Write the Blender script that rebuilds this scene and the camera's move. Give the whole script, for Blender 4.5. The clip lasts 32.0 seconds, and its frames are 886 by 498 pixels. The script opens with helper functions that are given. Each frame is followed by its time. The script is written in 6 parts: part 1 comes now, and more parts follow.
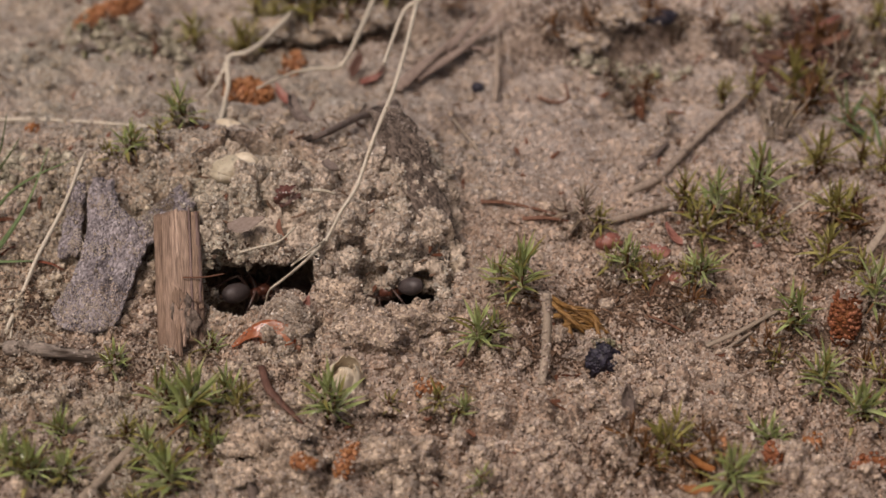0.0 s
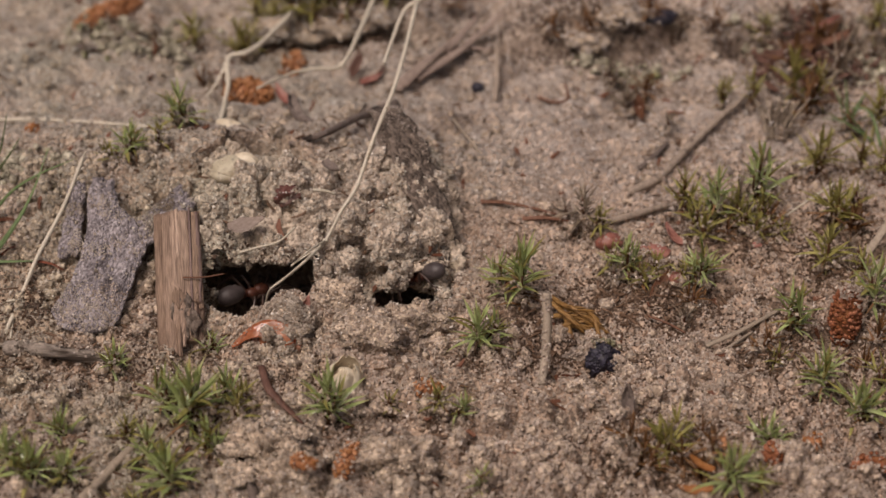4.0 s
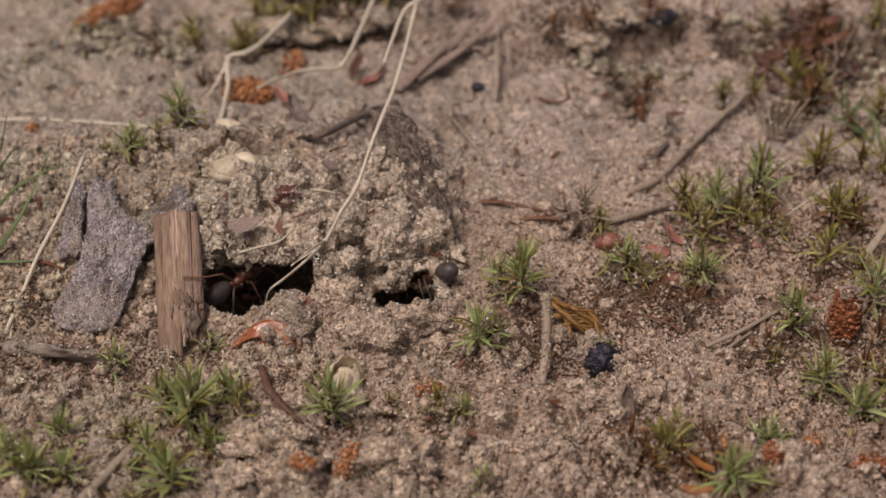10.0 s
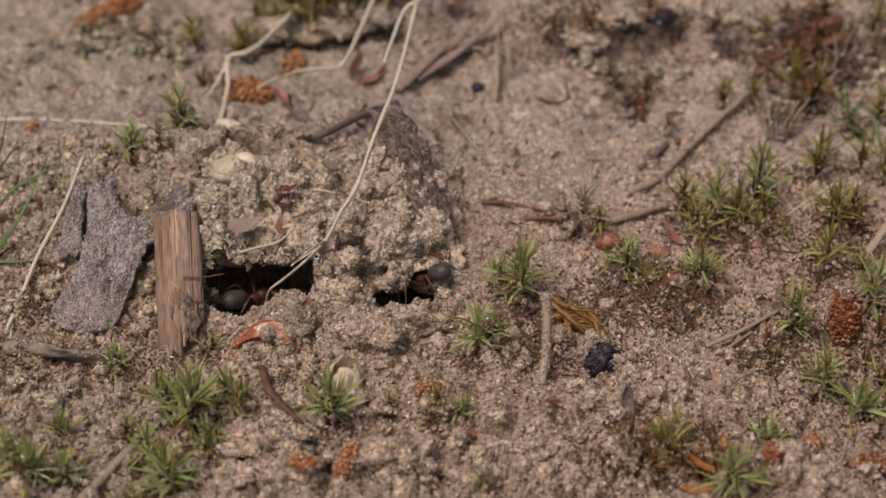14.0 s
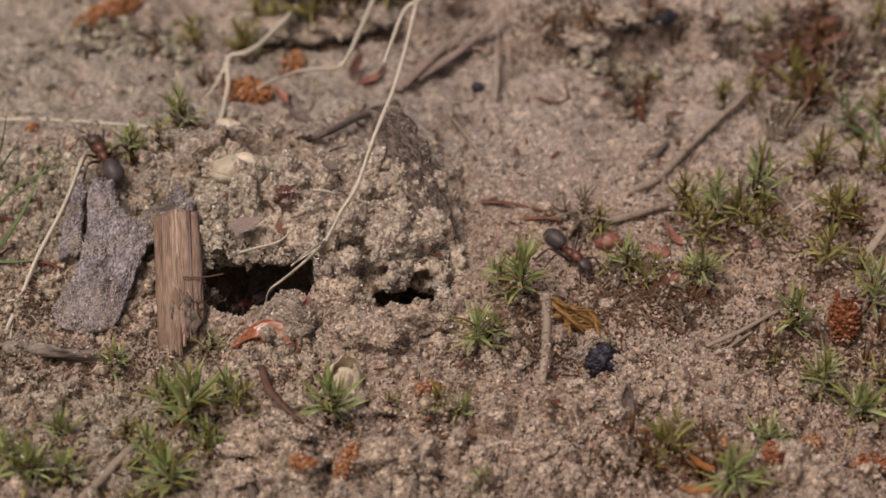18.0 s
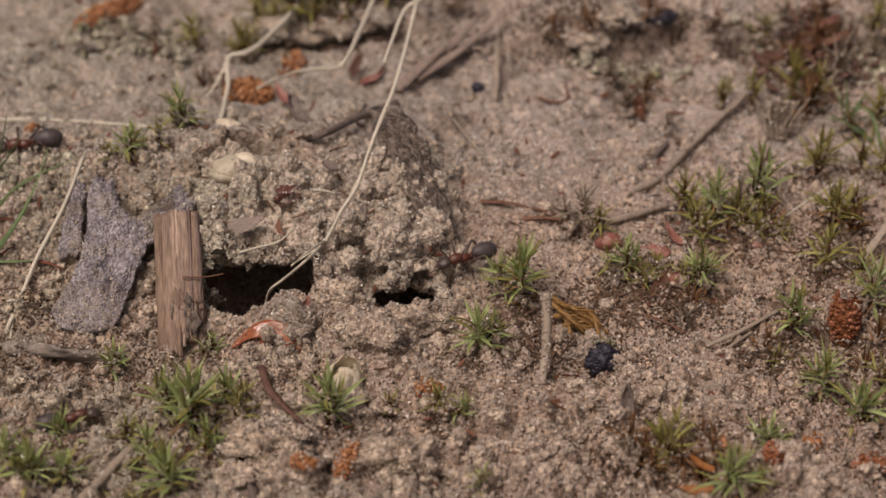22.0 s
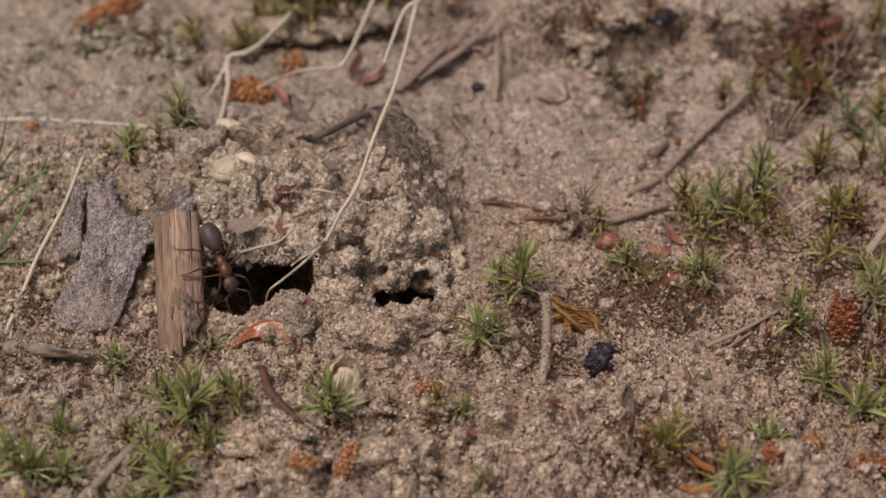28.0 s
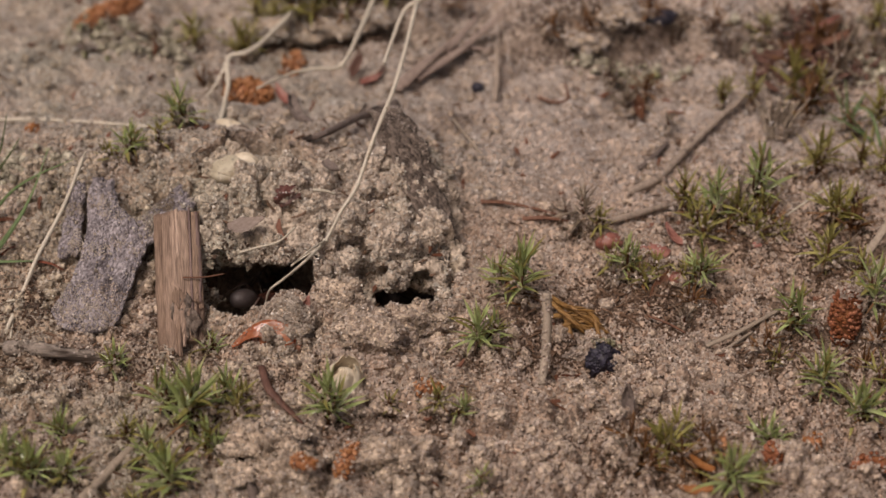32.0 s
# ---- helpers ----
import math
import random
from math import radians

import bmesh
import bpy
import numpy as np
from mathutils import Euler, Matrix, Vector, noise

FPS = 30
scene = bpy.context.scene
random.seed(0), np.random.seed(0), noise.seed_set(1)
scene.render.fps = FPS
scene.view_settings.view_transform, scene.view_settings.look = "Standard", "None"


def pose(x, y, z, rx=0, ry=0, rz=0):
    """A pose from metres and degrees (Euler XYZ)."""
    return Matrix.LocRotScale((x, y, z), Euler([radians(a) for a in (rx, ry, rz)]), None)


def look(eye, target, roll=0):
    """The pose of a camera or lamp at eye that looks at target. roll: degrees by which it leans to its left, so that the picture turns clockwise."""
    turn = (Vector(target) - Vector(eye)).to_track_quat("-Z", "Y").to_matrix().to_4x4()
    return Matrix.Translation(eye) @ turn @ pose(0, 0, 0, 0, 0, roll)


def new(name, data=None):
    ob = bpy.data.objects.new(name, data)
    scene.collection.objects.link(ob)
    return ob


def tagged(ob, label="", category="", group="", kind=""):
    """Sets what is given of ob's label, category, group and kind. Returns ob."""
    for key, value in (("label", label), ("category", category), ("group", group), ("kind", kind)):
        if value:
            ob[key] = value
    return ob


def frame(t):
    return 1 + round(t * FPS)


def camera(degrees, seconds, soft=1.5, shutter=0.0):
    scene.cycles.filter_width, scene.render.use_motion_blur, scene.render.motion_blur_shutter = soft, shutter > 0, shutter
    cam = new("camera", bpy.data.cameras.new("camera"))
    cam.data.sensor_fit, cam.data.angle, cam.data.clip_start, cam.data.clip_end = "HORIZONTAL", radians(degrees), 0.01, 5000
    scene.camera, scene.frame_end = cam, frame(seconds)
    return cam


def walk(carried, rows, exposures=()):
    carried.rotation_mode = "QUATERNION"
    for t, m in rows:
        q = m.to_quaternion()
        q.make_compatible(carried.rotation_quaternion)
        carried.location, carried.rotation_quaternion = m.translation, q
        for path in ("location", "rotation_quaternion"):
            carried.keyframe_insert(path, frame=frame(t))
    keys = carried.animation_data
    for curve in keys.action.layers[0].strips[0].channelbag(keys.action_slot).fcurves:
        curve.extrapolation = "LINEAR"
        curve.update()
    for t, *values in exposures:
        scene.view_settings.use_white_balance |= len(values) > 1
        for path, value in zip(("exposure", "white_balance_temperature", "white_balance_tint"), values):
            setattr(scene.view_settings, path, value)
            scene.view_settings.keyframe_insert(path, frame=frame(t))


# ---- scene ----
# All lengths below are in millimetres unless they are passed to pose() or look().
MM = 0.001
SECONDS = 32.0

# ---- camera: a macro shot that stands still ----
cam = camera(26.0, SECONDS, soft=1.5, shutter=0.5)
cam.data.dof.use_dof = True
cam.data.dof.focus_distance = 0.202
cam.data.dof.aperture_fstop = 27.0
EYE = (0.0, -0.1707, 0.1333)
walk(cam, [(0.0, look(EYE, (0, 0, 0))), (SECONDS, look(EYE, (0, 0, 0)))],
     exposures=[(0.0, -0.17, 6960, 18), (SECONDS, -0.17, 6960, 18)])

# ---- light: a bright overcast sky, the sun spread wide behind cloud ----
world = bpy.data.worlds.new("overcast_sky")
scene.world = world
world.use_nodes = True
wn = world.node_tree
sky = wn.nodes.new("ShaderNodeTexSky")
sky.sky_type, sky.sun_disc = "NISHITA", False
sky.sun_elevation, sky.sun_rotation = radians(58), radians(200)
sky.dust_density, sky.air_density, sky.ozone_density = 7.0, 1.0, 0.3
wn.links.new(sky.outputs["Color"], wn.nodes["Background"].inputs["Color"])
wn.nodes["Background"].inputs["Strength"].default_value = 0.052

sun_data = bpy.data.lights.new("sun", "SUN")
sun_data.energy, sun_data.angle, sun_data.color = 2.95, radians(28), (1.0, 0.95, 0.89)
sun = new("sun", sun_data)
sun.matrix_world = look((-0.35, -0.2, 0.9), (0, 0, 0))


# ---- relief ----
def smooth(a):
    a = np.clip(a, 0.0, 1.0)
    return a * a * (3 - 2 * a)


def hash01(ix, iy, iz, seed):
    h = (ix * 374761393 + iy * 668265263 + iz * 1440662683 + seed * 974634777) & 0xFFFFFFFF
    h = ((h ^ (h >> 13)) * 1274126177) & 0xFFFFFFFF
    return ((h ^ (h >> 16)) & 0xFFFF) / 65535.0


def vnoise(x, y, z=0.0, seed=0):
    """Smooth noise between -1 and 1, with features about one unit wide."""
    x, y, z = np.broadcast_arrays(np.asarray(x, float), np.asarray(y, float), np.asarray(z, float))
    ix, iy, iz = (np.floor(a).astype(np.int64) for a in (x, y, z))
    fx, fy, fz = smooth(x - ix), smooth(y - iy), smooth(z - iz)
    out = 0.0
    for dx in (0, 1):
        for dy in (0, 1):
            for dz in (0, 1):
                w = (fx if dx else 1 - fx) * (fy if dy else 1 - fy) * (fz if dz else 1 - fz)
                out = out + w * hash01(ix + dx, iy + dy, iz + dz, seed)
    return out * 2 - 1


def crumbs(x, y, seed=0):
    """Rounded lumps about one unit wide: 1 at a lump's top, about 0 between lumps."""
    x, y = np.broadcast_arrays(np.asarray(x, float), np.asarray(y, float))
    ix, iy = np.floor(x).astype(np.int64), np.floor(y).astype(np.int64)
    best = np.full(x.shape, 9.0)
    for dx in (-1, 0, 1):
        for dy in (-1, 0, 1):
            px = ix + dx + 0.15 + 0.7 * hash01(ix + dx, iy + dy, ix * 0, seed)
            py = iy + dy + 0.15 + 0.7 * hash01(ix + dx, iy + dy, ix * 0 + 7, seed)
            best = np.minimum(best, (px - x) ** 2 + (py - y) ** 2)
    return np.clip(1 - best * 1.6, 0, 1)


def swell(x, y, cx, cy, sx, sy):
    return np.exp(-0.5 * (((x - cx) / sx) ** 2 + ((y - cy) / sy) ** 2))


def relief(x, y, fine=True):
    """Height of the sandy ground."""
    x, y = np.asarray(x, float), np.asarray(y, float)
    far = 1 - smooth((np.hypot(x, y) - 80) / 150)
    z = 3.8 * swell(x, y, -36, 9, 15, 9) + 4.6 * swell(x, y, -18, 9, 14, 6.5)
    z = z + 2.8 * swell(x, y, -17.5, -13.6, 3.2, 1.7) + 2.0 * swell(x, y, -0.8, -12.4, 4.0, 1.7)
    z = z + 1.5 * swell(x, y, -8.5, -15.5, 3.0, 1.6) + 1.3 * swell(x, y, 28, -2, 12, 6)
    z = z + 4.0 * swell(x, y, 62, 62, 26, 16) - 0.8 * swell(x, y, 18, -11, 6, 5)
    bank = smooth((x - 6) / 6) * (1 - smooth((np.abs(x - 40) - 60) / 40)) * (1 - smooth((y - 70) / 60))
    z = z + 4.2 * smooth((y - 40 - 2.5 * vnoise(x / 5, 0 * x, 0, 14)) / 1.2) * bank
    behind = smooth((y - 12) / 14) * far
    z = z + behind * (1.0 * vnoise(x / 6, y / 5, 0, 71) + 0.8 * vnoise(x / 2.8, y / 2.4, 0, 72) + 0.5 * vnoise(x / 1.4, y / 1.3, 0, 73))
    shelf = smooth((x + 27) / 4) * (1 - smooth((x + 3) / 5)) * (1 - smooth((y - 62) / 30))
    z = z + 3.4 * smooth((y - 45.6 - 1.8 * vnoise(x / 4, 0 * x, 0, 18)) / 1.0) * shelf
    z = z + 1.6 * vnoise(x / 24, y / 24, 0, 3) * far + 6 * vnoise(x / 900, y / 900, 0, 4) * (1 - far)
    z = z + (0.95 * vnoise(x / 8, y / 8, 0, 5) + 0.6 * vnoise(x / 3.4, y / 3.4, 0, 6)) * far
    near = smooth((-8 - y) / 14)
    z = z + 0.6 * near * vnoise(x / 2.6, y / 2.6, 0, 17)
    if fine:
        rough = (0.35 + 0.65 * smooth(vnoise(x / 15, y / 15, 0, 8) * 1.2 + 0.45)) * (1 - 0.5 * smooth((y - 8) / 22))
        z = z + (0.8 + 0.9 * near) * rough * (0.8 * crumbs(x / 2.3, y / 2.3, 9) + 0.8 * vnoise(x / 1.5, y / 1.5, 0, 15) - 0.35) * far
        z = z + (0.8 + 0.35 * near) * rough * (0.6 * crumbs(x / 1.15 + 5, y / 1.15, 10) + 0.55 * vnoise(x / 0.8, y / 0.8, 0, 16) - 0.3) * far
        z = z + (0.5 * rough * crumbs(x / 0.62, y / 0.62 + 3, 12) + 0.2 * vnoise(x / 0.55, y / 0.55, 0, 11)) * far
        z = z - (1.9 - 0.6 * near) * smooth((vnoise(x / 2.9, y / 2.2, 0, 13) - 0.40) * 3) * rough * far
    # the two mouths of the nest
    m1 = 1 - smooth((((x + 20.8) / 7.4) ** 2 + ((y + 1.5) / 12.9) ** 2 - 0.62) / 0.55)
    m2 = 1 - smooth((((x + 4.2) / 5.7) ** 2 + ((y + 2.2) / 11.2) ** 2 - 0.62) / 0.55)
    z = z * (1 - m1) - (5.6 + 5.0 * smooth((y + 9) / 7)) * m1
    return z * (1 - m2) - (4.2 + 5.0 * smooth((y + 9) / 6)) * m2


def crust_edge(x):
    """Ridge height, lip place and lip height of the crumbly roof over the nest, along x."""
    ridge = 7.4 * smooth((x + 33) / 8) * (1 - smooth((x + 3.8) / 7.2)) + 0.5 * vnoise(x / 4, 0 * x, 0, 20)
    m1 = smooth((x + 27.6) / 1.6) * (1 - smooth((x + 13.9) / 1.5))
    m2 = smooth((x + 8.8) / 1.4) * (1 - smooth((x + 1.6) / 3.0))
    lip_z = -2.0 + 7.2 * m1 + m2 * (3.0 + 1.7 * smooth((x + 7.5) / 5)) + 0.7 * vnoise(x / 1.6, 0 * x, 0, 21)
    lip_y = -10.6 + 3.0 * m1 + m2 * (2.3 + 0.7 * smooth((x + 6) / 4)) + 0.6 * vnoise(x / 2.2, 0 * x, 0, 22)
    return ridge, lip_y, np.minimum(lip_z, ridge - 0.4)


def crust_top(x, y):
    """Height of that roof's upper face; far below the ground where there is no roof."""
    x, y = np.asarray(x, float), np.asarray(y, float)
    ridge, lip_y, lip_z = crust_edge(x)
    up = np.clip((y - lip_y) / (4.0 - lip_y), 0, 1)
    front = lip_z + (ridge - lip_z) * (1 - (1 - up) ** 2.4)
    z = np.where(y < 4.0, front, ridge + (-1.0 - ridge) * smooth((y - 4.0) / 13.0))
    return np.where((x > -33) & (x < 6) & (y > lip_y) & (y < 17), z, -99.0)


def surface(x, y, fine=True):
    return np.maximum(relief(x, y, fine), crust_top(x, y))


# ---- end of relief ----
def level(x, y):
    """Height of the top surface at one place."""
    return float(surface(np.array([x]), np.array([y]))[0])



# ---- materials ----
DULL = 0.62  # the tones below are relative to the palest sand grains, which reflect about half of the light


def material(name, a, b, grain=1.0, stretch=(1, 1, 1), rough=0.8, bump=0.05, vary=0.2, stain=None, stain_at=0.62,
             see=0.0, gloss=0.3, metal=0.0, island=False, length=None, sandy=0.0, fine=0.35, dry=None, algae=None):
    """Two tones mixed by a coarse and a fine noise, an optional stain, fine relief; grain is in features per
    millimetre.
    dry=(near, far, tone): a tint multiplied in with growing y, between two distances behind the nest;
    algae=(tone, share): a greenish film in wide patches, thinning out towards +x;
    length=(ramp, reach): a run of tones along the distance from the object's origin."""
    a, b = [k * DULL for k in a], [k * DULL for k in b]
    stain = stain and [k * DULL for k in stain]
    mat = bpy.data.materials.new(name)
    mat.use_nodes = True
    nt = mat.node_tree
    n, link = nt.nodes, nt.links.new
    bsdf = n["Principled BSDF"]
    coord = n.new("ShaderNodeTexCoord")
    mapping = n.new("ShaderNodeMapping")
    mapping.inputs["Scale"].default_value = [1000 * k for k in stretch]
    link(coord.outputs["Object"], mapping.inputs["Vector"])

    def noise_at(scale, detail=3.0):
        node = n.new("ShaderNodeTexNoise")
        node.inputs["Scale"].default_value, node.inputs["Detail"].default_value = scale, detail
        link(mapping.outputs["Vector"], node.inputs["Vector"])
        return node.outputs["Fac"]

    def spread(value, low, high):
        node = n.new("ShaderNodeMapRange")
        node.inputs["From Min"].default_value, node.inputs["From Max"].default_value = low, high
        link(value, node.inputs["Value"])
        return node.outputs["Result"]

    def mixed(fac, one, two, blend="MIX"):
        node = n.new("ShaderNodeMix")
        node.data_type, node.blend_type = "RGBA", blend
        for socket, value in ((node.inputs[0], fac), (node.inputs[6], one), (node.inputs[7], two)):
            if isinstance(value, (int, float)):
                socket.default_value = value
            elif isinstance(value, tuple):
                socket.default_value = (*value, 1)
            else:
                link(value, socket)
        return node.outputs[2]

    coarse, small = noise_at(grain), noise_at(grain * 4.3, 4.0)
    colour = mixed(spread(coarse, 0.35, 0.65), tuple(a), tuple(b))
    if length:
        ramp, reach = length
        size = n.new("ShaderNodeVectorMath")
        size.operation = "LENGTH"
        link(coord.outputs["Object"], size.inputs[0])
        run = n.new("ShaderNodeValToRGB")
        stops = run.color_ramp.elements
        while len(stops) < len(ramp):
            stops.new(0.5)
        for stop, (at, rgb) in zip(stops, ramp):
            stop.position, stop.color = at, (*(k * DULL for k in rgb), 1)
        link(spread(size.outputs["Value"], 0.0, reach * MM), run.inputs["Fac"])
        colour = mixed(0.62, colour, run.outputs["Color"])
    colour = mixed(fine, colour, mixed(spread(small, 0.3, 0.7), tuple(k * 0.55 for k in a), tuple(min(1, k * 1.35) for k in b)))
    if stain:
        colour = mixed(spread(noise_at(grain * 0.45, 5.0), stain_at, stain_at + 0.12), colour, tuple(stain))
    if algae:
        film, share = algae
        patch = n.new("ShaderNodeMath")
        patch.operation = "MULTIPLY"
        link(spread(noise_at(0.085, 4.0), 0.34, 0.62), patch.inputs[0])
        side = n.new("ShaderNodeSeparateXYZ")
        link(coord.outputs["Object"], side.inputs[0])
        reach = n.new("ShaderNodeMapRange")
        reach.inputs["From Min"].default_value, reach.inputs["From Max"].default_value = -32 * MM, 12 * MM
        reach.inputs["To Min"].default_value, reach.inputs["To Max"].default_value = share, 0.12 * share
        link(side.outputs[0], reach.inputs["Value"])
        link(reach.outputs["Result"], patch.inputs[1])
        colour = mixed(patch.outputs[0], colour, mixed(1.0, colour, tuple(film), "MULTIPLY"))
    # blends towards the multiplied tint along y, with a wavy border
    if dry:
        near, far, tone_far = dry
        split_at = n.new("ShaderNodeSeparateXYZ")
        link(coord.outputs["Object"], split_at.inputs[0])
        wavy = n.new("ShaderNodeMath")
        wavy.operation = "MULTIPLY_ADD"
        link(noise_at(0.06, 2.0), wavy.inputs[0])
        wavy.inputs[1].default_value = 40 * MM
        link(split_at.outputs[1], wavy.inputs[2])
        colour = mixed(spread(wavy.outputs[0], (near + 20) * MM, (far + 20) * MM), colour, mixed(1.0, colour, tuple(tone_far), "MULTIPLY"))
    height = small
    if sandy:
        cells = n.new("ShaderNodeTexVoronoi")
        cells.inputs["Scale"].default_value = sandy
        link(mapping.outputs["Vector"], cells.inputs["Vector"])
        split = n.new("ShaderNodeSeparateColor")
        link(cells.outputs["Color"], split.inputs["Color"])
        colour = mixed(spread(split.outputs[0], 0.0, 1.0), mixed(1.0, colour, (0.55, 0.52, 0.50), "MULTIPLY"), mixed(1.0, colour, (1.55, 1.55, 1.55), "MULTIPLY"))
        height = spread(cells.outputs["Distance"], 0.6, 0.0)
    info = n.new("ShaderNodeNewGeometry" if island else "ShaderNodeObjectInfo")
    chance = info.outputs["Random Per Island" if island else "Random"]
    tone = n.new("ShaderNodeHueSaturation")
    link(chance, tone.inputs["Fac"])
    tone.inputs["Value"].default_value, tone.inputs["Saturation"].default_value = 1 - 1.6 * vary, 1 + 0.6 * vary
    link(colour, tone.inputs["Color"])
    link(tone.outputs["Color"], bsdf.inputs["Base Color"])
    bsdf.inputs["Roughness"].default_value, bsdf.inputs["Metallic"].default_value = rough, metal
    bsdf.inputs["Specular IOR Level"].default_value = gloss
    if bump:
        relief_node = n.new("ShaderNodeBump")
        relief_node.inputs["Strength"].default_value, relief_node.inputs["Distance"].default_value = 0.8, bump * MM
        link(height, relief_node.inputs["Height"])
        link(relief_node.outputs["Normal"], bsdf.inputs["Normal"])
    if see:
        thin = n.new("ShaderNodeBsdfTranslucent")
        link(tone.outputs["Color"], thin.inputs["Color"])
        blend = n.new("ShaderNodeMixShader")
        blend.inputs[0].default_value = see
        link(bsdf.outputs[0], blend.inputs[1]), link(thin.outputs[0], blend.inputs[2])
        link(blend.outputs[0], n["Material Output"].inputs["Surface"])
    return mat


ALGAE = ((0.885, 0.955, 0.92), 0.9)
SAND = material("damp_sand", (0.43, 0.305, 0.228), (0.62, 0.465, 0.362), 0.16, rough=0.9, bump=0.12, vary=0.0,
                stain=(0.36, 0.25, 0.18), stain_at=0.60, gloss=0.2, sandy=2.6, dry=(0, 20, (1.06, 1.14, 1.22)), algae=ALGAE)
CRUST = material("crumbly_sand_crust", (0.54, 0.43, 0.335), (0.74, 0.61, 0.50), 0.3, rough=0.9, bump=0.2, vary=0.0,
                 stain=(0.30, 0.235, 0.14), stain_at=0.62, gloss=0.2, sandy=2.6, algae=ALGAE)
GRAIN = material("quartz_grains", (0.87, 0.665, 0.545), (1.31, 1.08, 0.94), 0.4, rough=0.28, bump=0.0, vary=0.22, island=True, gloss=0.6, see=0.38,
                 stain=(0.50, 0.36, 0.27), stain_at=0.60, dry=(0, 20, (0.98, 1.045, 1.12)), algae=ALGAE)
PALE_GRAIN = material("pale_mound_grains", (1.02, 0.825, 0.69), (1.44, 1.245, 1.09), 0.4, rough=0.28, bump=0.0, vary=0.22, island=True, gloss=0.6, see=0.38,
                      stain=(0.46, 0.37, 0.22), stain_at=0.60, algae=ALGAE)
SOIL_GRAIN = material("damp_brown_sand_grains", (0.21, 0.135, 0.09), (0.44, 0.30, 0.215), 0.4, rough=0.4, bump=0.0, vary=0.45, island=True, gloss=0.4, see=0.12)
DARK_GRAIN = material("dark_mineral_grains", (0.11, 0.075, 0.055), (0.24, 0.155, 0.11), 0.6, rough=0.7, bump=0.0, vary=0.3, island=True)
LITTER = material("brown_plant_crumbs", (0.17, 0.10, 0.065), (0.34, 0.21, 0.14), 0.8, rough=0.85, bump=0.02, vary=0.35, island=True)
SHRED = material("red_brown_leaf_shreds", (0.22, 0.085, 0.05), (0.36, 0.17, 0.11), 0.8, rough=0.75, bump=0.02, vary=0.35, island=True)
LEAF = material("green_moss_leaf", (0.80, 0.98, 0.36), (1.20, 1.36, 0.74), 0.5, (1, 1, 0.3), 0.22, 0.02, 0.2, see=0.5, gloss=0.8,
                length=([(0.0, (0.95, 0.88, 0.66)), (0.14, (1.1, 1.15, 0.76)), (0.5, (0.92, 1.16, 0.42)), (0.70, (0.94, 0.90, 0.34)), (0.82, (0.62, 0.36, 0.17)), (1.0, (0.85, 0.70, 0.54))], 4.2))
OLIVE = material("olive_moss_leaf", (0.70, 0.64, 0.18), (1.1, 0.97, 0.36), 0.5, (1, 1, 0.3), 0.55, 0.02, 0.18, see=0.4,
                 length=([(0.0, (0.38, 0.28, 0.17)), (0.3, (0.50, 0.46, 0.20)), (0.72, (0.36, 0.36, 0.12)), (0.86, (0.45, 0.24, 0.12)), (1.0, (0.75, 0.60, 0.45))], 4.2))
BROWN = material("withered_moss_leaf", (0.33, 0.155, 0.075), (0.60, 0.34, 0.17), 0.6, (1, 1, 0.3), 0.75, 0.02, 0.35, see=0.15)
DUN = material("dun_dead_moss_leaf", (0.322, 0.241, 0.177), (0.672, 0.546, 0.42), 0.6, (1, 1, 0.3), 0.85, 0.02, 0.35)
STEM = material("reddish_moss_stem", (0.13, 0.05, 0.03), (0.20, 0.10, 0.05), 1.0, (1, 1, 0.3), 0.7, 0.02)
STRAW = material("bleached_straw", (0.82, 0.71, 0.55), (0.98, 0.89, 0.74), 1.2, (2, 2, 0.15), 0.55, 0.02, 0.12, stain=(0.42, 0.30, 0.18), stain_at=0.64)
DULL_STRAW = material("weathered_straw", (0.462, 0.364, 0.28), (0.644, 0.532, 0.42), 1.2, (2, 2, 0.2), 0.75, 0.03, 0.2, stain=(0.18, 0.13, 0.10))
GRASS = material("green_grass_blade", (0.22, 0.34, 0.14), (0.38, 0.50, 0.24), 1.0, (2, 2, 0.15), 0.5, 0.02, 0.15, see=0.25)
RED_GRASS = material("red_withered_grass_tip", (0.30, 0.08, 0.05), (0.42, 0.15, 0.09), 1.0, (2, 2, 0.3), 0.6, 0.02, 0.15)
TWIG = material("grey_brown_twig", (0.21, 0.155, 0.13), (0.40, 0.32, 0.28), 1.0, (1.5, 1.5, 0.5), 0.85, 0.2, 0.2, stain=(0.06, 0.043, 0.035), stain_at=0.54)
STREAKY = material("streaky_weathered_twig", (0.36, 0.285, 0.235), (0.66, 0.56, 0.475), 1.5, (0.1, 1.6, 1.6), 0.85, 0.3, 0.1, stain=(0.085, 0.06, 0.045), stain_at=0.53)
STALK = material("tan_grey_stalk", (0.39, 0.296, 0.227), (0.624, 0.499, 0.406), 1.0, (1.5, 1.5, 0.3), 0.85, 0.15, 0.2, stain=(0.14, 0.10, 0.075), stain_at=0.57)
NEEDLE = material("red_brown_needle", (0.20, 0.085, 0.05), (0.34, 0.17, 0.11), 1.0, (2, 2, 0.2), 0.6, 0.03, 0.25)
FIBRE = material("pinkish_bark_fibre", (0.40, 0.29, 0.24), (0.60, 0.47, 0.40), 1.0, (2, 2, 0.2), 0.8, 0.05, 0.2, stain=(0.12, 0.07, 0.05))
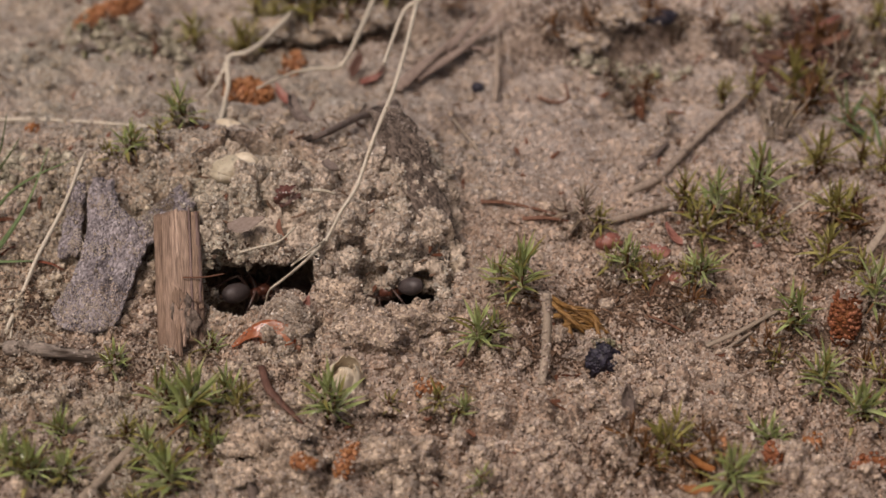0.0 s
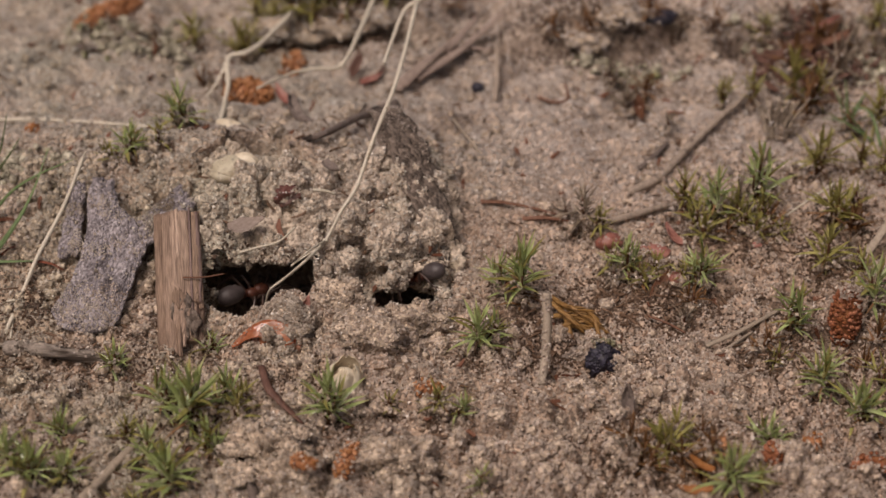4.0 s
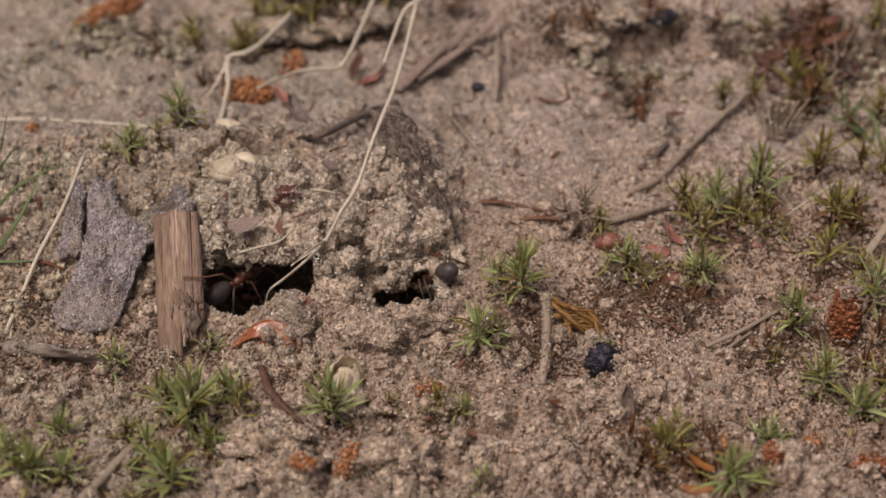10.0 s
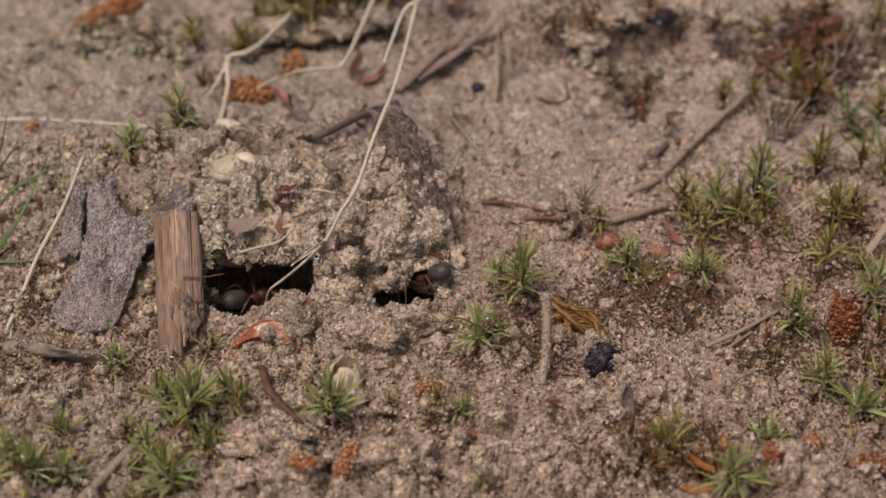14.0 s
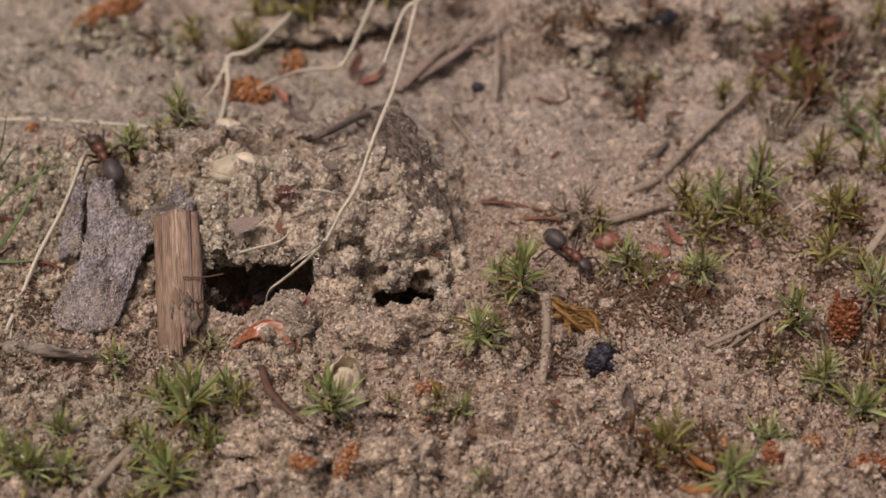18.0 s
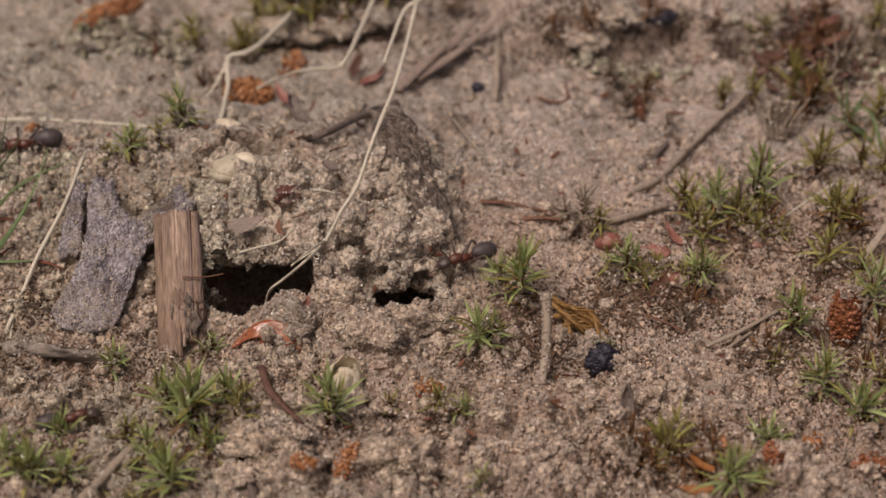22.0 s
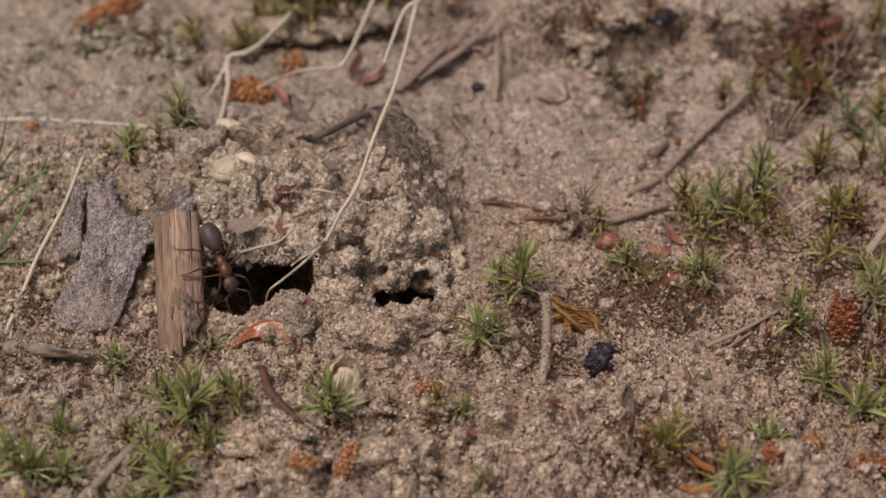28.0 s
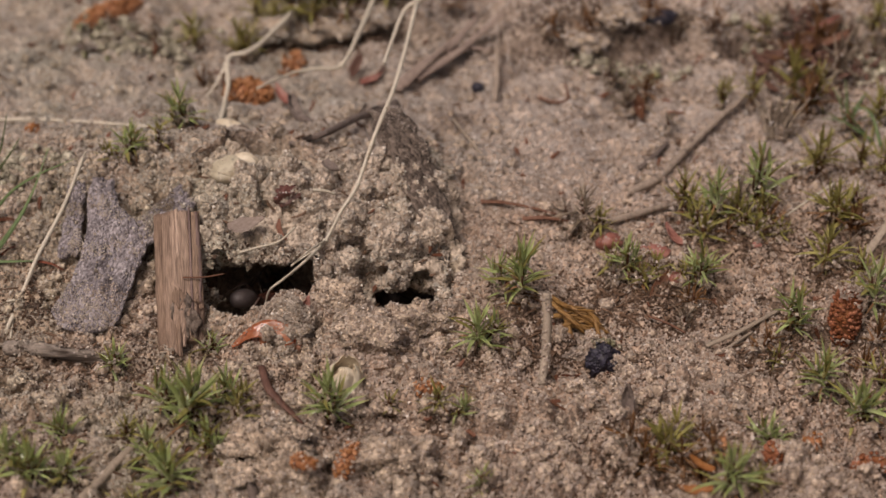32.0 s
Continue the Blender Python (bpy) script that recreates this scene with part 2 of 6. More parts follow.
BARK = material("grey_sandy_bark", (0.25, 0.218, 0.235), (0.54, 0.485, 0.50), 0.5, (1, 0.8, 1), 0.88, 0.3, 0.05, stain=(0.15, 0.125, 0.13), stain_at=0.60, sandy=4.5)
FLAKE = material("dark_bark_flake", (0.107, 0.081, 0.066), (0.256, 0.2, 0.164), 0.7, (1, 0.8, 1), 0.9, 0.25, 0.05, stain=(0.075, 0.06, 0.05), stain_at=0.56, sandy=2.2)
WOOD = material("torn_brown_wood", (0.40, 0.27, 0.205), (0.86, 0.625, 0.485), 1.9, (1.0, 0.07, 1.0), 0.75, 0.3, 0.30, stain=(0.20, 0.12, 0.10), stain_at=0.58, fine=0.55)
DARK_WOOD = material("darkened_wood_edge", (0.17, 0.11, 0.10), (0.36, 0.25, 0.22), 1.1, (1.3, 0.15, 1.3), 0.8, 0.12, 0.1)
CHAR = material("charcoal", (0.021, 0.018, 0.032), (0.055, 0.048, 0.078), 1.2, (1, 1, 1), 0.55, 0.25, 0.1, gloss=0.5, sandy=3.0)
CONE = material("orange_brown_cone_scale", (0.60, 0.25, 0.115), (0.95, 0.50, 0.27), 1.0, (1, 1, 1), 0.75, 0.06, 0.32, stain=(0.55, 0.42, 0.30), stain_at=0.63)
CONE_CORE = material("dark_cone_core", (0.36, 0.14, 0.07), (0.60, 0.27, 0.13), 1.0, (1, 1, 1), 0.85, 0.1, 0.1)
CREAM = material("cream_papery_husk", (1.2, 1.0, 0.74), (1.36, 1.2, 0.96), 0.7, (1, 1, 0.5), 0.5, 0.05, 0.1, see=0.2, stain=(0.50, 0.36, 0.20), stain_at=0.66, fine=0.12)
RUST = material("rust_red_cone_scale", (0.40, 0.14, 0.07), (0.62, 0.26, 0.15), 1.0, (1, 1, 1), 0.75, 0.06, 0.3, stain=(0.45, 0.32, 0.24), stain_at=0.62)
GOLD = material("golden_brown_shoot", (0.4, 0.2, 0.07), (0.58, 0.35, 0.15), 1.0, (1, 1, 1), 0.6, 0.05, 0.2)
SERE = material("yellowed_translucent_husk", (0.95, 0.82, 0.60), (1.12, 1.02, 0.80), 0.6, (1, 1, 0.5), 0.45, 0.06, 0.1, see=0.3, stain=(0.55, 0.43, 0.28), stain_at=0.58, fine=0.15)
# the pale stain is sand crust and a sky sheen painted into the colour
AMBER = material("amber_orange_scale", (0.80, 0.22, 0.07), (1.0, 0.46, 0.26), 0.5, (1, 1, 1), 0.10, 0.10, 0.05, see=0.5, gloss=1.0, stain=(0.88, 0.64, 0.50), stain_at=0.49, fine=0.3)
PETAL = material("pinkish_papery_flake", (0.56, 0.43, 0.36), (0.72, 0.58, 0.50), 0.6, (1, 1, 1), 0.5, 0.04, 0.1, see=0.3, gloss=0.4)
DEAD = material("dark_red_brown_leaf", (0.15, 0.07, 0.05), (0.27, 0.145, 0.11), 0.8, (1.5, 0.3, 1.5), 0.6, 0.06, 0.15, stain=(0.09, 0.045, 0.035), stain_at=0.58)
RESIN = material("dark_red_resin", (0.17, 0.06, 0.05), (0.38, 0.18, 0.15), 0.7, (1, 1, 1), 0.22, 0.12, 0.05, see=0.25, gloss=0.8, stain=(0.50, 0.38, 0.34), stain_at=0.58)
ROSE = material("rose_pink_husk", (0.48, 0.16, 0.12), (0.72, 0.36, 0.29), 0.5, (1, 1, 1), 0.34, 0.05, 0.15, see=0.2, gloss=0.4, stain=(0.58, 0.44, 0.34), stain_at=0.62)
CLOD = material("grey_sand_clod", (0.56, 0.43, 0.325), (0.76, 0.61, 0.485), 0.6, rough=0.92, bump=0.2, vary=0.08, stain=(0.32, 0.245, 0.18), sandy=2.6, algae=ALGAE)
GASTER = material("dark_grey_ant_gaster", (0.07, 0.054, 0.053), (0.125, 0.098, 0.095), 1.5, (1, 1, 1), 0.5, 0.015, 0.0, gloss=0.4)
ANT_RED = material("red_brown_ant_body", (0.125, 0.040, 0.025), (0.22, 0.078, 0.048), 0.8, (1, 1, 1), 0.4, 0.012, 0.0, gloss=0.5)
ANT_HEAD = material("dark_ant_head", (0.075, 0.05, 0.043), (0.13, 0.085, 0.07), 0.8, (1, 1, 1), 0.45, 0.012, 0.0, gloss=0.5)
ANT_DARK = material("dark_ant_leg", (0.050, 0.026, 0.020), (0.10, 0.05, 0.035), 1.0, (1, 1, 1), 0.45, 0.01, 0.0, gloss=0.5)


# ---- mesh tools ----
def mesh_of(name, verts, faces, mat, smooth_faces=True):
    data = bpy.data.meshes.new(name)
    data.from_pydata((np.asarray(verts, float) * MM).tolist(), [], faces)
    data.materials.append(mat)
    data.polygons.foreach_set("use_smooth", [smooth_faces] * len(data.polygons))
    data.update()
    return data


def big_mesh(name, verts, faces, mat, smooth_faces=True):
    """The same for large arrays: faces is an (n, k) array."""
    verts, faces = np.asarray(verts, np.float32) * MM, np.asarray(faces, np.int32)
    data = bpy.data.meshes.new(name)
    data.vertices.add(len(verts))
    data.vertices.foreach_set("co", verts.ravel())
    k = faces.shape[1]
    data.loops.add(faces.size)
    data.loops.foreach_set("vertex_index", faces.ravel())
    data.polygons.add(len(faces))
    data.polygons.foreach_set("loop_start", np.arange(len(faces), dtype=np.int32) * k)
    data.polygons.foreach_set("use_smooth", np.full(len(faces), smooth_faces))
    data.materials.append(mat)
    data.update(calc_edges=True)
    data.validate()
    return data


def thing(name, place, label, category, group="", turn=(0, 0, 0), data=None, kind=""):
    ob = new(name, data)
    ob.matrix_basis = pose(*[k * MM for k in place], *turn)
    return tagged(ob, label, category, group, kind)


def part(name, data, parent, m=None, label=""):
    ob = new(name, data)
    ob.parent = parent
    if m is not None:
        ob.matrix_basis = m
    return tagged(ob, label)


def at_mm(x, y, z, rx=0, ry=0, rz=0, s=1.0):
    return pose(x * MM, y * MM, z * MM, rx, ry, rz) @ Matrix.Diagonal((s, s, s, 1))


def grid_faces(nu, nv, wrap=False):
    faces = []
    for i in range(nu - 1):
        for j in range(nv if wrap else nv - 1):
            k = (j + 1) % nv
            faces.append((i * nv + j, i * nv + k, (i + 1) * nv + k, (i + 1) * nv + j))
    return faces


def curve_through(points, steps=8):
    """A smooth line through the points (Catmull-Rom)."""
    p = np.asarray(points, float)
    p = np.vstack([2 * p[0] - p[1], p, 2 * p[-1] - p[-2]])
    out = []
    for i in range(1, len(p) - 2):
        for s in range(steps):
            t = s / steps
            out.append(0.5 * (2 * p[i] + (p[i + 1] - p[i - 1]) * t + (2 * p[i - 1] - 5 * p[i] + 4 * p[i + 1] - p[i + 2]) * t * t
                              + (3 * p[i] - p[i - 1] - 3 * p[i + 1] + p[i + 2]) * t ** 3))
    out.append(p[-2])
    return np.array(out)


def tube(points, r0, r1=None, sides=7, steps=8, wobble=0.12, flat=1.0, seed=1, r_mid=None):
    """A round or flattened stalk along the points, in their own space."""
    line = curve_through(points, steps)
    n = len(line)
    r1 = r0 if r1 is None else r1
    along = np.linspace(0, 1, n)
    rad = r0 + (r1 - r0) * along
    if r_mid is not None:
        rad = np.where(along < 0.5, r0 + (r_mid - r0) * along * 2, r_mid + (r1 - r_mid) * (along * 2 - 1))
    verts = []
    side = None
    for i in range(n):
        d = line[min(i + 1, n - 1)] - line[max(i - 1, 0)]
        d = d / (np.linalg.norm(d) + 1e-9)
        if side is None:
            side = np.cross(d, (0.2, 0.1, 1.0))
        side = side - d * np.dot(side, d)
        side = side / (np.linalg.norm(side) + 1e-9)
        over = np.cross(side, d)
        for j in range(sides):
            a = 2 * math.pi * j / sides
            r = rad[i] * (1 + wobble * float(vnoise(i * 0.45, j * 1.3, 0, seed)))
            verts.append(line[i] + side * math.cos(a) * r + over * math.sin(a) * r * flat)
    faces = grid_faces(n, sides, True)
    faces.append(tuple(range(sides))[::-1])
    faces.append(tuple((n - 1) * sides + j for j in range(sides)))
    return np.array(verts), faces


def ball(rx, ry, rz, rough=0.0, scale=1.0, seed=1, nu=12, nv=16, taper=0.0):
    """An uneven rounded body, long along x."""
    verts = []
    for i in range(nu + 1):
        a = math.pi * i / nu
        for j in range(nv):
            b = 2 * math.pi * j / nv
            c = np.array((math.cos(a), math.sin(a) * math.cos(b), math.sin(a) * math.sin(b)))
            k = 1 + rough * float(vnoise(*(c * scale * 2 + 7), seed)) + 0.5 * rough * float(vnoise(*(c * scale * 5 + 3), seed + 1))
            w = 1 + taper * c[0]
            verts.append((c[0] * rx * k, c[1] * ry * k * w, c[2] * rz * k * w))
    return np.array(verts), grid_faces(nu + 1, nv, True)


def slab(length, width, thick, nu=30, nv=12, bend=0.0, curl=0.0, rough=0.3, scale=1.0, seed=1, ragged=0.3, profile=None, fibre=0.5, shift=None):
    """A chip or leaf along +y from the origin: uneven faces, ragged edge, bent along and curled across."""
    top, low = [], []
    for i in range(nu):
        s = i / (nu - 1)
        w = 0.5 * width * (profile(s) if profile else 1.0)
        for j in range(nv):
            t = 2 * j / (nv - 1) - 1
            edge = 1 + ragged * float(vnoise(s * length * 0.8, np.sign(t) * 3, 0, seed + 4)) * abs(t)
            x = t * w * edge + (shift(s) if shift else 0.0)
            y = s * length + ragged * float(vnoise(t * width * 0.9, (s > 0.5) * 5, 0, seed + 5)) * abs(2 * s - 1) ** 3 * 1.5
            z = bend * (s - 0.5) ** 2 * 4 - bend + curl * t * t
            n = rough * (float(vnoise(x * scale, y * scale * fibre, 0, seed)) + 0.5 * float(vnoise(x * scale * 2.6, y * scale * 2.4 * fibre, 0, seed + 1)))
            h = 0.5 * thick * (1 - 0.75 * abs(t) ** 4) * (1 - 0.6 * abs(2 * s - 1) ** 8)
            top.append((x, y, z + h + n)), low.append((x, y, z - h + 0.4 * n))
    count = nu * nv
    f = grid_faces(nu, nv)
    faces = f + [tuple(count + k for k in q[::-1]) for q in f]
    rim = [j for j in range(nv)] + [i * nv + nv - 1 for i in range(1, nu)] + [(nu - 1) * nv + j for j in range(nv - 2, -1, -1)] + [i * nv for i in range(nu - 2, 0, -1)]
    for k in range(len(rim)):
        p, q = rim[k], rim[(k + 1) % len(rim)]
        faces.append((q, p, count + p, count + q))
    return np.array(top + low), faces


def leaning(a, b, roll=0.0):
    """The pose, in metres, of a thing whose own +y runs from a to b and whose +z looks up."""
    a, b = Vector(a), Vector(b)
    y = (b - a).normalized()
    x = y.cross(Vector((0, 0, 1))).normalized()
    m = Matrix((x, y, x.cross(y))).transposed().to_4x4()
    return Matrix.Translation(a * MM) @ m @ pose(0, 0, 0, 0, roll, 0)


# ---- the ground: one sheet, fine near the nest and coarse towards the horizon ----
def spaced(low, high, step, reach):
    inner = np.arange(low, high + step * 0.5, step)
    grow = step * 1.42 ** np.arange(1, 40)
    grow = np.cumsum(grow)
    grow = grow[grow < reach]
    return np.concatenate([(low - grow)[::-1], inner, high + grow])


gx, gy = spaced(-63, 63, 0.29, 25000), spaced(-44, 70, 0.29, 25000)
GX, GY = np.meshgrid(gx, gy)
GZ = relief(GX, GY)
ground_verts = np.stack([GX.ravel(), GY.ravel(), GZ.ravel()], 1)
nx, ny = len(gx), len(gy)
corner = (np.arange(ny - 1)[:, None] * nx + np.arange(nx - 1)[None, :]).ravel()
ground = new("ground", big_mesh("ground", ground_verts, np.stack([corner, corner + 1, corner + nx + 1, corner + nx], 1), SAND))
tagged(ground, "pale beige damp sand with fine crumbs and two dark nest holes", "ground", kind="structure")

# ---- the crumbly roof of sand over the nest, open below ----
cu = np.arange(-33, 6.01, 0.24)
rows_back, rows_front, rows_under = 56, 84, 46
profile_rows = []
ridge, lip_y, lip_z = crust_edge(cu)
for k in range(rows_back):
    y = 17 - 13 * k / rows_back + 0 * cu
    profile_rows.append((cu, y, crust_top(cu, np.minimum(y, 16.99))))
for k in range(rows_front):
    f = k / (rows_front - 1)
    up = (1 - f) ** 1.5
    y = lip_y + (4.0 - lip_y) * up
    profile_rows.append((cu, y, lip_z + (ridge - lip_z) * (1 - (1 - up) ** 2.4)))
for k in range(1, rows_under):
    f = k / (rows_under - 1)
    y = lip_y + 17 * f ** 1.3
    profile_rows.append((cu, y, lip_z - 0.7 * np.sin(np.minimum(f * 8, 1) * math.pi) - 1.2 * f + 0.4 * f * np.maximum(lip_z, 0)))
CV = np.array([np.stack(r, 1) for r in profile_rows])
du, dv = np.gradient(CV, axis=1), np.gradient(CV, axis=0)
normal = np.cross(dv, du)
normal /= np.linalg.norm(normal, axis=2, keepdims=True) + 1e-9
run = np.cumsum(np.linalg.norm(dv, axis=2), axis=0)
warp = run + 0.8 * vnoise(CV[..., 0] / 1.7, run / 1.7, 0, 35)
swerve = CV[..., 0] + 0.9 * vnoise(CV[..., 0] / 1.5, run / 1.5, 0, 38)
lumps = (1.3 * vnoise(CV[..., 0] / 4.2, warp / 3.6, 0, 36) + 0.6 * vnoise(CV[..., 0] / 1.9, warp / 1.9, 0, 37) + 2.4 * crumbs(swerve / 3.0, warp / 2.8, 30)
         + 1.0 * crumbs(swerve / 1.3, warp / 1.3 + 9, 31) + 0.5 * crumbs(CV[..., 0] / 0.7, run / 0.7 + 4, 33) + 0.25 * vnoise(CV[..., 0] / 0.5, run / 0.5, 0, 32) - 2.05
         - 2.9 * smooth((vnoise(CV[..., 0] / 2.2, run / 2.2, 0, 34) - 0.36) * 3))
weight = (0.35 + 0.65 * smooth(ridge / 3.0))[None] * np.where(np.arange(len(CV)) < rows_back + rows_front, 1.0, 0.45)[:, None]
dent = 0 * run
for hx, hy, hz, wide, deep in ((-21.4, -6.0, 5.6, 2.6, 2.6), (-24.6, -7.4, 4.4, 1.8, 1.6), (-18.0, -3.0, 7.4, 1.2, 2.8), (-16.2, -5.0, 6.2, 1.3, 2.2), (-13.6, -6.6, 5.2, 1.6, 1.6), (-8.0, -8.6, 2.6, 1.6, 1.4), (-1.2, -6.6, 2.6, 1.5, 2.6), (-2.8, -7.2, 2.4, 1.2, 1.4)):
    dent = dent + deep * np.exp(-0.5 * (((CV[..., 0] - hx) / wide) ** 2 + ((CV[..., 1] - hy) / wide) ** 2 + ((CV[..., 2] - hz) / wide) ** 2))
dent[rows_back + rows_front:] = 0
CV = CV + normal * (lumps * weight - dent)[..., None]
nr, nc = CV.shape[:2]
corner = (np.arange(nr - 1)[:, None] * nc + np.arange(nc - 1)[None, :]).ravel()
crust_verts, crust_faces = CV.reshape(-1, 3), np.stack([corner, corner + nc, corner + nc + 1, corner + 1], 1)
nest_mound = thing("nest_mound", (0, 0, 0), "crumbly beige sand mound roofing two dark ant nest holes", "mound",
                   data=big_mesh("nest_mound", crust_verts, crust_faces, CRUST))


# ---- loose grains ----
def grains(name, points, low, high, mat, rng, sink=0.25):
    """Angular grains at the points, joined into one mesh."""
    n = len(points)
    corners = np.array([(1, 0, 0), (-0.5, 0.87, 0), (-0.5, -0.87, 0), (0, 0, 1), (0, 0, -1)], float)
    tris = np.array([(0, 1, 3), (1, 2, 3), (2, 0, 3), (1, 0, 4), (2, 1, 4), (0, 2, 4)])
    size = rng.uniform(low, high, n) * rng.uniform(0.7, 1.15, n)
    q = rng.normal(size=(n, 4))
    q /= np.linalg.norm(q, axis=1, keepdims=True)
    w, x, y, z = q.T
    turn = np.stack([1 - 2 * (y * y + z * z), 2 * (x * y - w * z), 2 * (x * z + w * y), 2 * (x * y + w * z), 1 - 2 * (x * x + z * z),
                     2 * (y * z - w * x), 2 * (x * z - w * y), 2 * (y * z + w * x), 1 - 2 * (x * x + y * y)], 1).reshape(n, 3, 3)
    shape = corners[None] * rng.uniform(0.75, 1.2, (n, 5, 1)) * size[:, None, None] + rng.normal(size=(n, 5, 3)) * 0.1 * size[:, None, None]
    verts = np.einsum("nij,nkj->nki", turn, shape) + points[:, None, :]
    verts[..., 2] -= sink * size[:, None]
    faces = (tris[None] + 5 * np.arange(n)[:, None, None]).reshape(-1, 3)
    return big_mesh(name, verts.reshape(-1, 3), faces, mat, False)


def dusted(verts, faces, count, rng):
    """Places spread evenly over a mesh of quads or triangles."""
    faces = np.asarray([q if len(q) == 4 else (*q, q[-1]) for q in faces if len(q) in (3, 4)])
    quad = np.asarray(verts, float)[faces]
    area = np.linalg.norm(np.cross(quad[:, 2] - quad[:, 0], quad[:, 3] - quad[:, 1]), axis=1)
    pick = rng.choice(len(faces), count, p=area / area.sum())
    a, b = rng.random((2, count, 1))
    quad = quad[pick]
    return quad[:, 0] * (1 - a) * (1 - b) + quad[:, 1] * a * (1 - b) + quad[:, 2] * a * b + quad[:, 3] * (1 - a) * b


def crumb_heap(points, low, high, rng):
    """Uneven rounded crumbs of caked sand at the points: the corners, and their faces."""
    nu_, nv_ = 6, 8
    a, b = np.meshgrid(np.linspace(0.12, math.pi - 0.12, nu_), np.arange(nv_) * 2 * math.pi / nv_, indexing="ij")
    unit = np.stack([np.sin(a) * np.cos(b), np.sin(a) * np.sin(b), np.cos(a)], 2).reshape(-1, 3)
    ring = [tuple(q) for q in grid_faces(nu_, nv_, True)]
    n = len(points)
    size = low + (high - low) * rng.random(n) ** 1.8
    shift = rng.uniform(0, 90, (n, 1, 3))
    spot = unit[None] * 1.5 + shift
    k = 1 + 0.5 * vnoise(spot[..., 0], spot[..., 1], spot[..., 2], 50) + 0.2 * vnoise(spot[..., 0] * 2.5, spot[..., 1] * 2.5, spot[..., 2] * 2.5, 51)
    verts = unit[None] * (k * size[:, None])[..., None] * rng.uniform(0.75, 1.2, (n, 1, 3)) + points[:, None]
    faces = (np.array(ring)[None] + nu_ * nv_ * np.arange(n)[:, None, None]).reshape(-1, 4)
    return verts.reshape(-1, 3), faces


rng = np.random.default_rng(5)
count = 205000
py = -43 + 112 * rng.random(count) ** 1.45
px = rng.uniform(-1, 1, count) * (46 + (py + 44) * 0.17)
spots = np.stack([px, py, relief(px, py)], 1)
bulk = rng.random(len(spots)) < 0.985 + 0.012 * smooth((py - 2) / 12)
# damp soil patches; those at (-16, 45) and (18, 41) paint shade under ledges
damp = np.zeros(count)
for hx, hy, wx, wy, share in ((11, -17.5, 5.5, 3.5, 1.0), (16.5, -19, 3.5, 3, 0.9), (17, -10, 4, 2.5, 0.8), (22, -38, 8, 4, 0.7), (44, 1, 3.5, 3, 0.8), (42, -6, 2.5, 2, 0.8), (38, -28, 4, 2.5, 0.7), (24, -9, 4, 2.5, 0.8), (21, -35, 5, 3, 0.8), (34, -17.5, 4, 3, 0.5), (37, -20, 4, 3, 0.5), (45, -16, 4, 4, 0.6),
                              (31, 1, 5, 2.5, 0.8), (-33, -13, 2.5, 5, 0.7), (-41, -21.5, 5, 2, 0.7), (-44, -10, 4, 5, 0.4), (-24, -20, 3, 2, 0.5), (-15.5, -24, 3, 2, 0.7), (3, -20, 2.5, 2, 0.5),
                              (-11, -33, 3, 2, 0.4), (47, 36, 6, 4, 0.8), (-16, 45, 8, 2, 0.8), (43, -36, 5, 4, 0.4), (27, -41, 5, 3, 0.6), (18, 41, 8, 2.5, 0.7), (26, 34, 4, 2, 0.4), (15, 3, 3, 2, 0.5), (20, -7, 5, 2.5, 0.95), (26, -7.5, 4, 2.5, 1.0), (33, -2, 5, 2.5, 0.8), (8, -12.5, 3.5, 2.5, 0.9), (3.5, -21, 2.5, 1.5, 0.7), (41, 14, 4, 2.5, 0.8), (39, -1, 4, 2.5, 0.6), (41, -9, 4, 3, 0.6)):
    damp = np.maximum(damp, share * swell(px, py, hx, hy, wx, wy))
damp = damp * (0.65 + 0.6 * vnoise(px / 2.2, py / 2.2, 0, 62)) > rng.random(count) * 0.7
tagged(new("soil_grains", grains("soil_grains", spots[bulk & damp], 0.15, 0.27, SOIL_GRAIN, rng, -0.1)),
       "damp brown soil grains round the moss and shoots, and painted shade under far ledges", "sand", kind="stuff")
bulk_pale = bulk & ~damp
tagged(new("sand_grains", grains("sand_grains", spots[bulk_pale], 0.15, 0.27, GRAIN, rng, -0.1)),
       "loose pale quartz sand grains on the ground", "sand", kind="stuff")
# dark soil spots; those along the far ledge and bank paint their undercut shade
soil = [spots[~bulk]]
for hx, hy, wx, wy in ((15.0, 42.5, 16, 6), (19.2, 39.6, 8, 3), (10.7, 44.8, 10, 5), (48.7, 40.9, 9, 6), (47.7, 39.1, 7, 5), (-6.3, 48.7, 10, 5), (15.7, -11.1, 6, 4), (9.9, -17.4, 4, 3), (24.8, -11.9, 6, 4), (37.7, -19.4, 6, 5), (19.9, -33.1, 5, 3), (23.0, -36.2, 4, 3), (27.0, -10.9, 3.5, 2), (23.3, -7.0, 5, 2), (32.4, 1.7, 5, 2), (-43.8, -13.1, 3, 2),
                       (-19.0, 44.6, 4, 1.2), (-14.0, 44.6, 4, 1.2), (-9.5, 44.8, 4, 1.2), (46.5, 36.0, 4, 2), (49.0, 37.5, 4, 2),
                       (50.4, 33.6, 9, 6), (31.7, 1.2, 8, 4), (33.7, 39.6, 14, 5), (-32.0, -20.3, 5, 4), (45.7, 1.0, 6, 6)):
    qx, qy = rng.normal(hx, wx * 0.6, int(180 + 5 * wx * wy)), rng.normal(hy, wy * 0.6, int(180 + 5 * wx * wy))
    soil.append(np.stack([qx, qy, relief(qx, qy) + 0.08], 1))
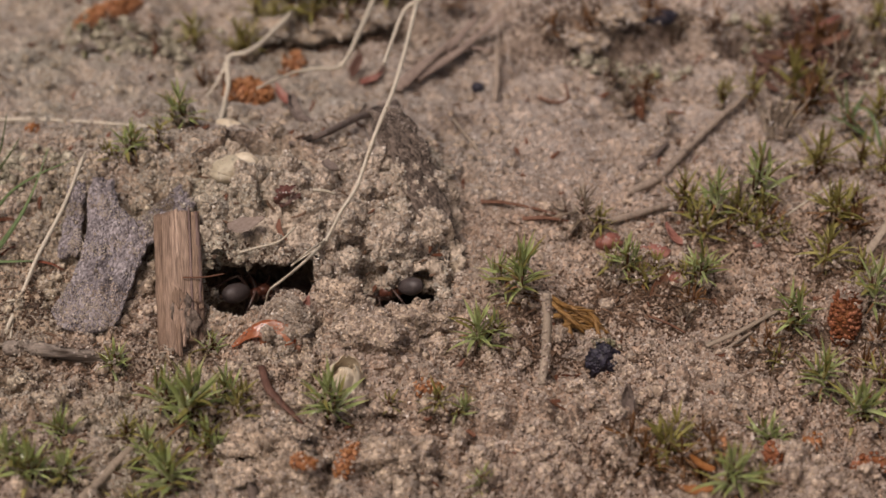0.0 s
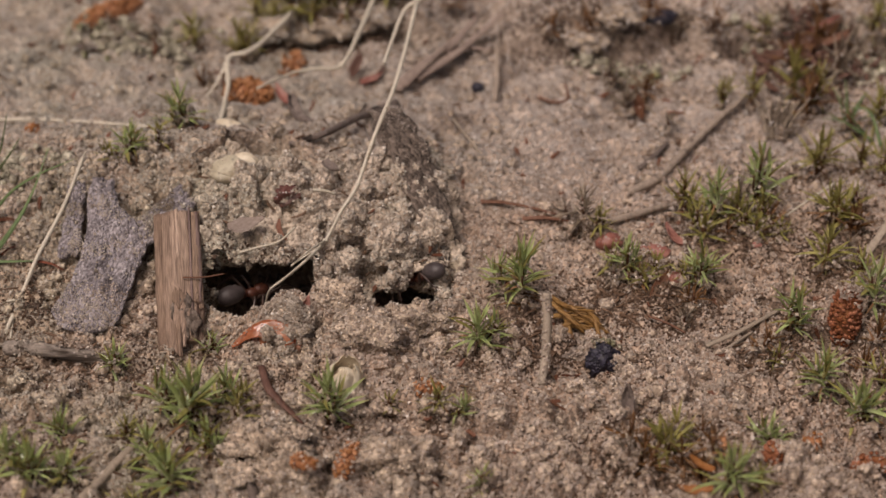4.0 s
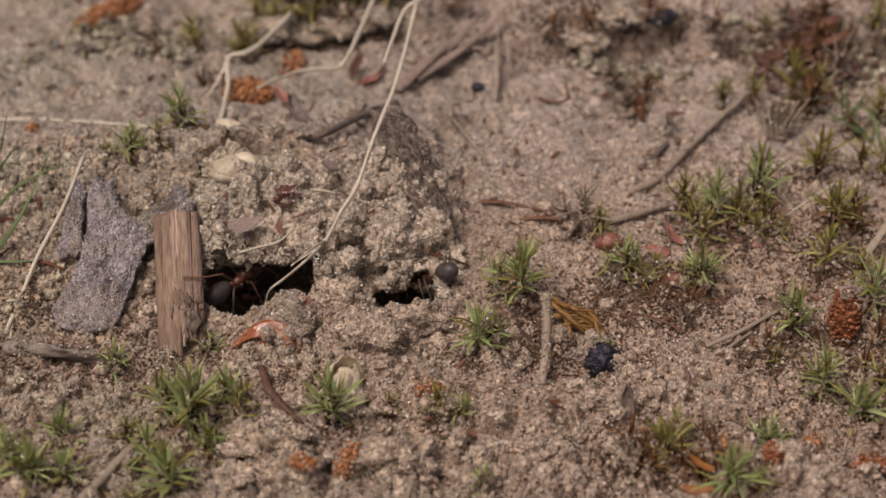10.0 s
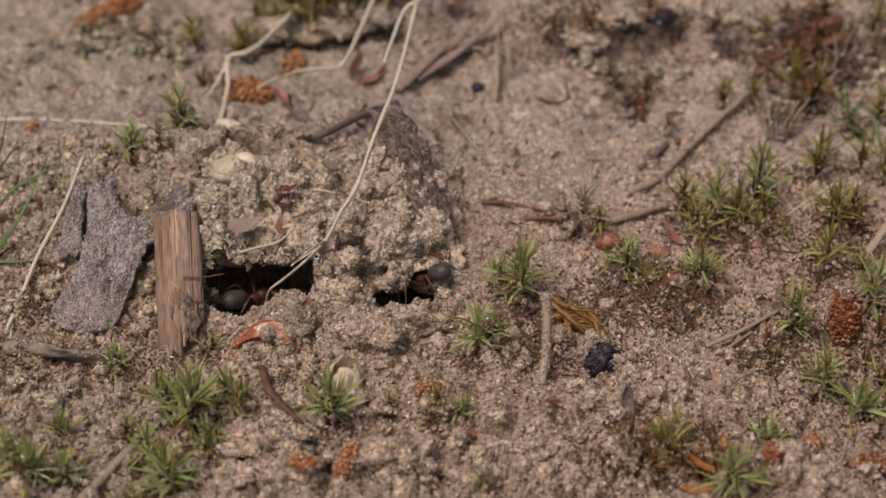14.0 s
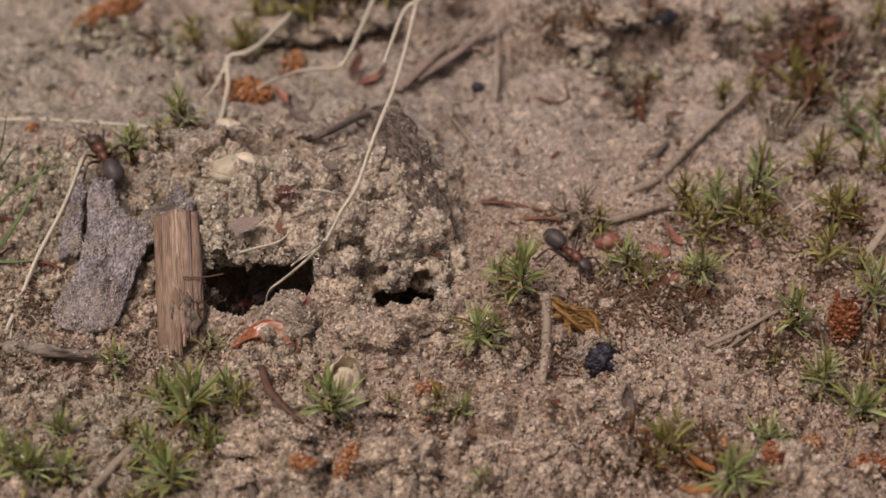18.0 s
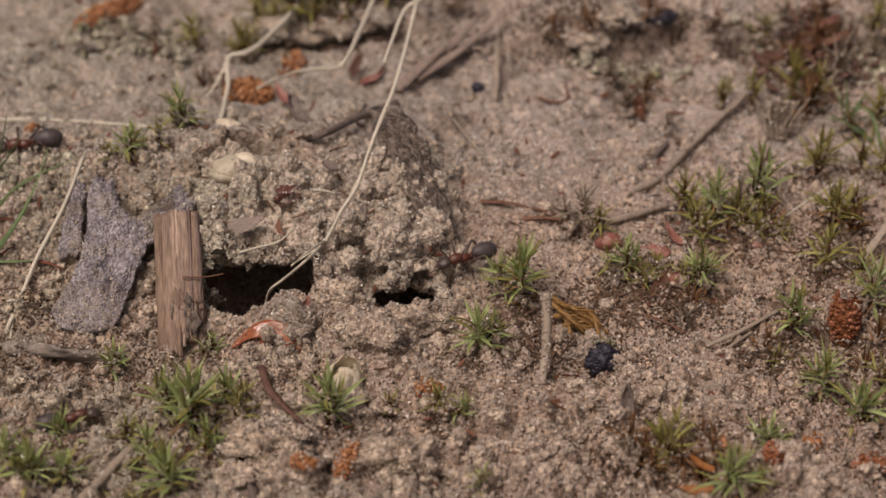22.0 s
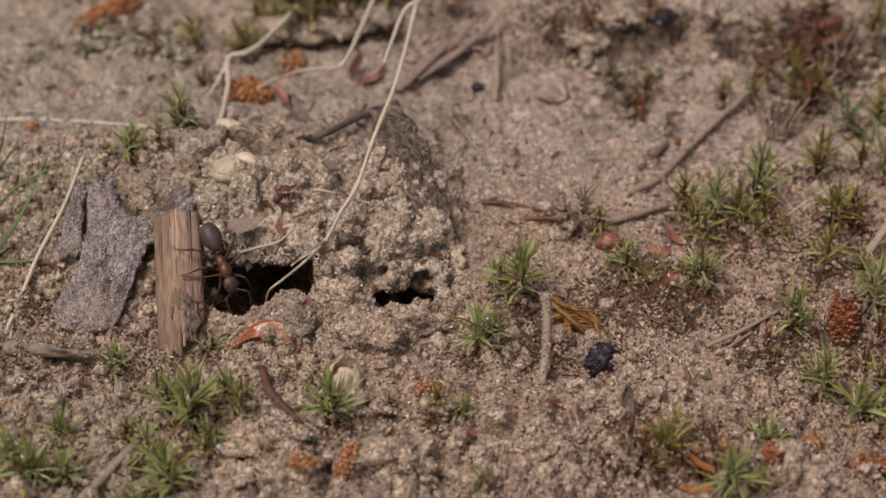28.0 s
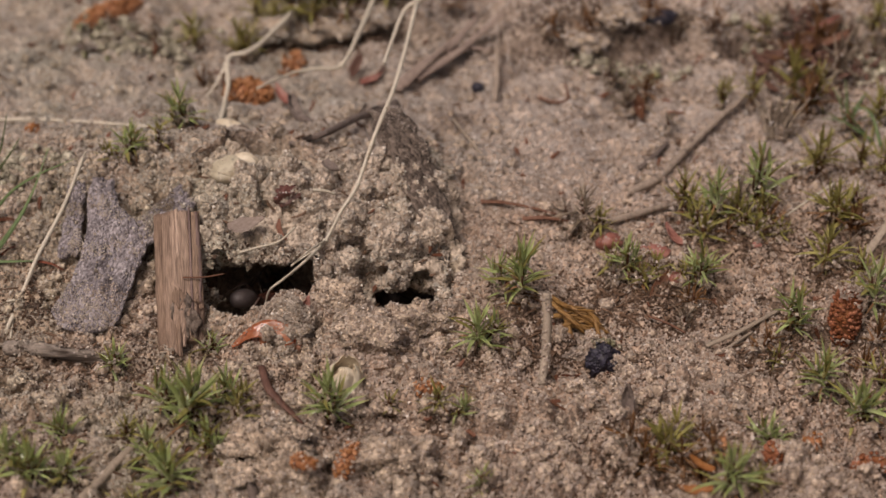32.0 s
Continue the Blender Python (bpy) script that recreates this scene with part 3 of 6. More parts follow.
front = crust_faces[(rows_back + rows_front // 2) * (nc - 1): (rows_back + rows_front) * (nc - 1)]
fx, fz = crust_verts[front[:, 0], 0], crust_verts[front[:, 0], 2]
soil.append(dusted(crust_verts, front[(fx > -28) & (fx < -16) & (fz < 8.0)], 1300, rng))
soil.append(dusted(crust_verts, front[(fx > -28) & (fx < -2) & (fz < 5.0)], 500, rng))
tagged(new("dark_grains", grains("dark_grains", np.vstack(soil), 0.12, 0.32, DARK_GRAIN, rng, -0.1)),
       "scattered dark brown mineral grains and soil crumbs, some painting shade under far ledges", "grains", kind="stuff")

# crumbs of caked sand on the mound and, in patches, on the ground
upper = crust_faces[: (rows_back + rows_front) * (nc - 1)]
upper = upper[crust_verts[upper[:, 0], 0] < 0.6]
bare = (crust_verts[upper[:, 0], 0] < -26.6) & (crust_verts[upper[:, 0], 1] < 6)
heap_a, faces_a = crumb_heap(dusted(crust_verts, upper[~bare], 900, rng), 0.3, 0.85, rng)
heap_c, faces_c = crumb_heap(dusted(crust_verts, upper[~bare][len(upper) // 4:], 60, rng), 0.8, 1.3, rng)
heap_a, faces_a = np.vstack([heap_a, heap_c]), np.vstack([faces_a, faces_c + len(heap_a)])
along = 0.23 + rng.random((110, 1)) * 0.17
beside = np.array((0.7, -7.3, 2.4)) + along * np.array((-9.4, 18.4, 8.3)) + rng.normal(0, 1, (110, 3)) * (0.7, 0.5, 0.45)
heap_c, faces_c = crumb_heap(beside, 0.35, 0.95, rng)
heap_a, faces_a = np.vstack([heap_a, heap_c]), np.vstack([faces_a, faces_c + len(heap_a)])
cx, cy = rng.uniform(-58, 58, 3800), -42 + 80 * rng.random(3800) ** 1.6
patchy = 0.15 + 0.8 * smooth((vnoise(cx / 7, cy / 7, 0, 60) + 0.1) * 1.6) * (0.35 + 0.65 * smooth((-6 - cy) / 18))
patchy = np.where(((cx + 21) / 8) ** 2 + ((cy + 5) / 9) ** 2 < 1, 0, patchy)
cut = rng.random(3800) < patchy
cx, cy = cx[cut], cy[cut]
for hx, hy, wx, wy, n in ((-16.7, -34.1, 5.5, 5.0, 120), (-5.2, -34.9, 8.0, 3.5, 110), (-4.1, -16.1, 6.5, 1.5, 80), (-40.1, -25.4, 7.0, 3.0, 60), (36.0, -37.9, 6.0, 3.0, 60), (9.8, -34.7, 8.0, 4.0, 70), (-46.6, 6.6, 6.0, 4.0, 80), (22.4, -24.6, 10.0, 4.0, 60),
                         (-42.0, 2.0, 4.0, 4.0, 90), (-32.5, -10.0, 1.6, 5.0, 70), (-44.0, -6.0, 4.0, 4.0, 80), (-38.0, 7.0, 5.0, 2.0, 60), (-22.0, -22.5, 4.0, 2.0, 40)):
    cx = np.concatenate([cx, rng.normal(hx, wx * 0.6, n)])
    cy = np.concatenate([cy, rng.normal(hy, wy * 0.6, n)])
cx, cy = np.concatenate([cx, rng.uniform(-21, -14, 60)]), np.concatenate([cy, rng.uniform(-20.6, -18.0, 60)])
heap_b, faces_b = crumb_heap(np.stack([cx, cy, relief(cx, cy) + 0.1], 1), 0.25, 0.9, rng)
tagged(new("mound_crumbs", big_mesh("mound_crumbs", heap_a, faces_a, CRUST)), "caked sand crumbs heaped on the nest mound", "sand", kind="stuff")
tagged(new("sand_crumbs", big_mesh("sand_crumbs", heap_b, faces_b, CLOD)), "caked sand crumbs strewn over the ground", "sand", kind="stuff")
DUST = [dusted(heap_b, faces_b, 56000, rng)]
mound_spots = np.vstack([dusted(crust_verts, upper, 44000, rng), dusted(heap_a, faces_a, 31000, rng)])
tagged(new("mound_grains", grains("mound_grains", mound_spots, 0.12, 0.26, PALE_GRAIN, rng, -0.15)),
       "pale quartz grains caked on the nest mound", "sand", kind="stuff")



# ---- moss ----
def leaf_data(name, mat, bend, wide, fold):
    """One stiff, folded moss leaf with a hair point, 4 mm long, along +z and bending to +x."""
    verts, n = [], 9
    for i in range(n):
        s = (0, 0.1, 0.25, 0.45, 0.62, 0.75, 0.84, 0.9, 1.0)[i]
        w = wide * (1.0, 1.15, 1.2, 1.12, 0.92, 0.62, 0.3, 0.1, 0.03)[i]
        a = bend * s
        x, z = 4 * s * math.sin(a * 0.6), 4 * s * math.cos(a * 0.6)
        nx_, nz_ = math.cos(a), -math.sin(a)
        for side, lift, thick in ((-1, fold, 0), (0, 0, 0), (1, fold, 0), (1, fold, -1), (0, 0, -1.6), (-1, fold, -1)):
            k = lift * w + thick * 0.06 * (1 - 0.8 * s)
            verts.append((x - k * nx_, side * w, z - k * nz_))
    faces = grid_faces(n, 6, True)
    faces.append((0, 1, 2, 3, 4, 5))
    return mesh_of(name, verts, faces, mat)


LEAVES = {}
for key, mat in (("green", LEAF), ("olive", OLIVE), ("brown", BROWN), ("dun", DUN)):
    LEAVES[key] = [leaf_data("leaf", mat, b, w, f) for b, w, f in ((0.05, 0.145, 0.8), (0.25, 0.155, 0.7), (0.6, 0.14, 0.8), (-0.4, 0.14, 0.8))]


MOSS_SPOTS = []
ROOT_SAND = []


def moss(x, y, size, tone="green", count=20, height=None, lean=0.0, lean_to=0.0, splay=1.0, seed=0):
    """A sprig of hair moss: a short stem with spiralling pointed leaves; size is the leaf length."""
    r = random.Random(int(x * 31 + y * 17) + seed)
    MOSS_SPOTS.append((x, y, size))
    height = (size * 0.75 if height is None else height) * 1.75
    words = {"green": "fresh green hair moss sprig with withered brown lower leaves",
             "olive": "dull olive hair moss sprig with brownish lower leaves",
             "brown": "withered brown moss sprig rooted in sand",
             "dun": "dead greyish brown moss sprig half buried in sand"}[tone]
    sprig = thing("moss_sprig", (x, y, level(x, y) - 0.4), words, "moss", "moss sprigs in the sand")
    dx, dy = lean * math.cos(radians(lean_to)), lean * math.sin(radians(lean_to))
    v, f = tube([(0, 0, -0.6), (dx * 0.4, dy * 0.4, height * 0.5), (dx, dy, height * 0.9)], 0.24, 0.14, 6, 4, seed=3)
    part("stem", mesh_of("stem", v, f, STEM), sprig)
    count = int(count * (2.4 if tone == "green" else 2.1))
    old_share = 0.26 if tone == "green" else 0.32
    DUST.append(np.stack([rng.normal(x, size * 0.24, 60), rng.normal(y, size * 0.2, 60), level(x, y) + height * 0.8 * rng.random(60) ** 1.8], 1))
    roots = 8 + int(2 * size)
    ROOT_SAND.append(np.stack([rng.normal(x, size * 0.2, roots), rng.normal(y, size * 0.17, roots), level(x, y) + height * 0.34 * rng.random(roots) ** 1.6], 1))
    drift = r.uniform(0, 360)
    crowns = [(0.0, 0.0, 1.0)] + [(size * r.uniform(0.13, 0.24) * math.cos(a), size * r.uniform(0.13, 0.24) * math.sin(a), r.uniform(0.62, 0.9)) for a in (drift, drift + 2.2 + r.random())]
    for ox, oy, up in crowns[1:]:
        v, f = tube([(0, 0, -0.3), (ox * 0.6, oy * 0.6, height * up * 0.5), (ox, oy, height * up * 0.85)], 0.2, 0.12, 6, 4, seed=3)
        part("stem", mesh_of("stem", v, f, STEM), sprig)
    for k in range(count):
        s = k / (count - 1)
        fresh = max(0.0, (s - old_share) / (1 - old_share))
        turn = drift + k * 137.5 + r.uniform(-28, 28)
        if s < old_share:
            tilt, z = r.uniform(55, 105), height * (0.05 + 0.5 * s / old_share)
            long = size / 5.1 * r.uniform(0.5, 0.85)
            data = LEAVES["brown" if tone in ("green", "olive") and r.random() < 0.7 else tone][r.choice((1, 2))]
        else:
            tilt = (78 - 66 * fresh ** 0.85) * splay + r.uniform(-17, 17)
            z = height * (0.36 + 0.54 * fresh)
            long = size / 4.6 * (1.24 - 0.36 * fresh) * r.uniform(0.66, 1.12)
            data = LEAVES["olive" if tone == "green" and r.random() < 0.2 else tone][r.choice((0, 1, 2)) if fresh < 0.7 else r.choice((0, 3))]
        ox, oy, up = crowns[k % 3 if k % 5 else 0]
        m = pose((dx * s + ox) * MM, (dy * s + oy) * MM, z * up * MM, 0, 0, turn) @ pose(0, 0, 0, 0, tilt, 0) @ pose(0, 0, 0, 0, 0, r.uniform(-25, 25)) @ Matrix.Diagonal((long, long * r.uniform(0.85, 1.3), long, 1))
        part("leaf", data, sprig, m)
    return sprig


# beside and in front of the nest
moss(8.6, -10.6, 5.0, "green", 26, 3.8, 0.8, 100, 0.85)
moss(3.6, -18.5, 4.1, "green", 22, 3.0)
moss(-11.4, -30.4, 4.4, "green", 24, 4.0, 0.5, 60)
moss(-24.7, -31.3, 5.0, "green", 26, 4.2)
moss(-22.2, -28.0, 3.5, "green", 18, 2.6, 0.6, 30)
moss(-20.3, -27.2, 2.8, "olive", 14, 2.0)
moss(-24.2, -18.3, 2.2, "green", 13, 1.6)
moss(-33.8, -22.1, 2.9, "green", 18, 2.0)
moss(-37.4, -33.5, 3.4, "green", 18, 2.2)
moss(-31.3, -32.2, 2.4, "olive", 15, 1.6)
moss(-39.5, -39.4, 4.3, "green", 22, 2.6)
moss(-41.7, -38.3, 3.4, "green", 16, 2.0)
moss(-26.6, -38.4, 4.4, "green", 24, 3.0)
moss(-28.7, -35.1, 3.4, "green", 18, 2.2, 0.4, 120)
moss(-0.5, -29.2, 2.8, "olive", 16, 1.8)
moss(1.6, -29.0, 2.7, "green", 14, 1.6, 0.8, 0)
moss(-5.4, -28.0, 1.9, "olive", 9, 1.4)
moss(3.7, -39.0, 2.5, "green", 14, 1.8)
moss(-27.0, -30.2, 4.0, "green", 20, 3.4, 0.7, 140)
moss(-23.0, -33.6, 3.8, "green", 20, 2.6)
moss(-20.6, -30.6, 3.0, "olive", 14, 2.2, 0.5, 20)
moss(-36.2, -38.6, 3.6, "green", 18, 2.4)
moss(-29.6, -40.2, 3.6, "olive", 16, 2.2)
moss(6.6, -9.4, 3.4, "green", 16, 3.0, 0.6, 150)
moss(5.4, -17.6, 2.8, "green", 14, 2.2)
moss(19.6, -35.4, 2.8, "brown", 14, 1.8)
moss(22.2, -32.4, 2.8, "dun", 14, 1.8)
moss(26.2, -36.2, 2.8, "brown", 14, 1.8)
moss(18.0, -36.6, 2.6, "dun", 12, 1.6)
# the clump beyond the black charcoal
moss(20.2, -5.8, 3.6, "green", 20, 3.0)
moss(18.6, -4.9, 2.8, "olive", 14, 2.0)
moss(23.4, -5.3, 2.6, "olive", 14, 1.8)
moss(28.0, -8.3, 3.9, "green", 20, 3.0)
moss(26.0, -7.7, 2.4, "olive", 12, 1.5)
moss(30.8, 3.4, 4.6, "green", 17, 3.9, splay=0.9)
moss(28.6, 1.9, 3.2, "olive", 14, 2.2)
moss(36.1, 3.0, 3.2, "olive", 14, 2.4)
moss(37.4, 10.8, 3.4, "dun", 14, 2.6)
moss(27.3, 4.5, 3.8, "olive", 16, 3.4, splay=0.9)
moss(35.6, 5.9, 4.4, "green", 17, 4.6, 0.6, 40, splay=0.9)
moss(33.2, 2.8, 3.6, "olive", 16, 2.8)
moss(31.9, 0.6, 2.6, "brown", 12, 2.0)
moss(35.0, -0.3, 2.6, "olive", 12, 1.8)
moss(37.8, -0.1, 2.4, "olive", 12, 1.8)
moss(15.6, 1.2, 3.6, "dun", 18, 3.0)
moss(17.5, 0.3, 3.0, "olive", 14, 2.4)
moss(13.9, 3.7, 2.4, "dun", 12, 1.6)
moss(29.4, 0.2, 3.2, "olive", 14, 2.0)
moss(33.6, 4.6, 3.8, "dun", 14, 2.6)
moss(34.0, 1.0, 3.0, "olive", 14, 2.2)
moss(37.0, 2.2, 3.0, "brown", 14, 2.0)
moss(21.8, -7.6, 2.8, "olive", 12, 1.8)
moss(46.2, 1.4, 3.6, "brown", 14, 2.0)
# the border of moss on the far side of the cone
moss(37.4, -15.3, 4.2, "green", 20, 3.6)
moss(38.5, -25.7, 4.4, "green", 20, 3.2)
moss(42.1, -29.3, 4.9, "green", 20, 2.4)
moss(32.4, -32.3, 3.7, "green", 20, 2.2)
moss(27.5, -40.2, 4.4, "green", 20, 2.8)
moss(30.3, -39.5, 2.8, "olive", 14, 1.6)
moss(21.5, -35.7, 4.0, "olive", 20, 2.6)
moss(23.2, -36.8, 3.0, "brown", 14, 1.8)
moss(18.6, -33.1, 3.0, "brown", 12, 2.4)
moss(22.8, -34.1, 3.4, "olive", 16, 2.2)
moss(24.9, -37.6, 3.2, "brown", 14, 1.8)
moss(20.2, -36.9, 3.0, "brown", 14, 1.8)
moss(43.9, -21.1, 3.2, "brown", 14, 1.8)
moss(45.2, -23.7, 3.4, "olive", 14, 2.0)
moss(34.8, -20.9, 2.6, "olive", 12, 1.8)
moss(33.6, -19.6, 2.6, "brown", 14, 1.8)
moss(44.4, 2.4, 4.6, "olive", 26, 3.0)
moss(47.1, 5.5, 2.6, "olive", 12, 1.8)
moss(42.2, -5.2, 4.0, "olive", 22, 2.8)
moss(46.5, -10.9, 4.4, "green", 18, 3.2)
moss(45.6, -7.3, 3.0, "olive", 14, 2.0)
moss(45.7, -17.5, 3.0, "brown", 14, 2.0)
moss(44.3, 13.9, 4.2, "olive", 20, 3.2)
moss(49.5, 14.8, 3.2, "olive", 12, 2.8, splay=0.6)
moss(51.7, 12.5, 3.4, "olive", 14, 2.4)
moss(34.3, 26.2, 3.0, "olive", 13, 2.6, splay=0.5)
moss(38.1, 27.3, 3.2, "olive", 14, 3.0, splay=0.55)
moss(45.1, 26.9, 4.4, "brown", 18, 3.4, splay=0.7)
moss(44.1, 34.2, 4.0, "brown", 18, 2.6)
moss(49.7, 33.6, 4.4, "dun", 20, 3.0)
moss(47.7, 38.7, 4.4, "brown", 22, 3.4)
moss(53.0, 23.5, 4.0, "olive", 16, 2.6)
moss(40.5, 22.8, 3.6, "dun", 14, 2.0)
moss(22.9, 28.1, 4.0, "dun", 16, 2.2)
moss(55.8, 41.3, 4.0, "olive", 16, 2.4)
for x, y, size in ((-41.8, 41.6, 2.6), (-40.3, 46.2, 3.0), (-43.9, 48.0, 2.6), (-46.3, 39.8, 2.2), (-38.3, 48.5, 2.4), (-50.8, 42.7, 1.8), (-21.2, 51.3, 3.0)):
    moss(x, y, size, "dun", 11, size * 0.5)
# withered moss on the bank behind
for x, y, size, tone in ((21.1, 32.9, 3.4, "dun"), (25.6, 31.3, 3.2, "brown"), (30.7, 42.0, 3.0, "dun"), (34.7, 38.8, 3.6, "brown"), (41.3, 40.8, 3.6, "olive"),
                         (55.2, 38.0, 3.6, "dun"), (52.3, 40.3, 4.0, "dun"), (43.4, 39.6, 3.4, "dun"), (48.6, 42.3, 3.6, "brown"), (26.5, 41.5, 3.6, "brown"),
                         (18.5, 39.8, 3.2, "brown"), (14.3, 41.7, 3.0, "brown"), (41.9, 23.0, 3.0, "dun"),
                         (27.2, 21.1, 2.2, "dun"), (27.0, -10.9, 2.6, "brown"), (25.9, -12.9, 2.6, "dun"), (18.7, -6.7, 2.4, "dun"), (21.5, -7.1, 2.4, "brown"),
                         (34.3, 1.4, 2.4, "dun"), (36.4, -15.8, 2.4, "brown"), (45.2, -2.2, 2.4, "dun"), (25.6, -32.6, 2.4, "brown"), (27.2, -30.3, 1.8, "dun")):
    moss(x, y, size, tone, 14, size * 0.6)
# behind the nest
moss(-30.5, 14.8, 4.0, "green", 18, 2.8)
moss(-35.2, 7.4, 3.4, "green", 18, 2.0)
moss(-32.3, 8.7, 2.8, "olive", 12, 2.0)
moss(-37.8, 6.8, 2.4, "olive", 14, 1.2)
moss(-24.2, 10.2, 2.0, "olive", 9, 1.0)
moss(-32.5, 43.6, 4.2, "olive", 16, 2.8)
moss(-30.1, 33.1, 2.6, "brown", 11, 2.4, splay=0.6)
moss(-26.1, 42.3, 4.8, "olive", 18, 3.0)
moss(-16.7, 46.4, 4.8, "olive", 18, 3.0)
moss(-12.6, 46.0, 5.0, "olive", 18, 3.4)
moss(-23.1, 52.0, 4.2, "olive", 14, 2.6)
moss(-7.1, 50.9, 4.0, "olive", 14, 2.6)
moss(1.2, 49.9, 4.2, "brown", 16, 2.8)
moss(-37.0, 40.1, 2.4, "brown", 8, 2.2, splay=0.5)
moss(49.4, 22.4, 2.8, "brown", 12, 1.6)
moss(43.4, 28.8, 4.6, "olive", 16, 4.2, splay=0.6)
moss(46.2, 28.0, 4.2, "olive", 14, 3.8, splay=0.6)
moss(-20.2, 49.4, 4.6, "olive", 16, 2.6)
moss(-10.4, 48.6, 4.4, "olive", 16, 2.4)


# ---- straws and grass ----
def stalk(name, label, category, mat, points, r0, r1=None, knots=(), group="", r_mid=None, flat=1.0, sides=7, extra=(), sandy=0):
    """A stalk through places in the world, thickened at its knots; extra: side branches as (points, r0, r1)."""
    ground_z = surface(np.array([p[0] for p in points]), np.array([p[1] for p in points]))
    points = [(x, y, max(z, g + 0.3 * r0) if z > g - 1.2 else z) for (x, y, z), g in zip(points, ground_z)]
    base = points[0]
    ob = thing(name, base, label, category, group)
    local = [tuple(np.subtract(p, base)) for p in points]
    if sandy:
        w, g = tube(points, r0 * 1.1, r1 * 1.1 if r1 else None, sides, 8)
        DUST.append(dusted(w, g, sandy, rng))
    v, f = tube(local, r0, r1, sides, 8, seed=len(points), r_mid=r_mid, flat=flat)
    part("stem", mesh_of("stem", v, f, mat), ob)
    for k in knots:
        c = np.subtract(points[k], base)
        v, f = ball(r0 * 1.15, r0 * 1.0, r0 * 1.0, 0.25, 1, 5, 6, 8)
        part("knot", mesh_of("knot", v + c, f, mat), ob)
    for pts, a, b in extra:
        v, f = tube([tuple(np.subtract(p, base)) for p in pts], a, b, 6, 6, seed=2)
        part("side_branch", mesh_of("side_branch", v, f, mat), ob)
    return ob


STRAWS = "dry straws on the sand"
stalk("grass_straw", "long bleached dry grass straw draped over the sand mound", "straw", STRAW,
      [(-3.1, 29.8, 14.5), (-5.2, 12.5, 14.7), (-7.4, 2.4, 14.1), (-9.3, -2.1, 10.5), (-10.9, -4.9, 9.2), (-12.7, -7.1, 6.7), (-14.5, -12.0, 7.8), (-17.1, -10.5, 4.1), (-18.7, -10.3, 2.4), (-19.4, -9.5, -0.3)],
      0.28, 0.09, (3, 5), STRAWS, r_mid=0.2,
      extra=(([(-3.1, 29.8, 14.5), (-4.5, 29.0, 14.0), (-5.6, 23.8, 14.1), (-6.7, 14.9, 15.3)], 0.32, 0.24),
             ([(-12.7, -7.1, 6.7), (-14.2, -11.8, 8.9), (-16.1, -11.6, 6.7)], 0.13, 0.08), ([(-3.1, 29.8, 14.5), (-1.6, 31.4, 14.6)], 0.4, 0.3)))
stalk("grass_straw", "pale bent grass straw above an orange cone", "straw", STRAW,
      [(-8.7, 42.3, 7.9), (-10.4, 34.8, 7.3), (-12.5, 28.8, 6.1), (-15.7, 30.9, 4.3), (-18.9, 30.9, 3.6), (-22.7, 25.8, 4.7)], 0.34, 0.16, (2,), STRAWS)
stalk("grass_straw", "forked pale grass straw with brittle knots", "straw", STRAW,
      [(-18.5, 48.1, 3.6), (-22.6, 37.9, 4.2), (-24.5, 34.1, 4.7), (-26.8, 33.1, 4.4), (-26.6, 28.9, 3.2), (-26.7, 25.6, 2.9), (-26.7, 20.7, 3.6)], 0.40, 0.26, (3,), STRAWS,
      extra=(([(-26.8, 33.1, 4.4), (-27.9, 30.7, 2.9), (-29.4, 28.3, 1.5)], 0.3, 0.16),))
stalk("grass_straw", "thin pale straw lying flat on the sand", "straw", STRAW,
      [(-55.2, 23.8, 1.4), (-48.6, 23.7, 1.4), (-41.4, 19.1, 3.9), (-36.1, 17.4, 4.9), (-31.0, 12.5, 7.5)], 0.26, 0.16, (), STRAWS)
stalk("grass_straw", "pale straw leaning beside the grey bark", "straw", STRAW,
      [(-40.1, 3.9, 9.8), (-41.8, -1.2, 6.9), (-43.9, -7.5, 4.8), (-45.4, -11.7, 2.3), (-46.4, -16.1, 1.1)], 0.22, 0.26, (1, 3), STRAWS,
      extra=(([(-45.4, -11.7, 2.3), (-45.9, -13.5, 1.4), (-45.7, -16.7, 1.0)], 0.22, 0.12), ([(-45.4, -11.7, 2.3), (-46.8, -12.1, 2.3)], 0.2, 0.14), ([(-40.1, 3.9, 9.8), (-39.6, 3.8, 10.8)], 0.14, 0.08)))
stalk("grass_straw", "short curved straw stuck in the mound", "straw", STRAW,
      [(-22.0, -7.3, 5.2), (-20.4, -7.3, 5.8), (-17.7, -7.7, 7.0), (-15.8, -7.8, 9.0)], 0.15, 0.12, (2,), STRAWS)
stalk("grass_straw", "short pale straw bit on the mound", "straw", STRAW, [(-14.1, -2.5, 10.1), (-12.8, -2.4, 9.9), (-11.8, -2.3, 9.4)], 0.2, 0.16, (), STRAWS)
stalk("grass_straw", "curled hair-thin straw at the hole", "straw", STRAW, [(-16.3, -9.5, 5.2), (-14.9, -9.2, 6.1), (-13.6, -8.5, 6.6)], 0.1, 0.08, (), STRAWS)
stalk("grass_straw", "weathered straw half buried in sand", "straw", DULL_STRAW, [(27.0, -20.3, 0.5), (30.0, -18.5, 1.4), (32.8, -15.8, 1.2)], 0.2, 0.16, (), STRAWS)
stalk("grass_straw", "broad weathered straw lying on sand", "straw", DULL_STRAW, [(27.7, -17.7, 0.9), (31.6, -15.8, 1.4), (36.2, -12.3, 1.4)], 0.34, 0.25, (), STRAWS, flat=0.6)
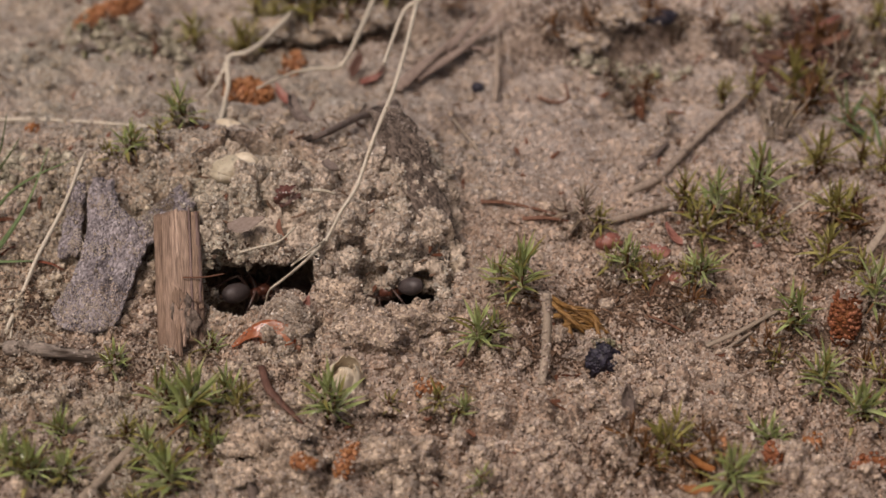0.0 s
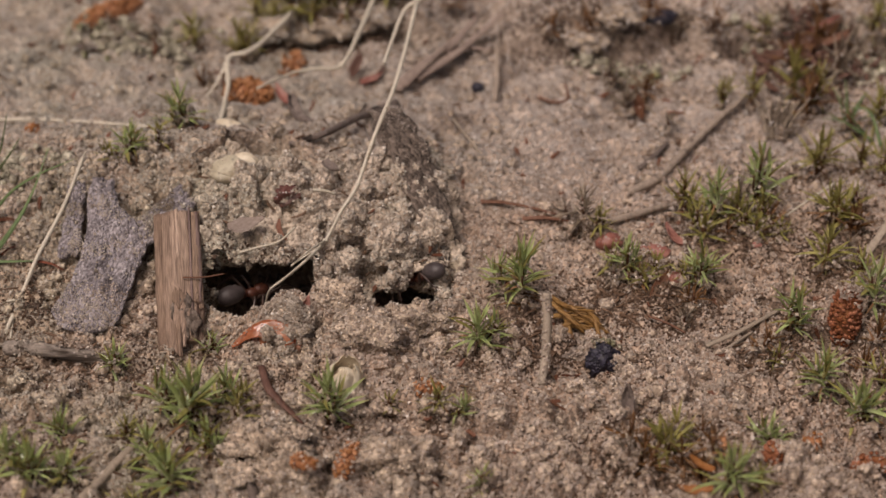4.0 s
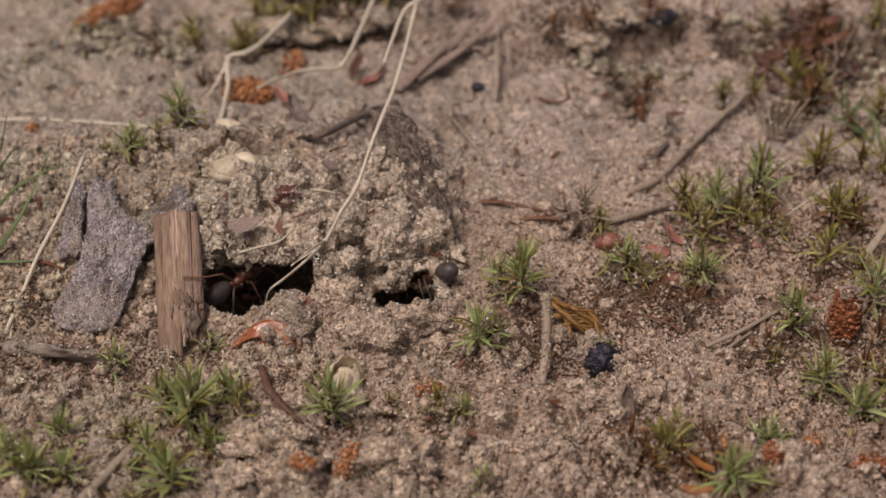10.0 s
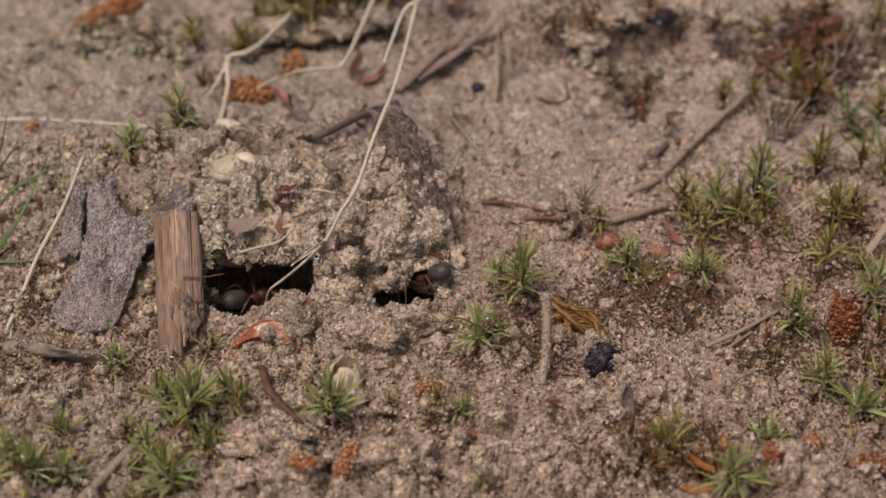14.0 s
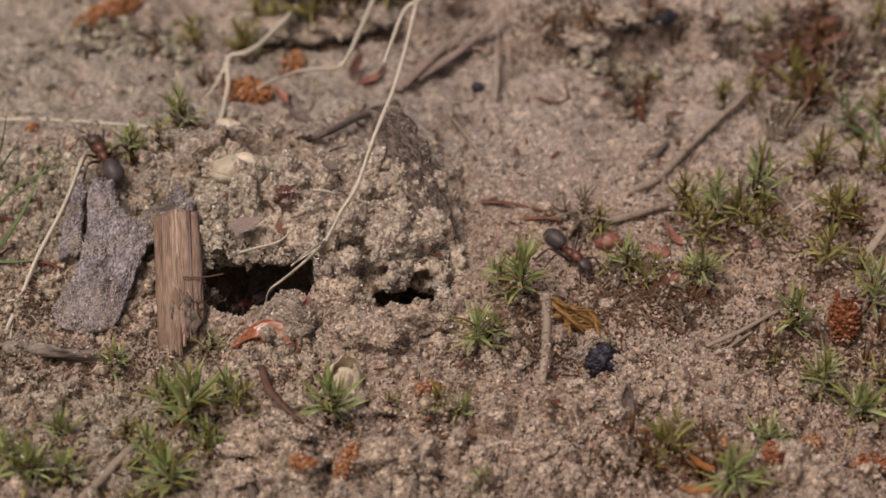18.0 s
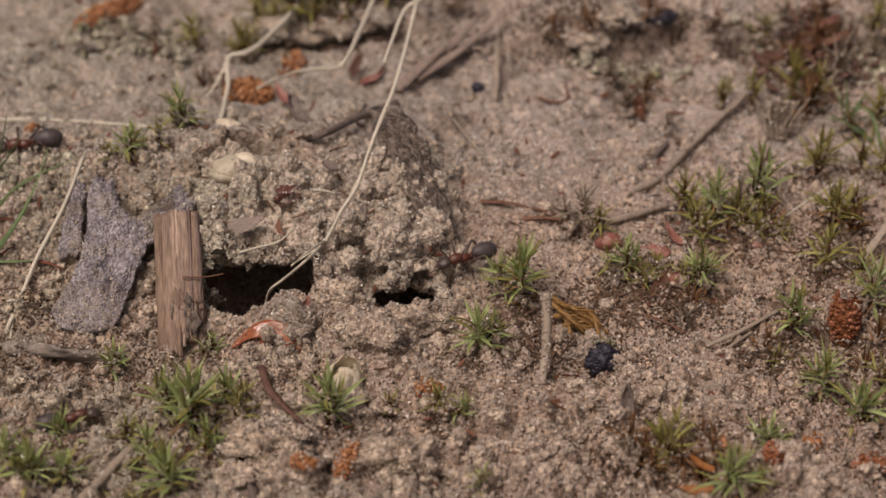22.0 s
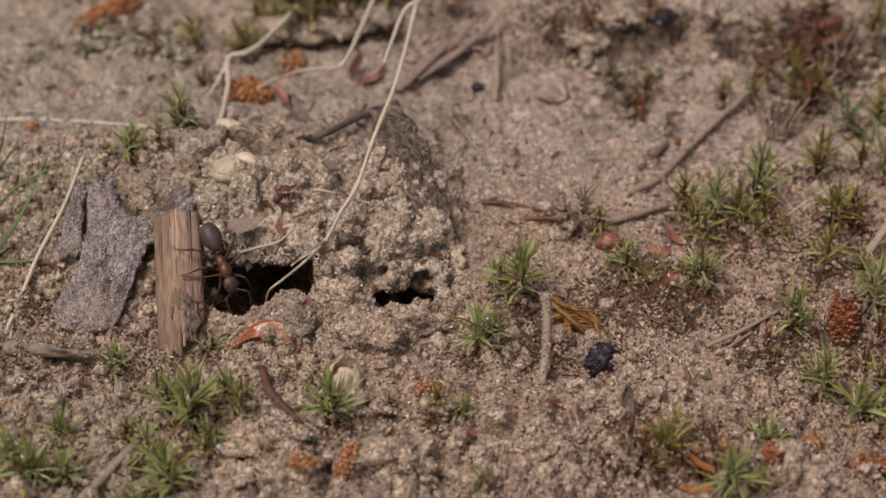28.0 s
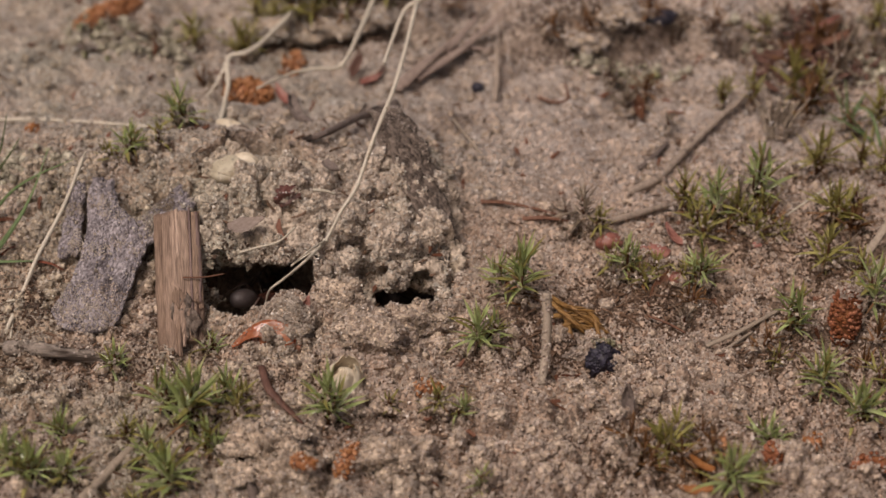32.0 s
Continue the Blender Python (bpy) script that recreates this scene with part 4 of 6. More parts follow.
stalk("grass_straw", "faint weathered straw on the sand", "straw", DULL_STRAW, [(1.1, 23.7, 1.3), (3.2, 18.0, 2.5), (5.2, 13.7, 2.4)], 0.2, 0.16, (), STRAWS)
stalk("grass_straw", "thin whitish straw slanting over moss", "straw", STRAW, [(38.1, 3.2, 1.3), (41.7, 5.4, 2.8), (45.0, 7.5, 3.8)], 0.12, 0.16, (), STRAWS)
stalk("grass_straw", "flat pale straw among moss", "straw", DULL_STRAW, [(47.0, -3.4, 2.1), (48.6, -1.3, 2.8), (50.3, 0.8, 4.0)], 0.5, 0.42, (), STRAWS, flat=0.35)
stalk("grass_straw", "curved thin straw on coarse sand", "straw", DULL_STRAW, [(14.1, -27.7, 1.2), (15.7, -28.2, 1.0), (17.6, -28.2, 0.9)], 0.14, 0.1, (), STRAWS)
stalk("grass_straw", "weathered grey straw in the sand", "straw", DULL_STRAW, [(-22.4, -36.2, 0.9), (-21.5, -38.0, 0.6), (-20.9, -39.9, 0.1)], 0.4, 0.34, (), STRAWS)


def blade(points, wide, mat=GRASS, label="green grass blade arching over the sand"):
    base = points[0]
    v, f = tube([tuple(np.subtract(p, base)) for p in points], wide, 0.06, 6, 8, seed=4, flat=0.35)
    return thing("wild_grass", base, label, "grass", "green grass blades", data=mesh_of("wild_grass", v, f, mat))


blade([(-52.5, 6.4, 4.1), (-50.0, 6.6, 8.7), (-48.7, 7.5, 13.4)], 0.52)
blade([(-51.1, 1.4, 3.2), (-48.1, 1.8, 6.7), (-44.6, 1.4, 9.4), (-40.3, 1.3, 11.6)], 0.55)
blade([(-49.6, -5.0, 2.8), (-46.6, -3.4, 6.5), (-44.5, -2.2, 10.0), (-42.9, 0.4, 13.6)], 0.55)
blade([(-49.7, -6.5, 2.8), (-47.6, -5.6, 6.0), (-45.8, -3.7, 7.7), (-44.6, -1.5, 9.9)], 0.39)
blade([(-52.0, 7.3, 4.3), (-49.6, 5.8, 7.7), (-47.0, 4.7, 11.9)], 0.39)
blade([(-49.1, -6.1, 3.0), (-46.4, -6.8, 3.6), (-44.0, -7.4, 4.2)], 0.39)
blade([(-44.0, -7.5, 4.2), (-42.5, -7.6, 3.9), (-41.2, -7.8, 3.2)], 0.3, RED_GRASS, "red withered grass tip above the sand")
blade([(-48.7, -4.7, 2.8), (-47.8, -4.0, 3.2), (-46.3, -3.7, 3.7)], 0.22, RED_GRASS, "thin red withered grass tip")
blade([(51.1, 21.5, 1.1), (49.0, 21.1, 3.9), (47.2, 22.7, 7.1)], 0.44)
blade([(51.9, 19.8, 1.1), (48.2, 21.4, 2.9), (45.6, 20.9, 3.6)], 0.39)
blade([(52.7, 18.7, 1.0), (51.4, 21.4, 4.1), (48.6, 21.4, 4.9)], 0.39)

# ---- twigs, needles and fibres ----
TWIGS = "twigs and needles on the sand"
stalk("twig", "weathered streaky twig half sunk in sand", "twig", STREAKY, [(-45.4, -19.0, 1.7), (-42.1, -20.7, 2.6), (-38.9, -20.8, 2.4), (-34.8, -20.8, 1.8)], 0.85, 0.65, (1,), TWIGS, sides=9)
for k in range(160):
    q = rng.random()
    DUST.append(np.array([(-45.4 + 10.6 * q, -20.4 + rng.normal(0, 0.45), level(-45.4 + 10.6 * q, -20.4) + 1.1 + rng.normal(0, 0.3))]))
stalk("twig", "pale weathered twig lying on sand", "twig", DULL_STRAW, [(-34.8, -40.9, 1.1), (-33.1, -37.9, 1.3), (-31.4, -35.4, 1.8), (-30.2, -33.5, 1.8)], 0.55, 0.4, (), TWIGS, sides=9)
stalk("twig", "dark twig end in coarse sand", "twig", TWIG, [(-20.0, -34.4, 0.6), (-18.9, -37.1, 0.7), (-18.1, -40.0, 0.2)], 0.5, 0.6, (), TWIGS)
stalk("twig", "long dark twig behind the mound", "twig", TWIG, [(-17.7, 10.6, 7.0), (-13.6, 11.7, 7.8), (-9.8, 21.2, 3.8), (-5.7, 26.5, 2.0)], 0.38, 0.55, (1, 2), TWIGS, sides=9)
stalk("twig", "long grey twig leaning on moss", "twig", STALK, [(21.5, 8.6, 1.5), (25.2, 11.2, 1.8), (29.1, 17.4, 1.5), (33.3, 22.5, 2.3), (36.7, 26.6, 2.7), (38.9, 30.1, 3.3)], 0.55, 0.34, (), TWIGS, sides=9)
stalk("twig", "short grey twig by the moss", "twig", STALK, [(18.8, 2.4, 2.1), (21.9, 3.3, 2.4), (25.8, 5.7, 2.0)], 0.5, 0.4, (), TWIGS)
stalk("twig", "blurred grey stalk standing in sand", "twig", STALK, [(6.4, 27.5, 0.8), (6.8, 32.4, 1.8), (6.9, 36.8, 3.9)], 0.42, 0.34, (), TWIGS)
stalk("twig", "sand-crusted pale dead stalk standing upright", "twig", DULL_STRAW, [(10.1, -24.2, 0.2), (10.5, -21.9, 2.4), (10.7, -20.0, 5.3), (10.6, -18.3, 8.6)], 0.42, 0.52, (1, 2), TWIGS, sides=9, sandy=150)
stalk("pine_needle", "thin dark needle lying across the wood chip", "needle", NEEDLE, [(-27.6, -12.2, 5.7), (-25.3, -12.0, 5.6), (-23.2, -11.8, 5.9)], 0.1, 0.07, (), TWIGS)
stalk("pine_needle", "thin dark needle on coarse sand", "needle", NEEDLE, [(9.8, -27.4, 1.7), (12.0, -28.1, 1.6), (14.3, -29.0, 0.9)], 0.14, 0.1, (), TWIGS)
stalk("pine_needle", "thin brown needle beside moss", "needle", NEEDLE, [(22.1, -12.5, 0.6), (24.0, -13.4, 0.4), (25.8, -15.1, 0.5)], 0.14, 0.12, (), TWIGS)
stalk("pine_needle", "red-brown needle lying on sand", "needle", NEEDLE, [(4.3, 5.6, 2.5), (7.8, 5.4, 2.4), (13.1, 4.1, 1.8)], 0.36, 0.18, (), TWIGS, flat=0.6)
stalk("pine_needle", "brown needle half buried in sand", "needle", NEEDLE, [(9.0, 2.9, 2.1), (11.6, 2.8, 2.3), (14.4, 2.8, 1.8)], 0.38, 0.28, (), TWIGS, flat=0.6)
stalk("pine_needle", "dark needle lying on the bank", "needle", TWIG, [(23.0, 12.8, 1.9), (24.8, 14.7, 2.2), (26.9, 18.6, 1.5)], 0.4, 0.3, (), TWIGS)
for k, (pts, r) in enumerate((
        ([(-5.9, 30.9, 1.2), (-2.8, 35.5, 1.7), (1.2, 39.3, 2.7), (4.5, 45.4, 3.0)], 0.8), ([(-3.5, 33.2, 1.3), (1.2, 37.3, 2.1), (4.8, 42.4, 2.3), (7.8, 44.7, 3.9)], 0.7),
        ([(-4.9, 31.3, 1.5), (-1.0, 36.3, 2.7), (2.8, 42.3, 3.0)], 0.5), ([(0.4, 38.0, 2.0), (3.3, 40.1, 1.6), (6.1, 40.2, 1.1)], 0.6))):
    stalk("bark_fibre", "torn pinkish brown bark fibre on the sand", "bark", FIBRE, pts, r, r * 0.5, (), "torn bark fibres", flat=0.6, sides=8)
SHOOT_LEAF = leaf_data("scale_leaf", GOLD, -0.4, 0.26, 0.4)
for pts in ([(11.3, -9.9, 1.6), (13.0, -13.0, 2.5), (15.8, -13.4, 1.7), (16.7, -15.6, 0.0)], [(11.3, -10.8, 1.5), (13.2, -14.1, 2.0), (14.8, -14.8, 0.9), (16.1, -13.4, 0.2)], [(11.7, -10.9, 1.3), (13.4, -12.9, 2.1), (15.5, -13.6, 1.3), (16.9, -14.0, 0.1)], [(11.6, -12.9, 0.9), (13.6, -13.5, 1.5), (16.1, -13.7, 0.4)],
            [(12.1, -14.9, 0.6), (13.9, -14.4, 0.8), (15.6, -14.6, 0.1)], [(12.0, -10.6, 1.5), (13.0, -13.4, 1.4), (13.6, -15.6, 0.4)]):
    shoot = stalk("scaly_shoot", "golden brown dry scaly shoot on the sand", "shoot", GOLD, pts, 0.3, 0.18, (), "dry scaly shoots")
    line = curve_through(pts, 5)
    for k in range(len(line) - 1):
        way = Vector(line[k + 1] - line[k]).to_track_quat("Z", "X").to_matrix().to_4x4()
        for turn in (0, 120, 240):
            part("scale_leaf", SHOOT_LEAF, shoot, Matrix.Translation(Vector(line[k] - np.array(pts[0])) * MM) @ way @ pose(0, 0, 0, 0, 0, turn + 60 * (k % 2)) @ pose(0, 0, 0, 0, 24, 0) @ Matrix.Diagonal((0.46, 0.6, 0.46, 1)))

# ---- bark, wood and stones ----
bark = new("bark_chip")
tagged(bark, "grey sand-dusted bark chip leaning on the slope", "bark")
bark.matrix_basis = leaning((-37.6, -16.8, 2.0), (-36.8, 1.0, 7.7), 4)
AT = (0.0, 0.03, 0.1, 0.25, 0.44, 0.6, 0.7, 0.8, 0.92, 1.0)
v, f = slab(19.8, 2.0, 1.6, 100, 36, -0.3, 0.3, 0.6, 0.75, 41, 0.05, lambda s: float(np.interp(s, AT, (2.0, 2.9, 3.7, 3.3, 3.3, 3.1, 2.7, 1.8, 1.45, 1.2))), 0.5,
            lambda s: float(np.interp(s, AT, (-0.2, -0.2, -0.2, 0.6, 1.3, 1.3, 0.8, -0.3, -0.9, -0.9))))
chip = part("chip", mesh_of("chip", v, f, BARK), bark)
BARK_DUST = [(v, f, Matrix(), 420)]
for place, long, wide, sd, n in ((at_mm(1.4, 9.6, 0.1, 3, 0, -42), 11.2, 4.2, 43, 420), (at_mm(-3.2, 10.2, -0.9, 2, -14, 4), 9.2, 2.7, 44, 200)):
    v, f = slab(long, wide, 1.3, 44, 16, 0.2, 0.2, 0.42, 0.9, sd, 0.25, lambda s: 1 - 0.35 * s)
    part("prong", mesh_of("prong", v, f, BARK), bark, place)
    BARK_DUST.append((v, f, place, n))
FINE_DUST = []
for v, f, m, n in BARK_DUST:
    q = bark.matrix_basis @ m
    w = v @ np.array(q.to_3x3()).T + np.array(q.translation) / MM
    tops = [k for k in f if max(k) < len(w) // 2]
    spread_out = dusted(w, tops, n * 6, rng)
    FINE_DUST.append(spread_out[vnoise(spread_out[:, 0] / 1.6, spread_out[:, 1] / 1.6, 0, 61) > 0.12])
    DUST.append(dusted(w, tops, n // 3, rng))
    if n > 400 and m == Matrix():
        FINE_DUST.append(dusted(w, [k for k in tops if v[k[0]][1] < 4.5 + 2 * vnoise(v[k[0]][0], 0, 0, 3)], 900, rng))

wood = new("wood_chip")
tagged(wood, "torn brown wood chip with splintered end beside the hole", "wood")
wood.matrix_basis = leaning((-27.4, -18.1, 1.7), (-28.9, -5.1, 6.9), -4)
v, f = slab(15.9, 5.0, 2.6, 70, 34, 0.15, -0.5, 0.12, 1.1, 51, 0.04, lambda s: 0.92 + 0.05 * math.sin(s * 5), 0.05)
part("body", mesh_of("body", v, f, WOOD), wood)
fibre_rng = random.Random(17)
x = -2.25
while x < 2.3:
    w = fibre_rng.choice((0.18, 0.26, 0.4, 0.62, 0.9)) * fibre_rng.uniform(0.85, 1.15)
    cx_ = x + w / 2
    y0 = 5.6 + fibre_rng.uniform(-0.5, 0.7) if -0.9 < cx_ < 1.2 else (3.6 + fibre_rng.uniform(-0.5, 0.6) if cx_ >= 1.2 else -0.8 + fibre_rng.uniform(-0.6, 0.8))
    long = 15.9 - y0 + fibre_rng.uniform(-0.45, 0.15)
    v, f = slab(long, w * 1.3 + 0.1, 0.7, 44, 9, 0.0, -0.05, 0.1, 1.6, 300 + int(cx_ * 20), 0.12, lambda s: 0.85 + 0.2 * math.sin(math.pi * min(1, 0.15 + s)), 0.08)
    part("fibre", mesh_of("fibre", v, f, DARK_WOOD if w < 0.32 and fibre_rng.random() < 0.5 else WOOD), wood, at_mm(cx_, y0, 0.93 - 0.085 * cx_ * cx_ + fibre_rng.uniform(-0.08, 0.06), 0, cx_ * 6, fibre_rng.uniform(-0.7, 0.7)))
    x += w
for cx_, y0, long, w, rise in ((-0.6, -1.6, 5.4, 0.8, 0.9), (-0.1, -2.2, 4.6, 0.7, 1.0), (0.4, -1.4, 3.6, 0.6, 0.8), (-1.1, -2.0, 4.0, 0.6, 0.8), (0.0, 3.4, 2.6, 1.1, 1.3), (0.9, 2.2, 1.4, 1.2, 0.9)):
    v, f = slab(long, w, 0.6, 26, 7, 0.1, -0.1, 0.18, 1.6, 340 + int(cx_ * 20), 0.4, lambda s: 0.5 + 0.6 * math.sin(math.pi * min(1, 0.1 + 0.9 * s)), 0.3)
    part("splinter", mesh_of("splinter", v, f, WOOD), wood, at_mm(cx_, y0, rise, 0, 0, cx_ * 4))
v, f = slab(11.6, 0.5, 0.45, 40, 6, 0.1, 0, 0.12, 1.2, 74, 0.3, lambda s: 0.5 + math.sin(math.pi * s) * 0.6)
part("dark_streak", mesh_of("dark_streak", v, f, DARK_WOOD), wood, at_mm(2.25, 3.8, 0.72))
for dx, y0, long, w in ((0.2, 1.6, 4.2, 1.3), (1.0, 0.6, 5.0, 1.2), (1.7, 0.2, 3.6, 1.2), (-0.7, 2.6, 3.0, 0.8)):
    v, f = slab(long, w, 0.6, 26, 9, 0.1, 0, 0.32, 1.6, 90 + int(dx * 10), 0.6, lambda s: 0.3 + 0.8 * math.sin(math.pi * s))
    part("rotten_crack", mesh_of("rotten_crack", v, f, FLAKE), wood, at_mm(dx, y0, 0.85, 0, 0, dx * 3), "dark rotted wood")

flake = new("bark_flake")
tagged(flake, "dark bark flake leaning behind the sand mound", "bark")
flake.matrix_basis = leaning((0.1, -3.4, 3.65), (-7.4, 11.3, 10.3), 8)
v, f = slab(18.4, 4.4, 1.3, 60, 24, -0.5, 0.5, 0.3, 0.5, 81, 0.2, lambda s: 0.5 + 0.6 * float(smooth(s / 0.6)), 0.5, lambda s: 0.9 * float(smooth(s / 0.5)))
part("flake", mesh_of("flake", v, f, FLAKE), flake)
w = v @ np.array(flake.matrix_basis.to_3x3()).T + np.array(flake.matrix_basis.translation) / MM
FINE_DUST.append(dusted(w, [k for k in f if max(k) < len(w) // 2], 500, rng))
v, f = slab(15, 3.6, 0.8, 40, 14, -0.2, 0.3, 0.3, 0.7, 83, 0.4, lambda s: 0.4 + 0.7 * math.sin(math.pi * min(1, s * 0.9 + 0.08)))
part("upper_layer", mesh_of("upper_layer", v, f, FLAKE), flake, at_mm(0.2, 0.6, 0.9, 1, 0, 1))


def lump(name, label, category, mat, x, y, r, rough=0.25, seed=1, group="", sink=0.3, turn=0):
    v, f = ball(r[0], r[1], r[2], rough, 1.6, seed, 18, 24)
    if mat in (ROSE, RESIN):
        DUST.append(dusted(v + np.array((x, y, level(x, y) + r[2] * (1 - 2 * sink))), f, int(34 * r[0]), rng))
    if mat is CLOD:
        a = radians(turn)
        place = v @ np.array(((math.cos(a), math.sin(a), 0), (-math.sin(a), math.cos(a), 0), (0, 0, 1))) + np.array((x, y, level(x, y) + r[2] * (1 - 2 * sink)))
        DUST.append(dusted(place, f, int(300 * r[0]), rng))
    return thing(name, (x, y, level(x, y) + r[2] * (1 - 2 * sink)), label, category, group, (0, 0, turn), mesh_of(name, v, f, mat, True))


lump("charcoal", "black angular charcoal piece on the sand", "charcoal", CHAR, 16.6, -20.5, (1.45, 1.3, 1.9), 0.5, 5, sink=0.12)
for x, y, r in ((14.6, -18.6, (1.0, 0.8, 0.8)), (18.1, -21.3, (0.7, 0.6, 0.9)), (13.4, -18.2, (0.6, 0.5, 0.5))):
    lump("sand_clod", "pale crumb of caked sand beside charcoal", "clod", CLOD, x, y, r, 0.5, int(x * 3), "sand clods", 0.15)
    DUST.append(np.array((x, y, level(x, y) + r[2] * 0.7)) + rng.normal(0, 0.45, (150, 3)) * r)
lump("charcoal", "small round black charcoal crumb", "charcoal", CHAR, 4.4, 32.5, (0.8, 0.7, 0.7), 0.2, 6)
lump("charcoal", "blurred dark charcoal crumb far behind", "charcoal", CHAR, 27.8, 41.8, (1.9, 1.4, 0.9), 0.4, 7)
lump("sand_clod", "grey crusted sand clod before the nest", "clod", CLOD, -7.6, -18.4, (3.2, 2.0, 1.8), 0.45, 8, "sand clods", 0.35)
lump("sand_clod", "crumbly sand clod beside the charcoal", "clod", CLOD, 15.9, -15.3, (1.6, 1.1, 1.0), 0.5, 9, "sand clods")
lump("sand_clod", "crumbly sand clod before a nest hole", "clod", CLOD, -2.9, -14.6, (3.2, 1.7, 1.8), 0.5, 10, "sand clods", 0.4)
lump("sand_clod", "crumbly sand pillar between the two holes", "clod", CLOD, -11.1, -12.8, (2.6, 2.0, 3.2), 0.3, 11, "sand clods", 0.35)
lump("sand_clod", "pale crumbly sand clod on the ground", "clod", CLOD, -17.5, -33.6, (3.6, 2.4, 2.0), 0.6, 12, "sand clods", 0.3)
lump("sand_clod", "pale crumbly sand clod on the ground", "clod", CLOD, -14.5, -37.3, (2.8, 2.2, 1.9), 0.6, 13, "sand clods", 0.3)
lump("sand_clod", "pale crumbly sand clod before moss", "clod", CLOD, -5.2, -35.3, (3.4, 2.0, 1.7), 0.6, 14, "sand clods", 0.35)
lump("sand_clod", "pale crumbly sand clod among moss", "clod", CLOD, -20.1, -36.6, (2.0, 1.6, 1.5), 0.6, 15, "sand clods", 0.35)


# ---- cones and husks ----
v, f = ball(0.55, 0.5, 0.42, 0.25, 1.5, 3, 5, 7)
SCALE, RUST_SCALE = mesh_of("scale", v, f, CONE), mesh_of("scale", v, f, RUST)


def pollen_cone(x, y, long, wide, turn, label, upright=0.0, seed=0, count=60, data=None, lift=0.0):
    """A fallen pine pollen cone: a core with small knobbly scales in spirals."""
    r = random.Random(seed)
    cone = thing("pine_pollen_cone", (x, y, level(x, y) + wide * 0.30 + lift), label, "cone", "fallen pine pollen cones", (0, 0, turn))
    cone.matrix_basis = cone.matrix_basis @ pose(0, 0, 0, 0, -upright, 0)
    if upright > 45:
        cone.location.z = (level(x, y) + long * 0.42) * MM
    v, f = ball(long * 0.5, wide * 0.54, wide * 0.54, 0.12, 1, seed, 10, 12)
    w = v @ np.array(cone.matrix_basis.to_3x3()).T + np.array(cone.matrix_basis.translation) / MM
    low = level(x, y) + 0.55 * wide
    sandy_faces = [q for q in f if w[q[0]][2] < low]
    if sandy_faces:
        DUST.append(dusted(w, sandy_faces, int(12 * long), rng))
    v, f = ball(long * 0.46, wide * 0.42, wide * 0.42, 0.12, 1, seed, 10, 12)
    part("core", mesh_of("core", v, f, CONE_CORE), cone)
    crumbling = long < 5
    if crumbling:
        DUST.append(dusted(v @ np.array(cone.matrix_basis.to_3x3()).T * 1.22 + np.array(cone.matrix_basis.translation) / MM, f, int(22 * long), rng))
    for k in range(count):
        if crumbling and r.random() < 0.22:
            continue
        s = (k + 0.5) / count
        c = 1 - 2 * s
        a = k * 2.39996 + r.uniform(-0.22, 0.22)
        c = max(-1, min(1, c + r.uniform(-0.06, 0.06)))
        w = math.sqrt(max(0, 1 - c * c)) * r.uniform(0.9, 1.1)
        w *= r.uniform(0.7, 1.22) if crumbling else 1
        place = (c * long * 0.5, w * math.cos(a) * wide * 0.47, w * math.sin(a) * wide * 0.47)
        q = Vector((c * 0.4, w * math.cos(a), w * math.sin(a))).to_track_quat("Z", "X").to_matrix().to_4x4()
        k2 = r.uniform(0.6 if crumbling else 0.75, 1.35) * wide / 3.1 * (46 / count) ** 0.5
        part("scale", data or SCALE, cone, Matrix.Translation(Vector(place) * MM) @ q @ Matrix.Diagonal((k2, k2, k2, 1)))
    return cone


pollen_cone(-44.7, 50.5, 10.5, 3.4, 40, "orange-brown fallen pine pollen cone on pale sand", 0, 1, 210)
pollen_cone(-24.3, 30.4, 6.2, 3.6, -8, "dark orange knobbly pine pollen cone under straws", 0, 2, 150)
pollen_cone(-19.4, 38.6, 4.8, 3.0, 60, "pinkish orange crumbling pine pollen cone", 40, 3, 150)
pollen_cone(-1.8, -26.4, 3.6, 1.9, 5, "orange cone fragment beside moss", 0, 5, 120)
pollen_cone(-9.3, -36.1, 4.4, 2.2, 65, "orange crumbling cone fragment in coarse sand", 15, 6, 140, None, 0.9)
pollen_cone(-13.3, -38.5, 2.8, 1.7, -15, "orange-brown cone fragment in coarse sand", 0, 7, 120, None, 0.9)
pollen_cone(42.5, -15.3, 7.0, 3.3, 80, "standing rust-brown pine pollen cone with sandy tip", 78, 8, 290, RUST_SCALE)
tip = np.array((*(42.5, -15.3), 0.0))
tip[2] = level(tip[0], tip[1]) + 6.4
DUST.append(tip + rng.normal(0, 1, (110, 3)) * (0.75, 0.75, 0.4))
pollen_cone(36.4, -32.2, 3.4, 1.9, 30, "pinkish orange cone fragment dusted with sand", 10, 9, 70)
pollen_cone(32.2, -34.9, 2.6, 1.9, 80, "red-brown cone fragment on coarse sand", 20, 10, 60, RUST_SCALE)
pollen_cone(42.1, -35.0, 4.4, 2.2, 10, "rust-brown cone fragment in coarse sand", 0, 11, 80, RUST_SCALE)
lump("resin_crumb", "dark red translucent resin crumb lying on the mound", "resin", RESIN, -17.1, -0.6, (1.3, 1.0, 1.0), 0.5, 23, sink=0.15, turn=20)
pollen_cone(-49.1, 19.2, 1.8, 1.2, 20, "tiny orange cone crumb on sand", 0, 13, 16)


